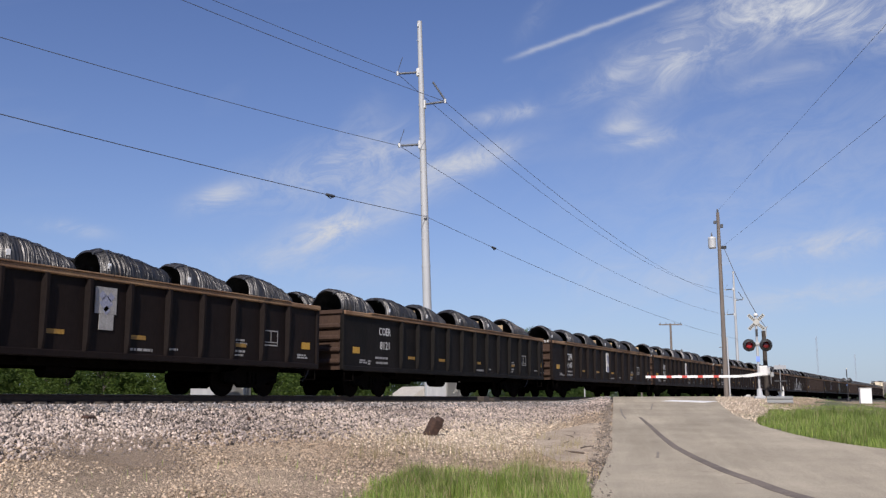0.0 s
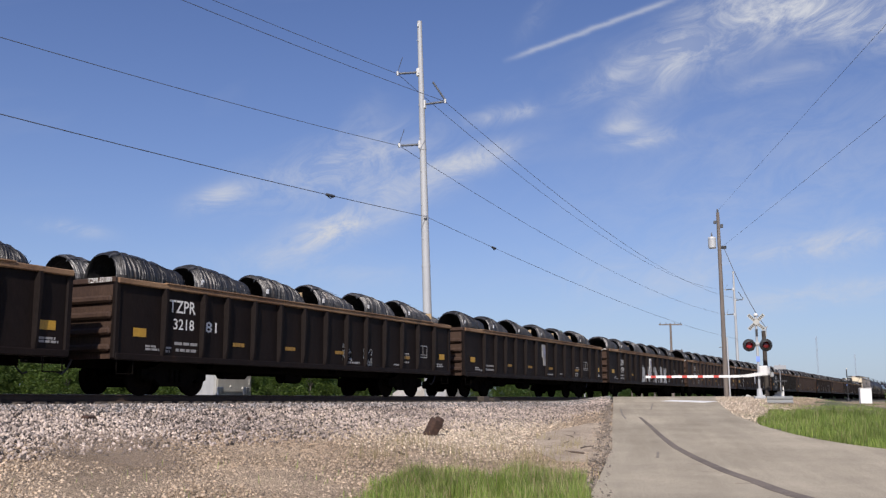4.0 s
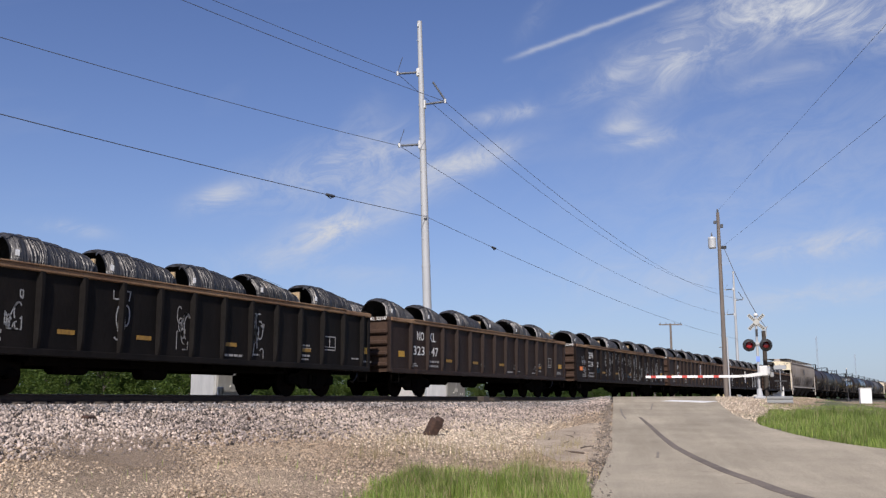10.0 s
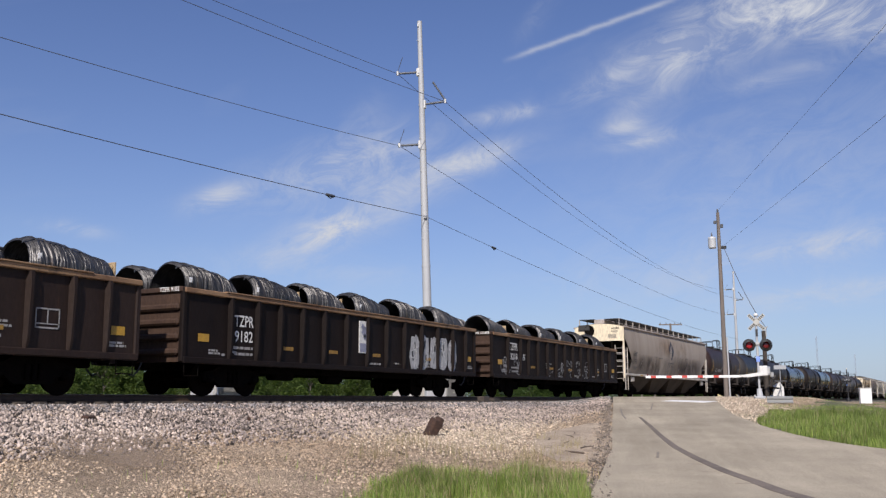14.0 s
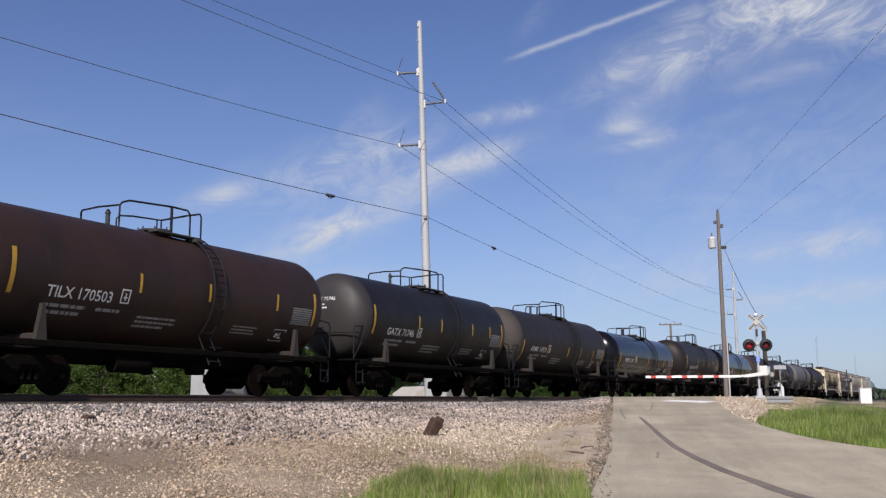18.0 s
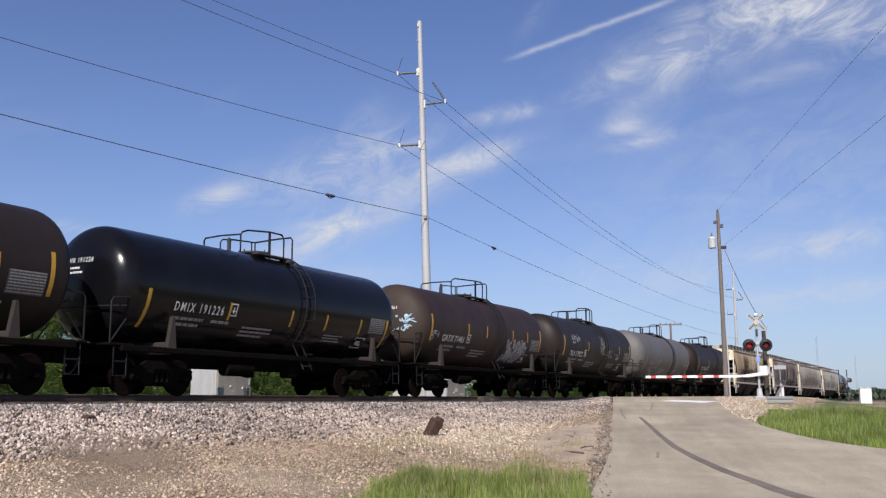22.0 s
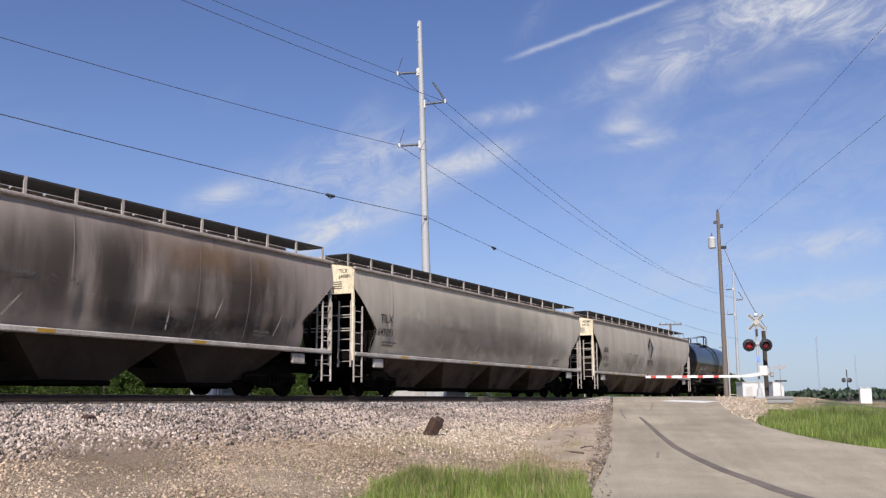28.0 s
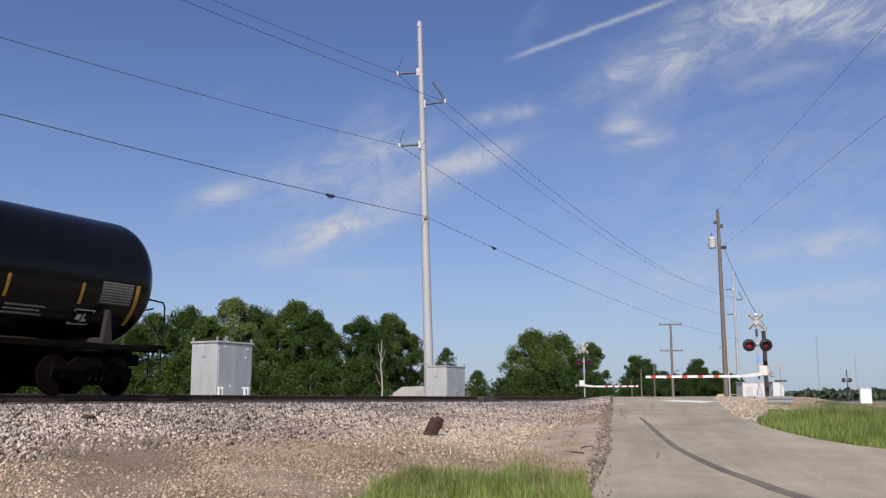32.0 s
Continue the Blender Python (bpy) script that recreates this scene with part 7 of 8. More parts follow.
def build_track():
    tr = thing("railway_track", "single railway track with rusty rails on dark wooden ties", "railway track", kind="structure")
    prof = [(-0.07, -0.17), (0.07, -0.17), (0.07, -0.158), (0.012, -0.135), (0.012, -0.045), (0.036, -0.032), (0.036, -0.006), (0.028, 0.0), (-0.028, 0.0), (-0.036, -0.006), (-0.036, -0.032), (-0.012, -0.045), (-0.012, -0.135), (-0.07, -0.158)]
    n = len(prof)
    for y in (-0.755, 0.755):
        g = Geo()
        v = [(x, TRACK_Y + y + a, z) for x in (-400, 900) for a, z in prof]
        g.add(v, [(i, (i + 1) % n, (i + 1) % n + n, i + n) for i in range(n)])
        r = part("rail", g, M["rail"], tr, "rust-brown steel rail")
        part("rail_head", Geo().box((250, TRACK_Y + y, 0.001), (1300, 0.05, 0.004), 0.0), M["rail_head"], r, "polished running surface")
    tie = Geo().box((0, 0, 0), (0.23, 2.6, 0.18), 0.015).mesh("tie", M["tie"])
    rnd = random.Random(3)
    for i in range(170):
        x = 6 + i * 0.535
        if 53 < x < 84:
            continue
        part("tie", tie, None, tr, "", pose(x + rnd.uniform(-0.03, 0.03), TRACK_Y + rnd.uniform(-0.05, 0.05), -0.255, 0, 0, rnd.uniform(-1, 1)))
    # loose things by the track
    g = Geo().box((0, 0, -0.03), (0.28, 0.25, 0.50), 0.035).box((0.05, -0.02, 0.23), (0.16, 0.20, 0.12), 0.03).box((0.17, 0.03, 0.10), (0.10, 0.17, 0.14), 0.03)
    tagged(part("timber_block", g, M["wood_block"], None, "", pose(20.75, 11.3, height(20.75, 11.3) + 0.21, 0, 0, -61) @ pose(0, 0, 0, 0, 26, 0) @ pose(0, 0, 0, 0, 0, 35)), "short dark broken tie stub standing in the gravel", "timber block")
    for x, y, s, r in ((13.6, 15.15, 0.34, 20), (17.94, 14.7, 0.16, 50)):
        g = Geo().box((0, 0, 0.03), (s, s * 0.45, 0.09), 0.025)
        tagged(part("timber_scrap", g, M["wood_block"], None, "", pose(x, y, height(x, y) + 0.03, 6, 0, r)), "dark scrap of old tie wood on the ballast", "timber scrap")
    g = Geo().box((0, 0, 0.09), (0.5, 0.3, 0.22), 0.03).box((1.0, 0.0, 0.07), (0.55, 0.26, 0.16), 0.02)
    tagged(part("track_box", g, M["tie"], None, "", pose(34.4, 16.5, -0.20)), "dark trackside connection box beside the rail", "track box")


# ---- plants ----
def leaf_cloud(g_v, g_f, rnd, centres, count, size, flat=0.6):
    """Small leaf clumps: bent diamonds scattered through several lobes, thicker towards each lobe's rim."""
    rs = np.random.RandomState(rnd.randrange(1 << 30))
    cs = np.array(centres)[rs.randint(0, len(centres), count)]

    def unit(a):
        return a / np.maximum(np.linalg.norm(a, axis=1, keepdims=True), 1e-6)
    d = unit(rs.normal(0, 1, (count, 3))) * (cs[:, 3] * (0.25 + 0.95 * rs.rand(count) ** 0.7))[:, None]
    d[:, 2] *= flat
    p = cs[:, :3] + d
    sz = (size * (0.4 + 1.1 * rs.rand(count) ** 1.6))[:, None]
    a = unit(rs.normal(0, 1, (count, 3)) * (1, 1, 0.6)) * sz
    b = unit(np.cross(a, rs.normal(0, 1, (count, 3)))) * sz * 0.6
    k = unit(np.cross(a, b)) * sz * 0.25
    n = len(g_v)
    g_v += np.stack([p - a, p + b + k, p + a, p - b + k], 1).reshape(-1, 3).tolist()
    g_f += [t for i in range(n, n + 4 * count, 4) for t in ((i, i + 1, i + 2), (i, i + 2, i + 3))]


TREES = {}


def tree_kind(key, height_, spread, leaves, leaf, seed, trunk=0.28, leafsize=0.20, low=0.2):
    rnd = random.Random(seed)
    ob = thing("tree", "", "tree")
    g = Geo()
    lean = rnd.uniform(-0.3, 0.3)
    top = Vector((lean, rnd.uniform(-0.3, 0.3), height_ * 0.8))
    g.tube([(0, 0, -0.3), (lean * 0.2, 0, height_ * 0.2), (lean * 0.6, 0.1, height_ * 0.5), top], [trunk, trunk * 0.8, trunk * 0.5, trunk * 0.15], 9)
    centres = []
    for i in range(120):
        t = low + (1 - low) * rnd.random() ** 0.85
        z = height_ * t
        a = rnd.uniform(0, 6.283)
        prof = math.sin(math.pi * min(1, (t - low * 0.4) / (1.02 - low * 0.4))) ** 0.6
        r = spread * prof * rnd.uniform(0.35, 0.85)
        c = (r * math.cos(a), r * math.sin(a), z)
        rad = spread * rnd.uniform(0.09, 0.23)
        centres.append((*c, rad))
        if i < 14:
            s0 = Vector((lean * t * 0.7, 0, max(0.6, z * 0.62)))
            mid = s0.lerp(Vector(c), 0.55) + Vector((0, 0, 0.25))
            g.tube([s0, mid, c], [trunk * 0.35, trunk * 0.2, trunk * 0.05], 5)
    part("trunk", g, M["bark"], ob, "grey-brown trunk and limbs")
    v, f = [], []
    leaf_cloud(v, f, rnd, centres, leaves, leafsize, 1.0)
    me = bpy.data.meshes.new("crown")
    me.from_pydata(v, [], f)
    me.materials.append(M[leaf])
    part("crown", me, None, ob, "leafy crown")
    TREES[key] = (ob, height_)
    return ob


def plant(key, x, y, z, h, yaw, label, group):
    src, h0 = TREES[key]
    s = h / h0
    ob = copy_thing(src, Matrix.Identity(4))
    ob.matrix_basis = pose(x, y, z, 0, 0, yaw) @ Matrix.Diagonal((s, s, s, 1))
    tagged(ob, label, "tree", group)
    return ob


def ray_place(px, dist):
    """A place at that distance, px steps of the lens's tangent right of its axis."""
    a = radians(27.984) - math.atan(px)
    return dist * math.cos(a), dist * math.sin(a)


def build_trees():
    tree_kind("mid", 9.0, 3.0, 42000, "leaf", 11, 0.2, 0.085)
    tree_kind("pale", 9.0, 2.8, 36000, "leaf_pale", 12, 0.2, 0.08)
    tree_kind("dark", 9.0, 3.2, 42000, "leaf_dark", 13, 0.2, 0.085)
    tree_kind("broad", 8.0, 4.2, 32000, "leaf_broad", 14, 0.3, 0.095, 0.24)
    tree_kind("thin", 8.0, 2.0, 5200, "leaf_dark", 15, 0.18, 0.10, 0.4)
    tree_kind("spire", 8.0, 3.0, 20000, "leaf_dark", 19, 0.2, 0.12, 0.04)
    tree_kind("hedge", 4.0, 3.0, 14000, "leaf_dark", 20, 0.12, 0.11, 0.04)
    tree_kind("bush", 3.0, 2.2, 12000, "leaf_bright", 16, 0.08, 0.07, 0.05)
    rnd = random.Random(8)
    back = "trees behind the railway"
    full = "leafy green deciduous tree behind the railway"
    rows = [("mid", -860, 560, 62), ("dark", -780, 565, 70), ("mid", -700, 550, 66), ("dark", -620, 556, 74), ("mid", -560, 566, 68),
            ("mid", -512, 560, 78), ("dark", -455, 549, 80), ("mid", -420, 566, 74), ("pale", -372, 531, 78), ("dark", -330, 548, 84), ("pale", -350, 575, 72), ("mid", -258, 540, 80), ("dark", -232, 556, 76),
            ("mid", -296, 566, 82), ("mid", -204, 588, 84), ("dark", -148, 566, 88), ("mid", -96, 562, 135), ("dark", -124, 582, 130), ("mid", -58, 596, 140), ("thin", 6, 618, 100),
            ("mid", 60, 658, 105), ("broad", 158, 594, 96), ("broad", 200, 600, 98), ("mid", 258, 612, 102), ("dark", 236, 630, 96), ("bush", 112, 672, 88), ("hedge", 152, 664, 86), ("hedge", 205, 655, 86), ("hedge", 262, 668, 88),
            ("spire", 338, 634, 150), ("spire", 356, 640, 152), ("dark", 366, 655, 155), ("spire", 398, 668, 150), ("mid", 420, 672, 160), ("spire", 446, 640, 165), ("spire", 436, 658, 160), ("dark", 466, 668, 165), ("spire", 492, 664, 160), ("dark", 520, 672, 170), ("spire", 386, 660, 152), ("dark", 408, 664, 155), ("spire", 428, 662, 150), ("dark", 456, 655, 158), ("spire", 478, 660, 154), ("dark", 505, 664, 158), ("hedge", 382, 680, 140), ("hedge", 330, 676, 142)]
    for k, px, top, dist in rows:
        x, y = ray_place(px / 1691.8, dist)
        z0 = -0.8
        eff = dist * math.cos(math.atan(px / 1691.8))
        h = ((709 - top) / 1691.8 * eff / 0.975 - 0.17 - z0) * 0.97
        lab = {"pale": "tall pale-leaved tree behind the railway", "broad": "broad rounded green tree behind the crossing", "thin": "sparse half-bare tree behind the cabinet", "spire": "narrow dark tree beyond the crossing", "hedge": "dense dark green shrub beyond the crossing", "bush": "bright green bush at the wood's edge", "dark": "dark green leafy tree behind the railway"}.get(k, full)
        plant(k, x, y, z0 - 0.05, max(h, 2.0), rnd.uniform(0, 360), lab, back)
    for i in range(30):
        px = -900 + 62 * i + rnd.uniform(-20, 20)
        if -120 < px < 112 or px > 290:
            continue
        x, y = ray_place(px / 1691.8, rnd.uniform(55, 66) if px < 100 else rnd.uniform(84, 95))
        plant("bush", x, y, -0.85, rnd.uniform(2.0, 3.6), rnd.uniform(0, 360), "bright green bush at the wood's edge", "bushes behind the railway")
    for i in range(17):
        px = 322 + 13 * i + rnd.uniform(-4, 4)
        x, y = ray_place(px / 1691.8, rnd.uniform(136, 150))
        plant("hedge", x, y, -0.9, rnd.uniform(2.4, 3.9), rnd.uniform(0, 360), "dense dark green shrub beyond the crossing", "shrubs beyond the crossing")
    for k in TREES:
        src = TREES[k][0]
        for o in (*src.children_recursive, src):
            bpy.data.objects.remove(o)
    # a dead sapling in front of the wood
    x, y = ray_place(-108 / 1691.8, 46)
    dt = thing("dead_tree", "bare bleached dead sapling behind the track", "tree", m=pose(x, y, -0.85))
    g = Geo().tube([(0, 0, -0.2), (0.05, 0, 1.4), (-0.06, 0.03, 2.4), (-0.02, 0, 3.6)], [0.05, 0.042, 0.03, 0.012], 7)
    for z, dx, dz in ((1.3, -0.4, 0.7), (1.5, 0.3, 0.6), (2.0, -0.35, 0.5), (2.5, 0.45, 0.6), (2.6, -0.2, 0.8), (3.0, 0.3, 0.35)):
        g.tube([(0, 0, z), (dx * 0.6, 0.1, z + dz * 0.5), (dx, 0.1, z + dz)], [0.02, 0.014, 0.006], 5)
    part("trunk", g, M["dead_wood"], dt)
    # far woods along the horizon
    v, f = [], []
    rnd = random.Random(77)
    for k in range(420):
        px = 520 + (1000 - 520) * k / 420 + rnd.uniform(-2, 2)
        dist = rnd.uniform(420, 620)
        x, y = ray_place(px / 1691.8, dist)
        hh = rnd.uniform(2.5, 5.5)
        leaf_cloud(v, f, rnd, [(x, y, -0.6 + hh * 0.45, hh * 0.6), (x + 3, y + 2, hh * 0.3, hh * 0.5)], 60, 1.5, 0.8)
    for k in range(260):
        px = -900 + 1400 * k / 260 + rnd.uniform(-3, 3)
        dist = rnd.uniform(170, 260)
        x, y = ray_place(px / 1691.8, dist)
        hh = rnd.uniform(2.5, 6.0)
        leaf_cloud(v, f, rnd, [(x, y, -0.6 + hh * 0.45, hh * 0.6)], 40, 0.6, 0.8)
    me = bpy.data.meshes.new("far_woods")
    me.from_pydata(v, [], f)
    me.materials.append(M["far_leaf"])
    tagged(new("far_woods", me), "low line of woods along the horizon, haze put into their colour", "woods", kind="stuff")


def grass_patch(name, label, count, place, tall, material, seed, wide=0.006):
    rnd = random.Random(seed)
    v, f = [], []
    n = 0
    while n < count:
        p = place(rnd)
        if p is None:
            continue
        x, y, k = p
        z = height(x, y)
        h = rnd.uniform(*tall) * k
        a = rnd.uniform(0, 6.283)
        bend = rnd.uniform(0.1, 0.55) * h
        dx, dy = math.cos(a), math.sin(a)
        w = wide * rnd.uniform(0.7, 1.6)
        b = len(v)
        qx, qy = -dy * w, dx * w
        mx, my, mz = x + dx * bend * 0.3, y + dy * bend * 0.3, z + h * 0.6
        v += [(x - qx, y - qy, z - 0.02), (x + qx, y + qy, z - 0.02), (mx + qx * 0.8, my + qy * 0.8, mz), (mx - qx * 0.8, my - qy * 0.8, mz), (x + dx * bend, y + dy * bend, z + h)]
        f += [(b, b + 1, b + 2, b + 3), (b + 3, b + 2, b + 4)]
        n += 1
    me = bpy.data.meshes.new(name)
    me.from_pydata(v, [], f)
    me.materials.append(material)
    return tagged(new(name, me), label, "grass", kind="stuff")


def build_grass():
    def near(rnd):
        x = rnd.uniform(7.5, 22.5)
        y = rnd.uniform(2.0, 10.5)
        l = -x * math.sin(ROAD_A) + y * math.cos(ROAD_A)
        # the tuft's outline: a ragged strip along the road's left verge
        n1 = noise.noise(Vector((x * 0.7, y * 0.7, 3)))
        n2 = noise.noise(Vector((x * 2.2, y * 2.2, 13)))
        if l < 0.36 + 0.25 * n2 + 0.10 * max(0, x - 13):
            return None
        end = 15.2 + 1.5 * n2 + 0.8 * n1 - 0.35 * (l - 1.0)
        if x > end:
            return None
        # thins out towards the gravel and the far end
        k = smooth(0.0, 1.4, end - x) * smooth(9.6, 12.2, x + 0.7 * n1)
        far = 3.3 + 0.6 * n1
        k *= smooth(far + 0.4, far - 0.9, l)
        if rnd.random() > 0.001 + 0.999 * k or n2 < -0.24 + 0.2 * rnd.random():
            return None
        n3 = noise.noise(Vector((x * 4.5, y * 4.5, 6)))
        return x, y, max(0.25, 0.75 + 0.45 * n1 + 0.35 * n2 + 0.45 * n3) * (0.5 + 0.5 * k)

    def sparse(rnd):
        x = rnd.uniform(6, 24)
        y = rnd.uniform(5.0, 11.0)
        if on_road(x, y) or x < 14 or noise.noise(Vector((x * 0.8, y * 0.8, 21))) < 0.12:
            return None
        return x, y, 0.8

    def rightside(rnd):
        x = 22 + 36 * rnd.random() ** 1.4
        y = rnd.uniform(-14, 8)
        if rnd.random() < 0.9 * smooth(38, 44, x):
            return None
        g = right_gap(x, y)
        if g < 0.12 + 0.25 * noise.noise(Vector((x * 0.8, y * 0.8, 0))):
            return None
        if x < 40 and noise.noise(Vector((x * 1.1, y * 1.1, 28))) < -0.30 - 0.2 * rnd.random():
            return None
        if y > 0.170 * x + 0.5 * noise.noise(Vector((x * 0.3, y * 0.3, 2))):
            return None
        return x, y, (0.85 + 0.6 * noise.noise(Vector((x * 0.4, y * 0.4, 8))) + 0.55 * noise.noise(Vector((x * 1.3, y * 1.3, 18)))) * (0.5 + 0.5 * min(g / 1.5, 1)) * (1 - 0.85 * smooth(32, 39, x))

    def behind(rnd):
        x = rnd.uniform(-25, 8)
        y = rnd.uniform(-20, 6)
        if x > 3.5 and y < 3 or math.hypot(x, y) < 1.2:
            return None
        return x, y, 0.7
    grass_patch("verge_grass", "fresh green grass tuft on the road's verge", 30000, near, (0.12, 0.42), M["grass"], 31, 0.0036)
    grass_patch("dry_verge_grass", "dry straw stalks in the verge grass", 3800, near, (0.16, 0.62), M["straw"], 36, 0.0026)
    grass_patch("dry_grass", "sparse dry stalks in the gravel", 1000, sparse, (0.10, 0.42), M["straw"], 32, 0.0035)
    grass_patch("roadside_grass", "tall green grass on the rise beside the road", 150000, rightside, (0.14, 0.46), M["grass"], 33, 0.0048)
    grass_patch("dry_roadside_grass", "dry straw stalks among the roadside grass", 9000, rightside, (0.20, 0.62), M["straw"], 34, 0.0035)
    grass_patch("field_grass", "short green grass behind the tripod", 6000, behind, (0.15, 0.35), M["grass"], 35, 0.008)
    # a bush at the right rim of the view
    rnd = random.Random(5)
    x, y = ray_place(800 / 1691.8, 44)
    ob = thing("bush", "dark green shrub at the grass verge", "bush", m=pose(x, y, height(x, y)))
    g = Geo()
    cs = []
    for i in range(9):
        a = rnd.uniform(0, 6.28)
        c = (0.55 * math.cos(a), 0.55 * math.sin(a), rnd.uniform(0.3, 1.05))
        cs.append((*c, 0.4))
        g.tube([(0, 0, -0.1), (c[0] * 0.5, c[1] * 0.5, c[2] * 0.6), c], [0.03, 0.02, 0.008], 5)
    part("stems", g, M["bark"], ob)
    v, f = [], []
    leaf_cloud(v, f, rnd, cs, 2200, 0.07, 0.9)
    me = bpy.data.meshes.new("foliage")
    me.from_pydata(v, [], f)
    me.materials.append(M["leaf"])
    part("foliage", me, None, ob)


# ---- poles and wires ----
STEEL = (49.16, 27.0)
FAR_STEEL = (161.5, 31.3)
ATTACH = {}


def steel_pole(x, y, h, lean, key, z0=-0.85, r0=0.30, r1=0.14):
    po = thing("transmission_pole", "tall tapered galvanised steel transmission pole", "utility pole", "transmission poles", pose(x, y, z0))
    H = h - z0

    def axis(z):
        t = (z - z0) / H
        return Vector((lean[0] * t, lean[1] * t, z - z0))
    g = Geo()
    n = 10
    g.tube([axis(z0 + H * i / n) for i in range(n + 1)], [r0 + (r1 - r0) * i / n for i in range(n + 1)], 14)
    shaft = part("shaft", g, M["galv"], po)
    for z in (z0 + H * 0.36, z0 + H * 0.66):
        c = axis(z)
        g = Geo()
        r = r0 + (r1 - r0) * (z - z0) / H
        g.tube([c - Vector((0, 0, 0.08)), c + Vector((0, 0, 0.08))], r + 0.018, 14)
        part("slip_joint", g, M["galv"], po)
    # step bolts and top cap
    g = Geo()
    for i in range(16):
        z = z0 + H * 0.30 + i * H * 0.043
        c = axis(z)
        s = -1 if i % 2 else 1
        g.tube([c, c + Vector((s * 0.28, -0.06 * s, 0))], 0.022, 5)
    part("step_bolts", g, M["sign_white"], po)
    g = Geo()
    c = axis(h)
    g.box((c.x + 0.12, c.y, c.z - 0.12), (0.16, 0.12, 0.26), 0.02).box((c.x - 0.14, c.y, c.z - 0.3), (0.14, 0.1, 0.2), 0.02)
    part("top_bracket", g, M["sign_white"], po)
    ends = []
    # line posts: ribbed insulators standing out from the shaft
    out = Vector((math.sin(radians(28)), -math.cos(radians(28)), 0))
    for z, side, rise in ((h * 0.858, -1, -0.10), (h * 0.768, 1, 0.20), (h * 0.660, -1, -0.08)):
        c = axis(z)
        tip = c + out * side * 1.42 + Vector((0, 0, rise))
        g = Geo()
        d = (tip - c)
        m = 15
        pts, rs = [], []
        for i in range(m * 2 + 1):
            t = 0.14 + 0.80 * i / (m * 2)
            pts.append(c + d * t)
            rs.append(0.11 if i % 2 else 0.03)
        g.tube(pts, rs, 8)
        ins = part("line_post_insulator", g, M["insulator"], po)
        part("bracket", Geo().box(tuple(c + d * 0.10), (0.22, 0.22, 0.50), 0.03), M["sign_white"], ins)
        part("clamp", Geo().tube([tip - Vector((0, 0, 0.10)), tip + Vector((0, 0, 0.14))], 0.07, 8), M["sign_white"], ins)
        ends.append(tip + Vector((x, y, z0)))
        # slack jumper stay above the post
        if side > 0:
            g = Geo()
            a0, b0 = tip + Vector((0, 0, 0.1)), tip - out * 0.75 + Vector((0, 0, 1.25))
            g.tube([a0.lerp(b0, i / 22) for i in range(23)], [0.085 if i % 2 else 0.03 for i in range(23)], 7)
            part("strain_insulator", g, M["insulator"], po, "dark ribbed insulator string")
            continue
        g = Geo().tube([tip + Vector((0, 0, 0.1)), tip - out * side * 0.45 + Vector((-0.3, 0, 0.95))], 0.018, 6)
        part("stay_rod", g, M["insulator"], po)
    c = axis(h * 0.464)
    ends.append(c + Vector((x, y, z0)) + Vector((-0.25, -0.2, 0)))
    g = Geo().box((c.x - 0.2, c.y - 0.15, c.z), (0.2, 0.16, 0.25), 0.02)
    part("cable_clamp", g, M["galv"], po)
    ATTACH[key] = ends
    return po


def wire(a, b, sag, r, label, extra=None):
    """A hanging line from a to b."""
    g = Geo()
    n = 40
    pts = []
    for i in range(n + 1):
        t = i / n
        p = Vector(a).lerp(Vector(b), t)
        p.z -= 4 * sag * t * (1 - t)
        pts.append(p)
    g.tube(pts, r, 5)
    ob = tagged(part("overhead_wire", g, M["cable"]), label, "overhead wire", "overhead wires")
    for t in extra or ():
        i = int(t * n)
        p = pts[i].lerp(pts[min(i + 1, n)], t * n - i)
        q = pts[min(i + 1, n)]
        d = (q - pts[i]).normalized()
        gg = Geo()
        gg.tube([p - d * 0.42, p - d * 0.3, p + d * 0.3, p + d * 0.42], [0.03, 0.075, 0.075, 0.03], 8)
        gg.tube([p - d * 0.3 - Vector((0, 0, 0.03)), p - Vector((0, 0, 0.15)), p + d * 0.3 - Vector((0, 0, 0.03))], 0.03, 5)
        part("splice", gg, M["cable"], ob, "dark splice clamp")
    return ob


def wood_pole(x, y, top, r0, label, z0, lean=(0, 0)):
    po = thing("utility_pole", label, "utility pole", "wooden utility poles", pose(x, y, z0))
    g = Geo()
    H = top - z0
    g.tube([(lean[0] * t, lean[1] * t, H * t) for t in (0, 0.25, 0.5, 0.75, 1.0)], [r0, r0 * 0.93, r0 * 0.85, r0 * 0.76, r0 * 0.66], 12)
    part("shaft", g, M["wood_pole"], po)
    return po, H


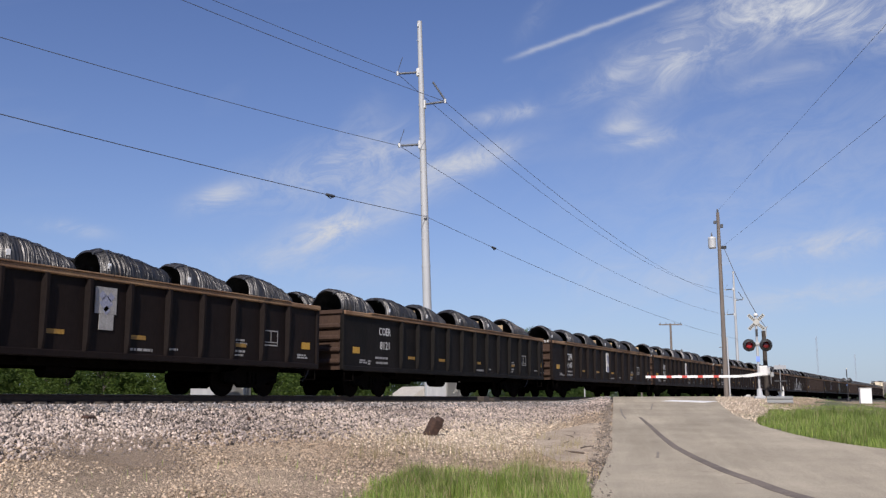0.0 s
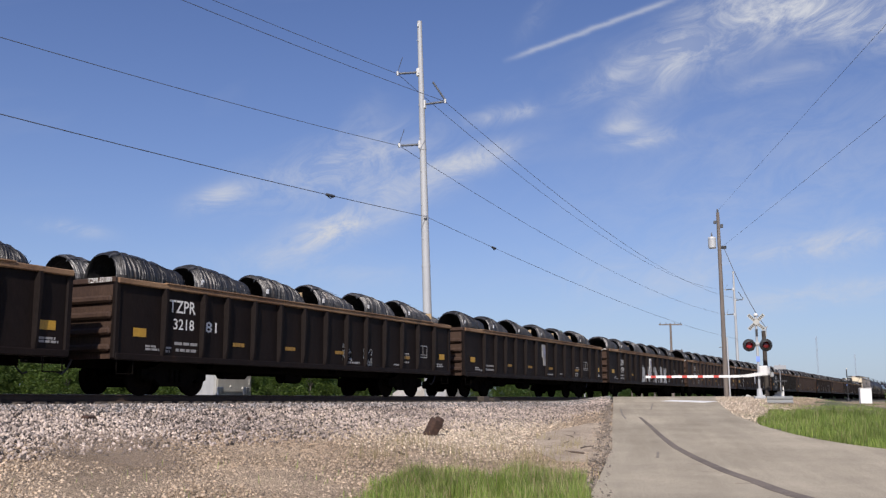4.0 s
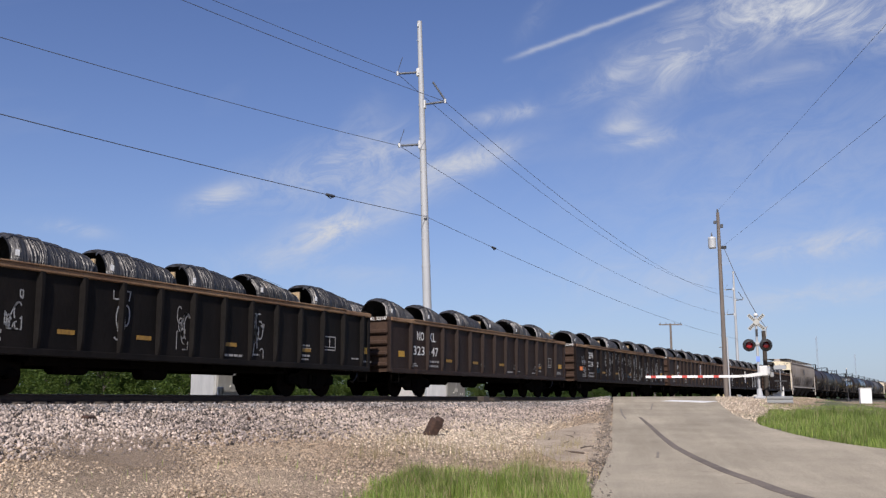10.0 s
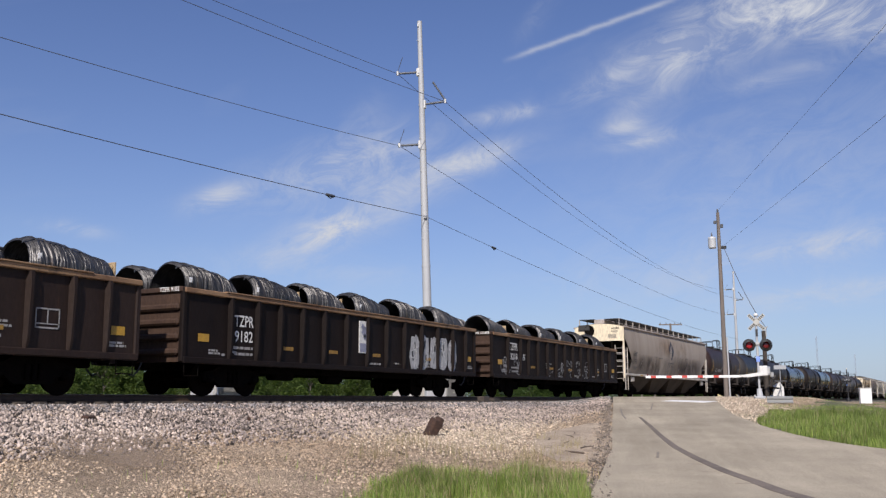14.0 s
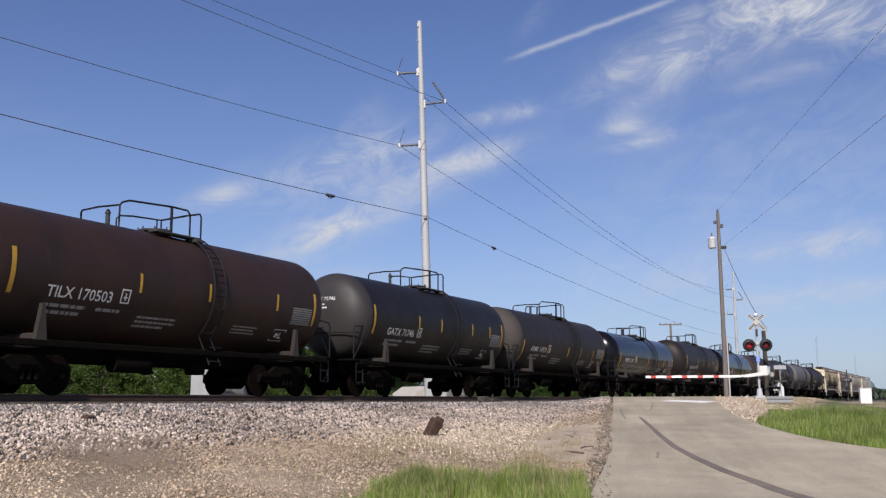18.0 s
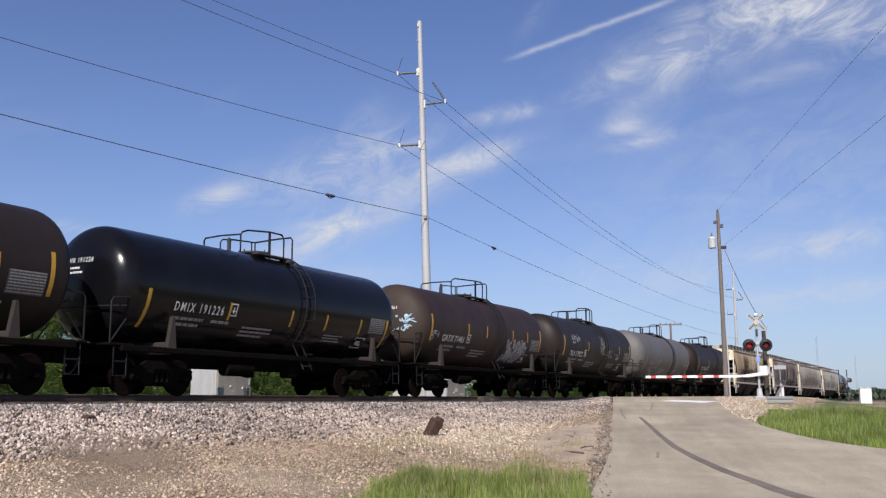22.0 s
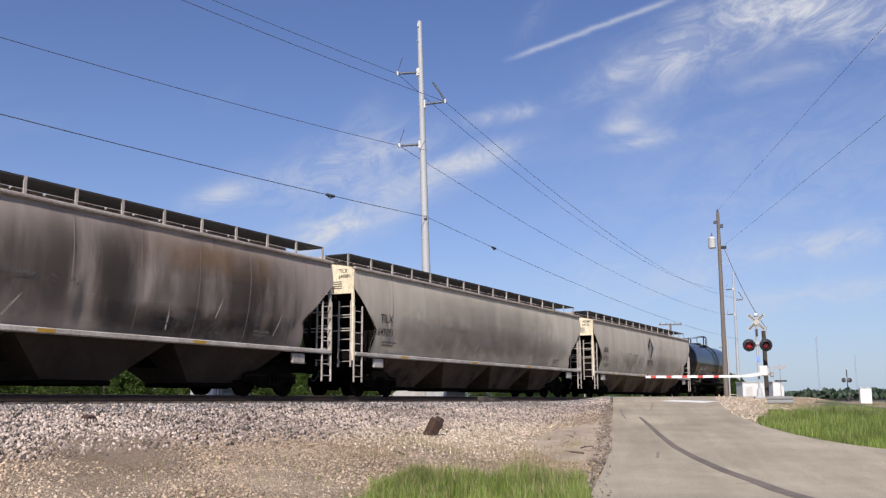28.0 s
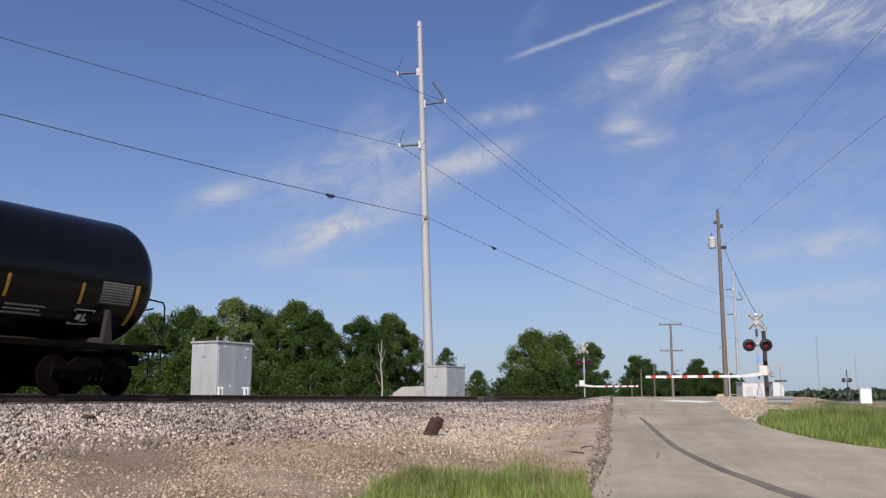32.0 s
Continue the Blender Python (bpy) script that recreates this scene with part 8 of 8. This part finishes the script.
def build_poles():
    steel_pole(*STEEL, 22.9, (-0.44, 0.48), "near")
    steel_pole(*FAR_STEEL, 20.9, (0, 0), "far", -0.8)
    ATTACH["back"] = [Vector((-66.0, 28.0, 13.3)), Vector((-66.0, 28.0, 15.1)), Vector((-66.0, 28.0, 10.85)), Vector((-66.0, 28.0, 10.1))]
    sags = ((1.5, 3.0), (2.25, 2.6), (2.28, 1.7), (1.66, 0.95))
    for i, (s0, s1) in enumerate(sags):
        lab = "bare power line strung between steel poles" if i < 3 else "dark communication cable with splice clamps"
        wire(ATTACH["near"][i], ATTACH["far"][i], s1, 0.015 if i < 3 else 0.016, lab, (0.092,) if i == 3 else None)
        wire(ATTACH["back"][i], ATTACH["near"][i], s0, 0.015 if i < 3 else 0.018, lab, (0.915,) if i == 3 else None)
    # wooden pole by the crossing with its transformer
    x, y = 52.88, 10.92
    z0 = height(x, y)
    po, H = wood_pole(x, y, 10.05, 0.13, "weathered wooden utility pole with a grey transformer", z0, (0.0, 0.0))
    g = Geo()
    g.lathe([(0.0, 0.0), (0.0, 0.20), (0.05, 0.21), (0.52, 0.21), (0.56, 0.22), (0.60, 0.20), (0.66, 0.06), (0.66, 0.0)], 20, pose(-0.20, 0.34, H - 2.0, 0, -90, 0))
    tr = part("transformer", g, M["can"], po, "grey cylindrical transformer")
    part("bushing", Geo().tube([(-0.2, 0.34, H - 1.36), (-0.2, 0.34, H - 1.22), (-0.2, 0.34, H - 1.12)], [0.05, 0.04, 0.02], 8), M["insulator"], tr)
    part("cutout", Geo().box((0.10, -0.16, H - 0.75), (0.06, 0.16, 0.22), 0.02), M["insulator"], po)
    part("cutout", Geo().box((-0.08, 0.16, H - 0.55), (0.06, 0.16, 0.18), 0.02), M["insulator"], po)
    part("pin_insulator", Geo().tube([(0, 0, H - 0.02), (0, 0, H + 0.10), (0, 0, H + 0.2)], [0.03, 0.06, 0.035], 8), M["insulator"], po)
    part("secondary_rack", Geo().box((0.1, -0.22, H - 1.95), (0.1, 0.28, 0.16), 0.02), M["sig_black"], po)
    part("ground_conduit", Geo().tube([(-0.05, -0.2, 0), (-0.03, -0.17, 3.2)], 0.04, 8), M["galv"], po)
    top = Vector((x, y, 10.05))
    # lines that come in over the camera's right shoulder
    wire((3.0, -5.3, 6.3), top + Vector((0, 0, 0.1)), 0.0, 0.0045, "thin power line to the wooden pole")
    wire((3.0, -5.2, 4.5), top + Vector((0, -0.2, -1.9)), 0.0, 0.0045, "thin service line to the wooden pole")
    # a dark service post by the signal, and the drop to it
    sx, sy = 50.6, 8.45
    sz = height(sx, sy)
    sp = thing("service_post", "dark wooden service post with a meter box", "post", m=pose(sx, sy, sz))
    part("shaft", Geo().tube([(0, 0, 0), (0, 0, 3.3 - sz)], 0.11, 10), M["tie"], sp)
    part("meter_box", Geo().box((0.0, -0.14, 2.2 - sz - 0.9), (0.26, 0.14, 0.4), 0.03), M["cabinet"], sp)
    part("weather_head", Geo().tube([(0, -0.1, 3.0 - sz), (0, -0.1, 3.45 - sz), (0, -0.2, 3.5 - sz)], 0.04, 8), M["galv"], sp)
    wire(top + Vector((0, -0.2, -1.85)), (sx, sy - 0.15, 3.4), 0.35, 0.018, "dark twisted service drop")
    # crossarm pole beyond the track
    x, y = ray_place(402 / 1691.8, 115)
    po, H = wood_pole(x, y, 8.7, 0.17, "wooden pole with two crossarms beyond the railway", -0.85)
    for z in (H - 0.15, H - 3.2):
        arm = part("crossarm", Geo().box((0, 0, z), (0.12, 2.7, 0.13), 0.01), M["wood_pole"], po, "", pose(0, 0, 0, 0, 0, -62 + 90))
        for k in (-1.2, -0.5, 0.5, 1.2):
            part("insulator", Geo().tube([(0, k, z + 0.05), (0, k, z + 0.25)], [0.06, 0.04], 6), M["insulator"], arm)
    # slim poles further on
    for px, top_y, d, r in ((492, 618, 130, 0.11), (347, 655, 120, 0.09), (370, 650, 125, 0.10), (330, 672, 118, 0.07)):
        x, y = ray_place(px / 1691.8, d)
        h = (708 - top_y) / 1691.8 * d - 0.17
        po, H = wood_pole(x, y, h, r, "slim distant utility pole", -0.85)
        if px == 492:
            part("crossarm", Geo().box((0, 0, H - 0.15), (0.1, 0.8, 0.1), 0.01), M["wood_pole"], po, "", pose(0, 0, 0, 0, 0, 28))
    # distant masts
    for px, top_y, d in ((658, 595, 620), (724, 628, 760), (790, 640, 700)):
        x, y = ray_place(px / 1691.8, d)
        h = (708 - top_y) / 1691.8 * d * 0.93
        po = thing("lattice_mast", "faint distant lattice mast, haze put into its colour", "mast", "distant masts", pose(x, y, -0.9))
        g = Geo()
        w = 0.45
        legs = [(-w, -w), (w, -w), (0, w)]
        for a, b in legs:
            g.tube([(a, b, 0), (a * 0.6, b * 0.6, h)], 0.14, 4)
        k = int(h / 3)
        for i in range(k):
            for (a, b), (c, d2) in zip(legs, legs[1:] + legs[:1]):
                g.tube([(a, b, h * i / k), (c, d2, h * (i + 1) / k)], 0.05, 3, False)
        part("lattice", g, M["tower"], po)


# ---- crossing signals ----
def signal(x, y, yaw, z0, top, arm_len, arm_z, label, arm_side=1, gate=True, cross=True, metal="galv"):
    """A crossing signal; its face looks along -y of its own, the arm goes to -x (arm_side 1) or +x."""
    H = top - z0
    sg = thing("crossing_signal", label, "crossing signal", "crossing signals", pose(x, y, z0, 0, 0, yaw))
    part("mast", Geo().tube([(0, 0, 0), (0, 0, H - 0.05)], 0.055, 12), M[metal], sg)
    part("base", Geo().box((0, 0, 0.06), (0.5, 0.5, 0.14), 0.03).lathe([(0.1, 0.16), (0.5, 0.11), (0.5, 0.0)], 12, pose(0, 0, 0, 0, -90, 0)), M[metal], sg)
    part("bell", Geo().lathe([(0, 0.0), (0, 0.09), (0.05, 0.115), (0.10, 0.10), (0.15, 0.05), (0.16, 0.0)], 16, pose(0, 0, H - 0.06, 0, -90, 0)), M["bell_white"], sg)
    zc = H - 0.36
    for k, a in enumerate((45, -45) if cross else ()):
        m = Matrix.Translation((0, -0.10 - 0.02 * k, zc)) @ pose(0, 0, 0, 0, a, 0)
        g = Geo().box((0, 0, 0), (1.06, 0.012, 0.17), 0.0, m)
        bl = part("crossbuck_blade", g, M["crossbuck"], sg)
        gb = Geo()
        for s in (-1, 1):
            for i in range(4):
                gb.box((s * (0.17 + 0.095 * i), -0.009, 0), (0.055, 0.004, 0.11), 0.0, m)
        part("crossbuck_lettering", gb, M["sig_black"], bl, "worn dark lettering")
    part("mast_clamp", Geo().box((0, -0.05, zc), (0.12, 0.10, 0.3), 0.02), M["sig_black"], sg)
    part("tracks_plate", Geo().box((0, -0.09, zc - 0.52), (0.10, 0.02, 0.34), 0.0), M["sig_black"], sg)
    zl = H - 1.50
    part("light_bar", Geo().tube([(-0.4, -0.05, zl), (0.4, -0.05, zl)], 0.04, 8), M["galv"], sg)
    part("junction_box", Geo().box((0, -0.05, zl + 0.08), (0.2, 0.16, 0.14), 0.02), M["galv"], sg)
    for s in (-1, 1):
        ln = part("light_background", Geo().lathe([(0, 0.0), (0, 0.31), (0.025, 0.31), (0.025, 0.0)], 28, pose(s * 0.40, -0.14, zl, 0, 0, 90)), M["sig_black"], sg, "round black backing disc")
        part("lens", Geo().lathe([(-0.02, 0.0), (-0.02, 0.08), (0.0, 0.17), (0.02, 0.17)], 20, pose(s * 0.40, -0.17, zl, 0, 0, 90)), M["lens_lit"] if s < 0 else M["lens_red"], ln, "red glass lens")
        hood = Geo()
        n = 14
        v = []
        for i in range(n + 1):
            a = radians(-10 + 200 * i / n)
            for yy in (-0.165, -0.42):
                v.append((s * 0.40 + 0.19 * math.cos(a), yy, zl + 0.19 * math.sin(a)))
        hood.add(v, [(2 * i, 2 * i + 1, 2 * i + 3, 2 * i + 2) for i in range(n)], None, True)
        part("visor", hood, M["sig_black"], ln)
    part("notice_plate", Geo().box((0, -0.08, zl - 0.68), (0.17, 0.01, 0.26), 0.0), M["blue_plate"], sg, "small blue notice plate")
    if gate:
        za = arm_z - z0
        part("gate_mechanism", Geo().box((arm_side * 0.22, 0.05, za + 0.26), (0.40, 0.40, 0.50), 0.04), M["sign_white"], sg, "white gate drive housing")
        d = -arm_side
        part("arm_bracket", Geo().prism([(-d * 0.1, za + 0.02), (d * 0.55, za - 0.05), (d * 0.95, za - 0.04), (d * 0.95, za + 0.04), (-d * 0.1, za + 0.20)] if d > 0 else [(-d * 0.1, za + 0.20), (d * 0.95, za + 0.04), (d * 0.95, za - 0.04), (d * 0.55, za - 0.05), (-d * 0.1, za + 0.02)], -0.25, -0.18), M["sign_white"], sg)
        part("counterweight", Geo().box((-d * 0.45, 0.22, za + 0.10), (0.5, 0.05, 0.09), 0.02).box((-d * 0.66, 0.22, za + 0.08), (0.18, 0.12, 0.24), 0.03), M["guard"], sg, "steel counterweight arms")
        arm = part("gate_arm", Geo().box((d * (0.9 + arm_len) / 2 + d * 0.02, -0.21, za), (arm_len - 0.9, 0.035, 0.05), 0.005), M["arm_white"], sg, "lowered red and white gate arm")
        n = 18
        seg = (arm_len - 0.9) / n
        for i in range(n):
            cx = d * (0.92 + seg * (i + 0.5))
            part("arm_stripe", Geo().box((cx, -0.232, za), (seg, 0.006, 0.12), 0.0), M["arm_red"] if i % 3 == 1 and i > 3 else M["arm_white"], arm)
        for t in (0.35, 0.70, 0.985):
            part("arm_lamp", Geo().tube([(d * arm_len * t, -0.21, za + 0.06), (d * arm_len * t, -0.21, za + 0.13)], 0.035, 8), M["lens_red"], arm, "small red lamp")
    return sg


def build_crossing():
    x, y = 49.26, 8.57
    signal(x, y, 18.05 - 90, height(x, y), 4.00, 5.45, 0.98, "railway crossing signal with red lights and lowered striped gate")
    x, y = 75.4, 26.95
    signal(x, y, 18.05 - 90, height(x, y), 4.40, 4.3, 0.95, "far crossing signal with its gate lowered over the road", arm_side=-1)
    x, y = ray_place(708 / 1691.8, 140)
    signal(x, y, 120, height(x, y), 3.9, 3, 0.9, "distant dark crossing signal down the line", gate=False, cross=False, metal="sig_black")
    x, y = ray_place(591 / 1691.8, 78)
    sg = thing("road_sign", "white sign board on a slim post by the crossing", "sign", m=pose(x, y, height(x, y), 0, 0, -72))
    hz = height(x, y)
    part("post", Geo().tube([(0, 0, 0), (0, 0, 2.5 - hz)], 0.03, 8), M["cabinet_dark"], sg)
    part("board", Geo().box((0.0, -0.05, 2.28 - hz), (0.9, 0.02, 0.30), 0.0), M["cabinet_dark"], sg)
    part("cross_board", Geo().box((0.0, -0.07, 1.25 - hz), (0.9, 0.02, 0.12), 0.0, pose(0, 0, 0)), M["sig_black"], sg)
    # guard rail stub
    x, y = ray_place(588 / 1691.8, 44)
    z = height(x, y)
    gr = thing("guardrail", "short corrugated steel guardrail by the signal", "guardrail", m=pose(x, y, z, 0, 0, -65))
    for k in (-0.4, 0.4):
        part("post", Geo().box((k, 0.08, 0.02), (0.10, 0.12, 0.56), 0.01), M["guard"], gr)
    prof = [(-0.16, 0), (-0.12, -0.06), (-0.06, -0.06), (-0.02, 0), (0.02, 0), (0.06, -0.06), (0.12, -0.06), (0.16, 0)]
    g = Geo()
    v = [(s * 0.55, py, 0.16 + pz) for s in (-1, 1) for pz, py in prof] + [(s * 0.55, py + 0.012, 0.16 + pz) for s in (-1, 1) for pz, py in prof]
    n = len(prof)
    g.add(v, [(i, i + 1, n + i + 1, n + i) for i in range(n - 1)] + [(2 * n + i, 3 * n + i, 3 * n + i + 1, 2 * n + i + 1) for i in range(n - 1)])
    part("beam", g, M["guard"], gr)
    # white equipment box out in the gravel
    x, y = ray_place(738 / 1691.8, 62)
    z = height(x, y)
    bx = thing("white_box", "plain white equipment box standing on the gravel", "equipment box", m=pose(x, y, z, 0, 0, -66))
    hb = 0.46 - z
    part("body", Geo().box((0, 0, hb / 2), (0.66, 0.28, hb), 0.03), M["arm_white"], bx)
    part("lid", Geo().box((0, 0, hb + 0.02), (0.69, 0.31, 0.05), 0.015), M["sign_white"], bx)


def parked_car(px, dist, yaw, paint, label):
    x, y = ray_place(px / 1691.8, dist)
    car = thing("parked_car", label, "car", "cars beyond the crossing", pose(x, y, -0.95, 0, 0, yaw))
    body = part("body", Geo().prism([(-2.1, 0.35), (2.1, 0.35), (2.15, 0.62), (2.0, 0.85), (0.95, 0.95), (-1.7, 0.98), (-2.15, 0.85)], -0.85, 0.85), paint, car)
    cab = part("cabin", Geo().prism([(-1.55, 0.97), (0.95, 0.94), (0.35, 1.40), (-1.0, 1.43)], -0.70, 0.70), paint, car)
    part("side_window", Geo().prism([(-1.3, 1.02), (0.72, 1.0), (0.28, 1.34), (-0.92, 1.36)], -0.712, 0.712), M["glass_dark"], cab)
    for sx in (-1.3, 1.3):
        for sy in (-0.78, 0.78):
            w = part("wheel", Geo().lathe([(-0.1, 0.0), (-0.1, 0.30), (-0.06, 0.33), (0.06, 0.33), (0.1, 0.30), (0.1, 0.0)], 16, pose(sx, sy, 0.33, 0, 0, 90)), M["sig_black"], car)
            part("rim", Geo().lathe([(-0.108, 0.0), (-0.108, 0.19), (0.108, 0.19), (0.108, 0.0)], 12, pose(sx, sy, 0.33, 0, 0, 90)), M["guard"], w)
    for sy in (-0.6, 0.6):
        part("headlight", Geo().box((2.10, sy, 0.70), (0.12, 0.32, 0.14), 0.03), M["arm_white"], body)
        part("tail_light", Geo().box((-2.11, sy, 0.78), (0.10, 0.3, 0.14), 0.03), M["lens_red"], body)
    return car


def cabinet(x, y, yaw, w, d, h, z0, label, legs=True, two_doors=True):
    cb = thing("signal_cabinet", label, "equipment cabinet", "signal cabinets", pose(x, y, z0, 0, 0, yaw))
    part("body", Geo().box((0, 0, h / 2 + 0.1), (w, d, h - 0.2), 0.015), M["cabinet"], cb)
    part("base", Geo().box((0, 0, 0.06), (w + 0.1, d + 0.1, 0.14), 0.02), M["cabinet_dark"], cb)
    g = Geo().box((0, 0, h + 0.03), (w + 0.10, d + 0.10, 0.07), 0.02)
    part("roof", g, M["cabinet"], cb)
    n = 2 if two_doors else 1
    for i in range(n):
        dw = (w - 0.10) / n
        cx = -w / 2 + 0.05 + dw * (i + 0.5)
        dr = part("door", Geo().box((cx, -d / 2 - 0.012, h / 2 + 0.1), (dw - 0.03, 0.022, h - 0.36), 0.006), M["cabinet"], cb)
        part("handle", Geo().box((cx + (dw / 2 - 0.10) * (1 if i == 0 else -1), -d / 2 - 0.04, h * 0.5), (0.03, 0.04, 0.18), 0.008), M["guard"], dr, "steel latch handle")
        for z in (0.35, h - 0.3):
            part("hinge", Geo().tube([(cx - (dw / 2 - 0.02) * (1 if i == 0 else -1), -d / 2 - 0.03, z - 0.06), (cx - (dw / 2 - 0.02) * (1 if i == 0 else -1), -d / 2 - 0.03, z + 0.06)], 0.015, 6), M["guard"], dr)
    for fx, fz in ((-0.12, 0.42), (0.22, 0.40), (0.34, 0.40), (0.30, 0.80), (-0.30, 0.93), (0.34, 0.92)):
        part("latch", Geo().box((fx * w, -d / 2 - 0.035, fz * h + 0.05), (0.06, 0.03, 0.06), 0.008), M["sign_white"], cb, "bright metal latch")
    dr = part("side_door", Geo().box((-w / 2 - 0.012, 0, h / 2 + 0.1), (0.022, d - 0.14, h - 0.36), 0.006), M["cabinet"], cb)
    part("vent", Geo().box((-w / 2 - 0.027, 0, h - 0.45), (0.012, 0.16, 0.10), 0.0), M["cabinet_dark"], dr)
    for sx in (-1, 1):
        for sy in (-1, 1):
            part("lifting_lug", Geo().box((sx * (w / 2 - 0.03), sy * (d / 2 - 0.03), h + 0.10), (0.06, 0.06, 0.20), 0.01), M["guard"], cb)
    return cb


def build_cabinets():
    parked_car(500, 112, -35, M["car_yellow"], "pale yellow car standing beyond the crossing")
    parked_car(365, 150, 200, M["car_red"], "red car waiting on the road beyond the crossing")
    parked_car(397, 156, 195, M["car_blue"], "blue car beyond the crossing")
    # faces seen: the narrow side and the doors
    cabinet(24.94, 21.63, 0, 1.77, 1.09, 2.50, -0.78, "pale aluminium signal cabinet with a padlocked door", two_doors=False)
    cabinet(41.68, 22.0, 0, 2.0, 1.07, 2.22, -0.78, "pale aluminium signal cabinet below the steel pole")
    for k, (x, y) in enumerate(((23.78, 20.72), (23.93, 20.72), (25.02, 20.70), (25.17, 20.70))):
        b = thing("bollard", "short white bollard before the cabinet", "bollard", "bollards before the cabinet", pose(x, y, -0.72))
        part("post", Geo().tube([(0, 0, -0.1), (0, 0, 0.98)], 0.055, 10), M["sign_white"], b)
        part("cap", Geo().lathe([(0.98, 0.055), (1.01, 0.04), (1.02, 0.0)], 10, pose(0, 0, 0, 0, -90, 0)), M["sign_white"], b)
    # equipment bungalow further down the line
    x, y = ray_place(539 / 1691.8, 128)
    cb = thing("equipment_hut", "white equipment hut beside the railway", "hut", m=pose(x, y, -0.75, 0, 0, -60))
    part("wall", Geo().box((0, 0, 1.35), (3.0, 2.4, 2.7), 0.03), M["sign_white"], cb)
    part("roof", Geo().box((0, 0, 2.74), (3.2, 2.6, 0.10), 0.03), M["wall_pale"], cb)
    dr = part("door", Geo().box((-0.7, -1.21, 1.2), (0.85, 0.03, 2.0), 0.01), M["wall_pale"], cb)
    part("handle", Geo().box((-0.4, -1.24, 1.1), (0.04, 0.04, 0.15), 0.01), M["guard"], dr)
    x, y = ray_place(583 / 1691.8, 112)
    cb = thing("equipment_hut", "narrow white equipment hut with a sloping roof", "hut", m=pose(x, y, -0.75, 0, 0, -60))
    part("wall", Geo().prism([(-0.6, 0), (0.6, 0), (0.6, 1.9), (0.2, 2.5), (-0.6, 2.5)], -0.6, 0.6), M["sign_white"], cb)
    part("roof", Geo().box((-0.2, 0, 2.53), (0.95, 1.35, 0.06), 0.01), M["wall_pale"], cb)
    # low pale-roofed house beyond the trees
    x, y = ray_place(-44 / 1691.8, 120)
    hs = thing("house", "low house with a pale metal roof beyond the railway", "house", m=pose(x, y, -2.4, 0, 0, -28))
    part("wall", Geo().box((0, 0, 1.2), (6.0, 5.0, 2.4), 0.02), M["wall_pale"], hs)
    part("roof", Geo().prism([(-3.4, 2.35), (3.4, 2.35), (0.6, 4.0), (-0.6, 4.0)], -2.8, 2.8), M["roof_pale"], hs)
    for k in (-1.8, 1.6):
        w = part("window", Geo().box((k, -2.51, 1.4), (0.9, 0.06, 1.0), 0.01), M["sign_white"], hs)
        part("pane", Geo().box((k, -2.545, 1.4), (0.76, 0.02, 0.86), 0.0), M["glass_dark"], w)
    part("door", Geo().box((0.2, -2.51, 1.05), (0.9, 0.06, 2.05), 0.01), M["wood_pole"], hs)


build_ground()
build_track()
build_trees()
build_grass()
build_poles()
build_crossing()
build_cabinets()


# ---- all that moves: the train rolls by to the left, slowly gaining speed ----
def motions():
    times = [0, 4, 8, 12, 16, 20, 24, 28, 32]
    for ob, u, y, z, turn in TRAIN:
        lift = pose(0, 0, 0, turn, 0, 0) if ob.name.startswith("wire_coil") else pose(0, 0, 0, 0, 0, turn)
        walk(ob, [(t, pose(u - run(t), y, z) @ lift) for t in times])
    # wheels turn with the way gone; wheels at the same place of their trucks share the keys
    first = {}
    for ob, a, s in ROLLING:
        if (a, s) in first:
            ob.rotation_mode = "QUATERNION"
            src = first[(a, s)].animation_data
            keys = ob.animation_data_create()
            keys.action = src.action
            keys.action_slot = src.action_slot
            continue
        first[(a, s)] = ob
        rest = pose(0, 0, 0, 0, 0, 0 if s > 0 else 180)
        walk(ob, [(i / FPS, pose(a, s * 0.74, 0.42, 0, -math.degrees(run(i / FPS) / 0.42) % 360, 0) @ rest) for i in range(32 * FPS + 1)])


motions()
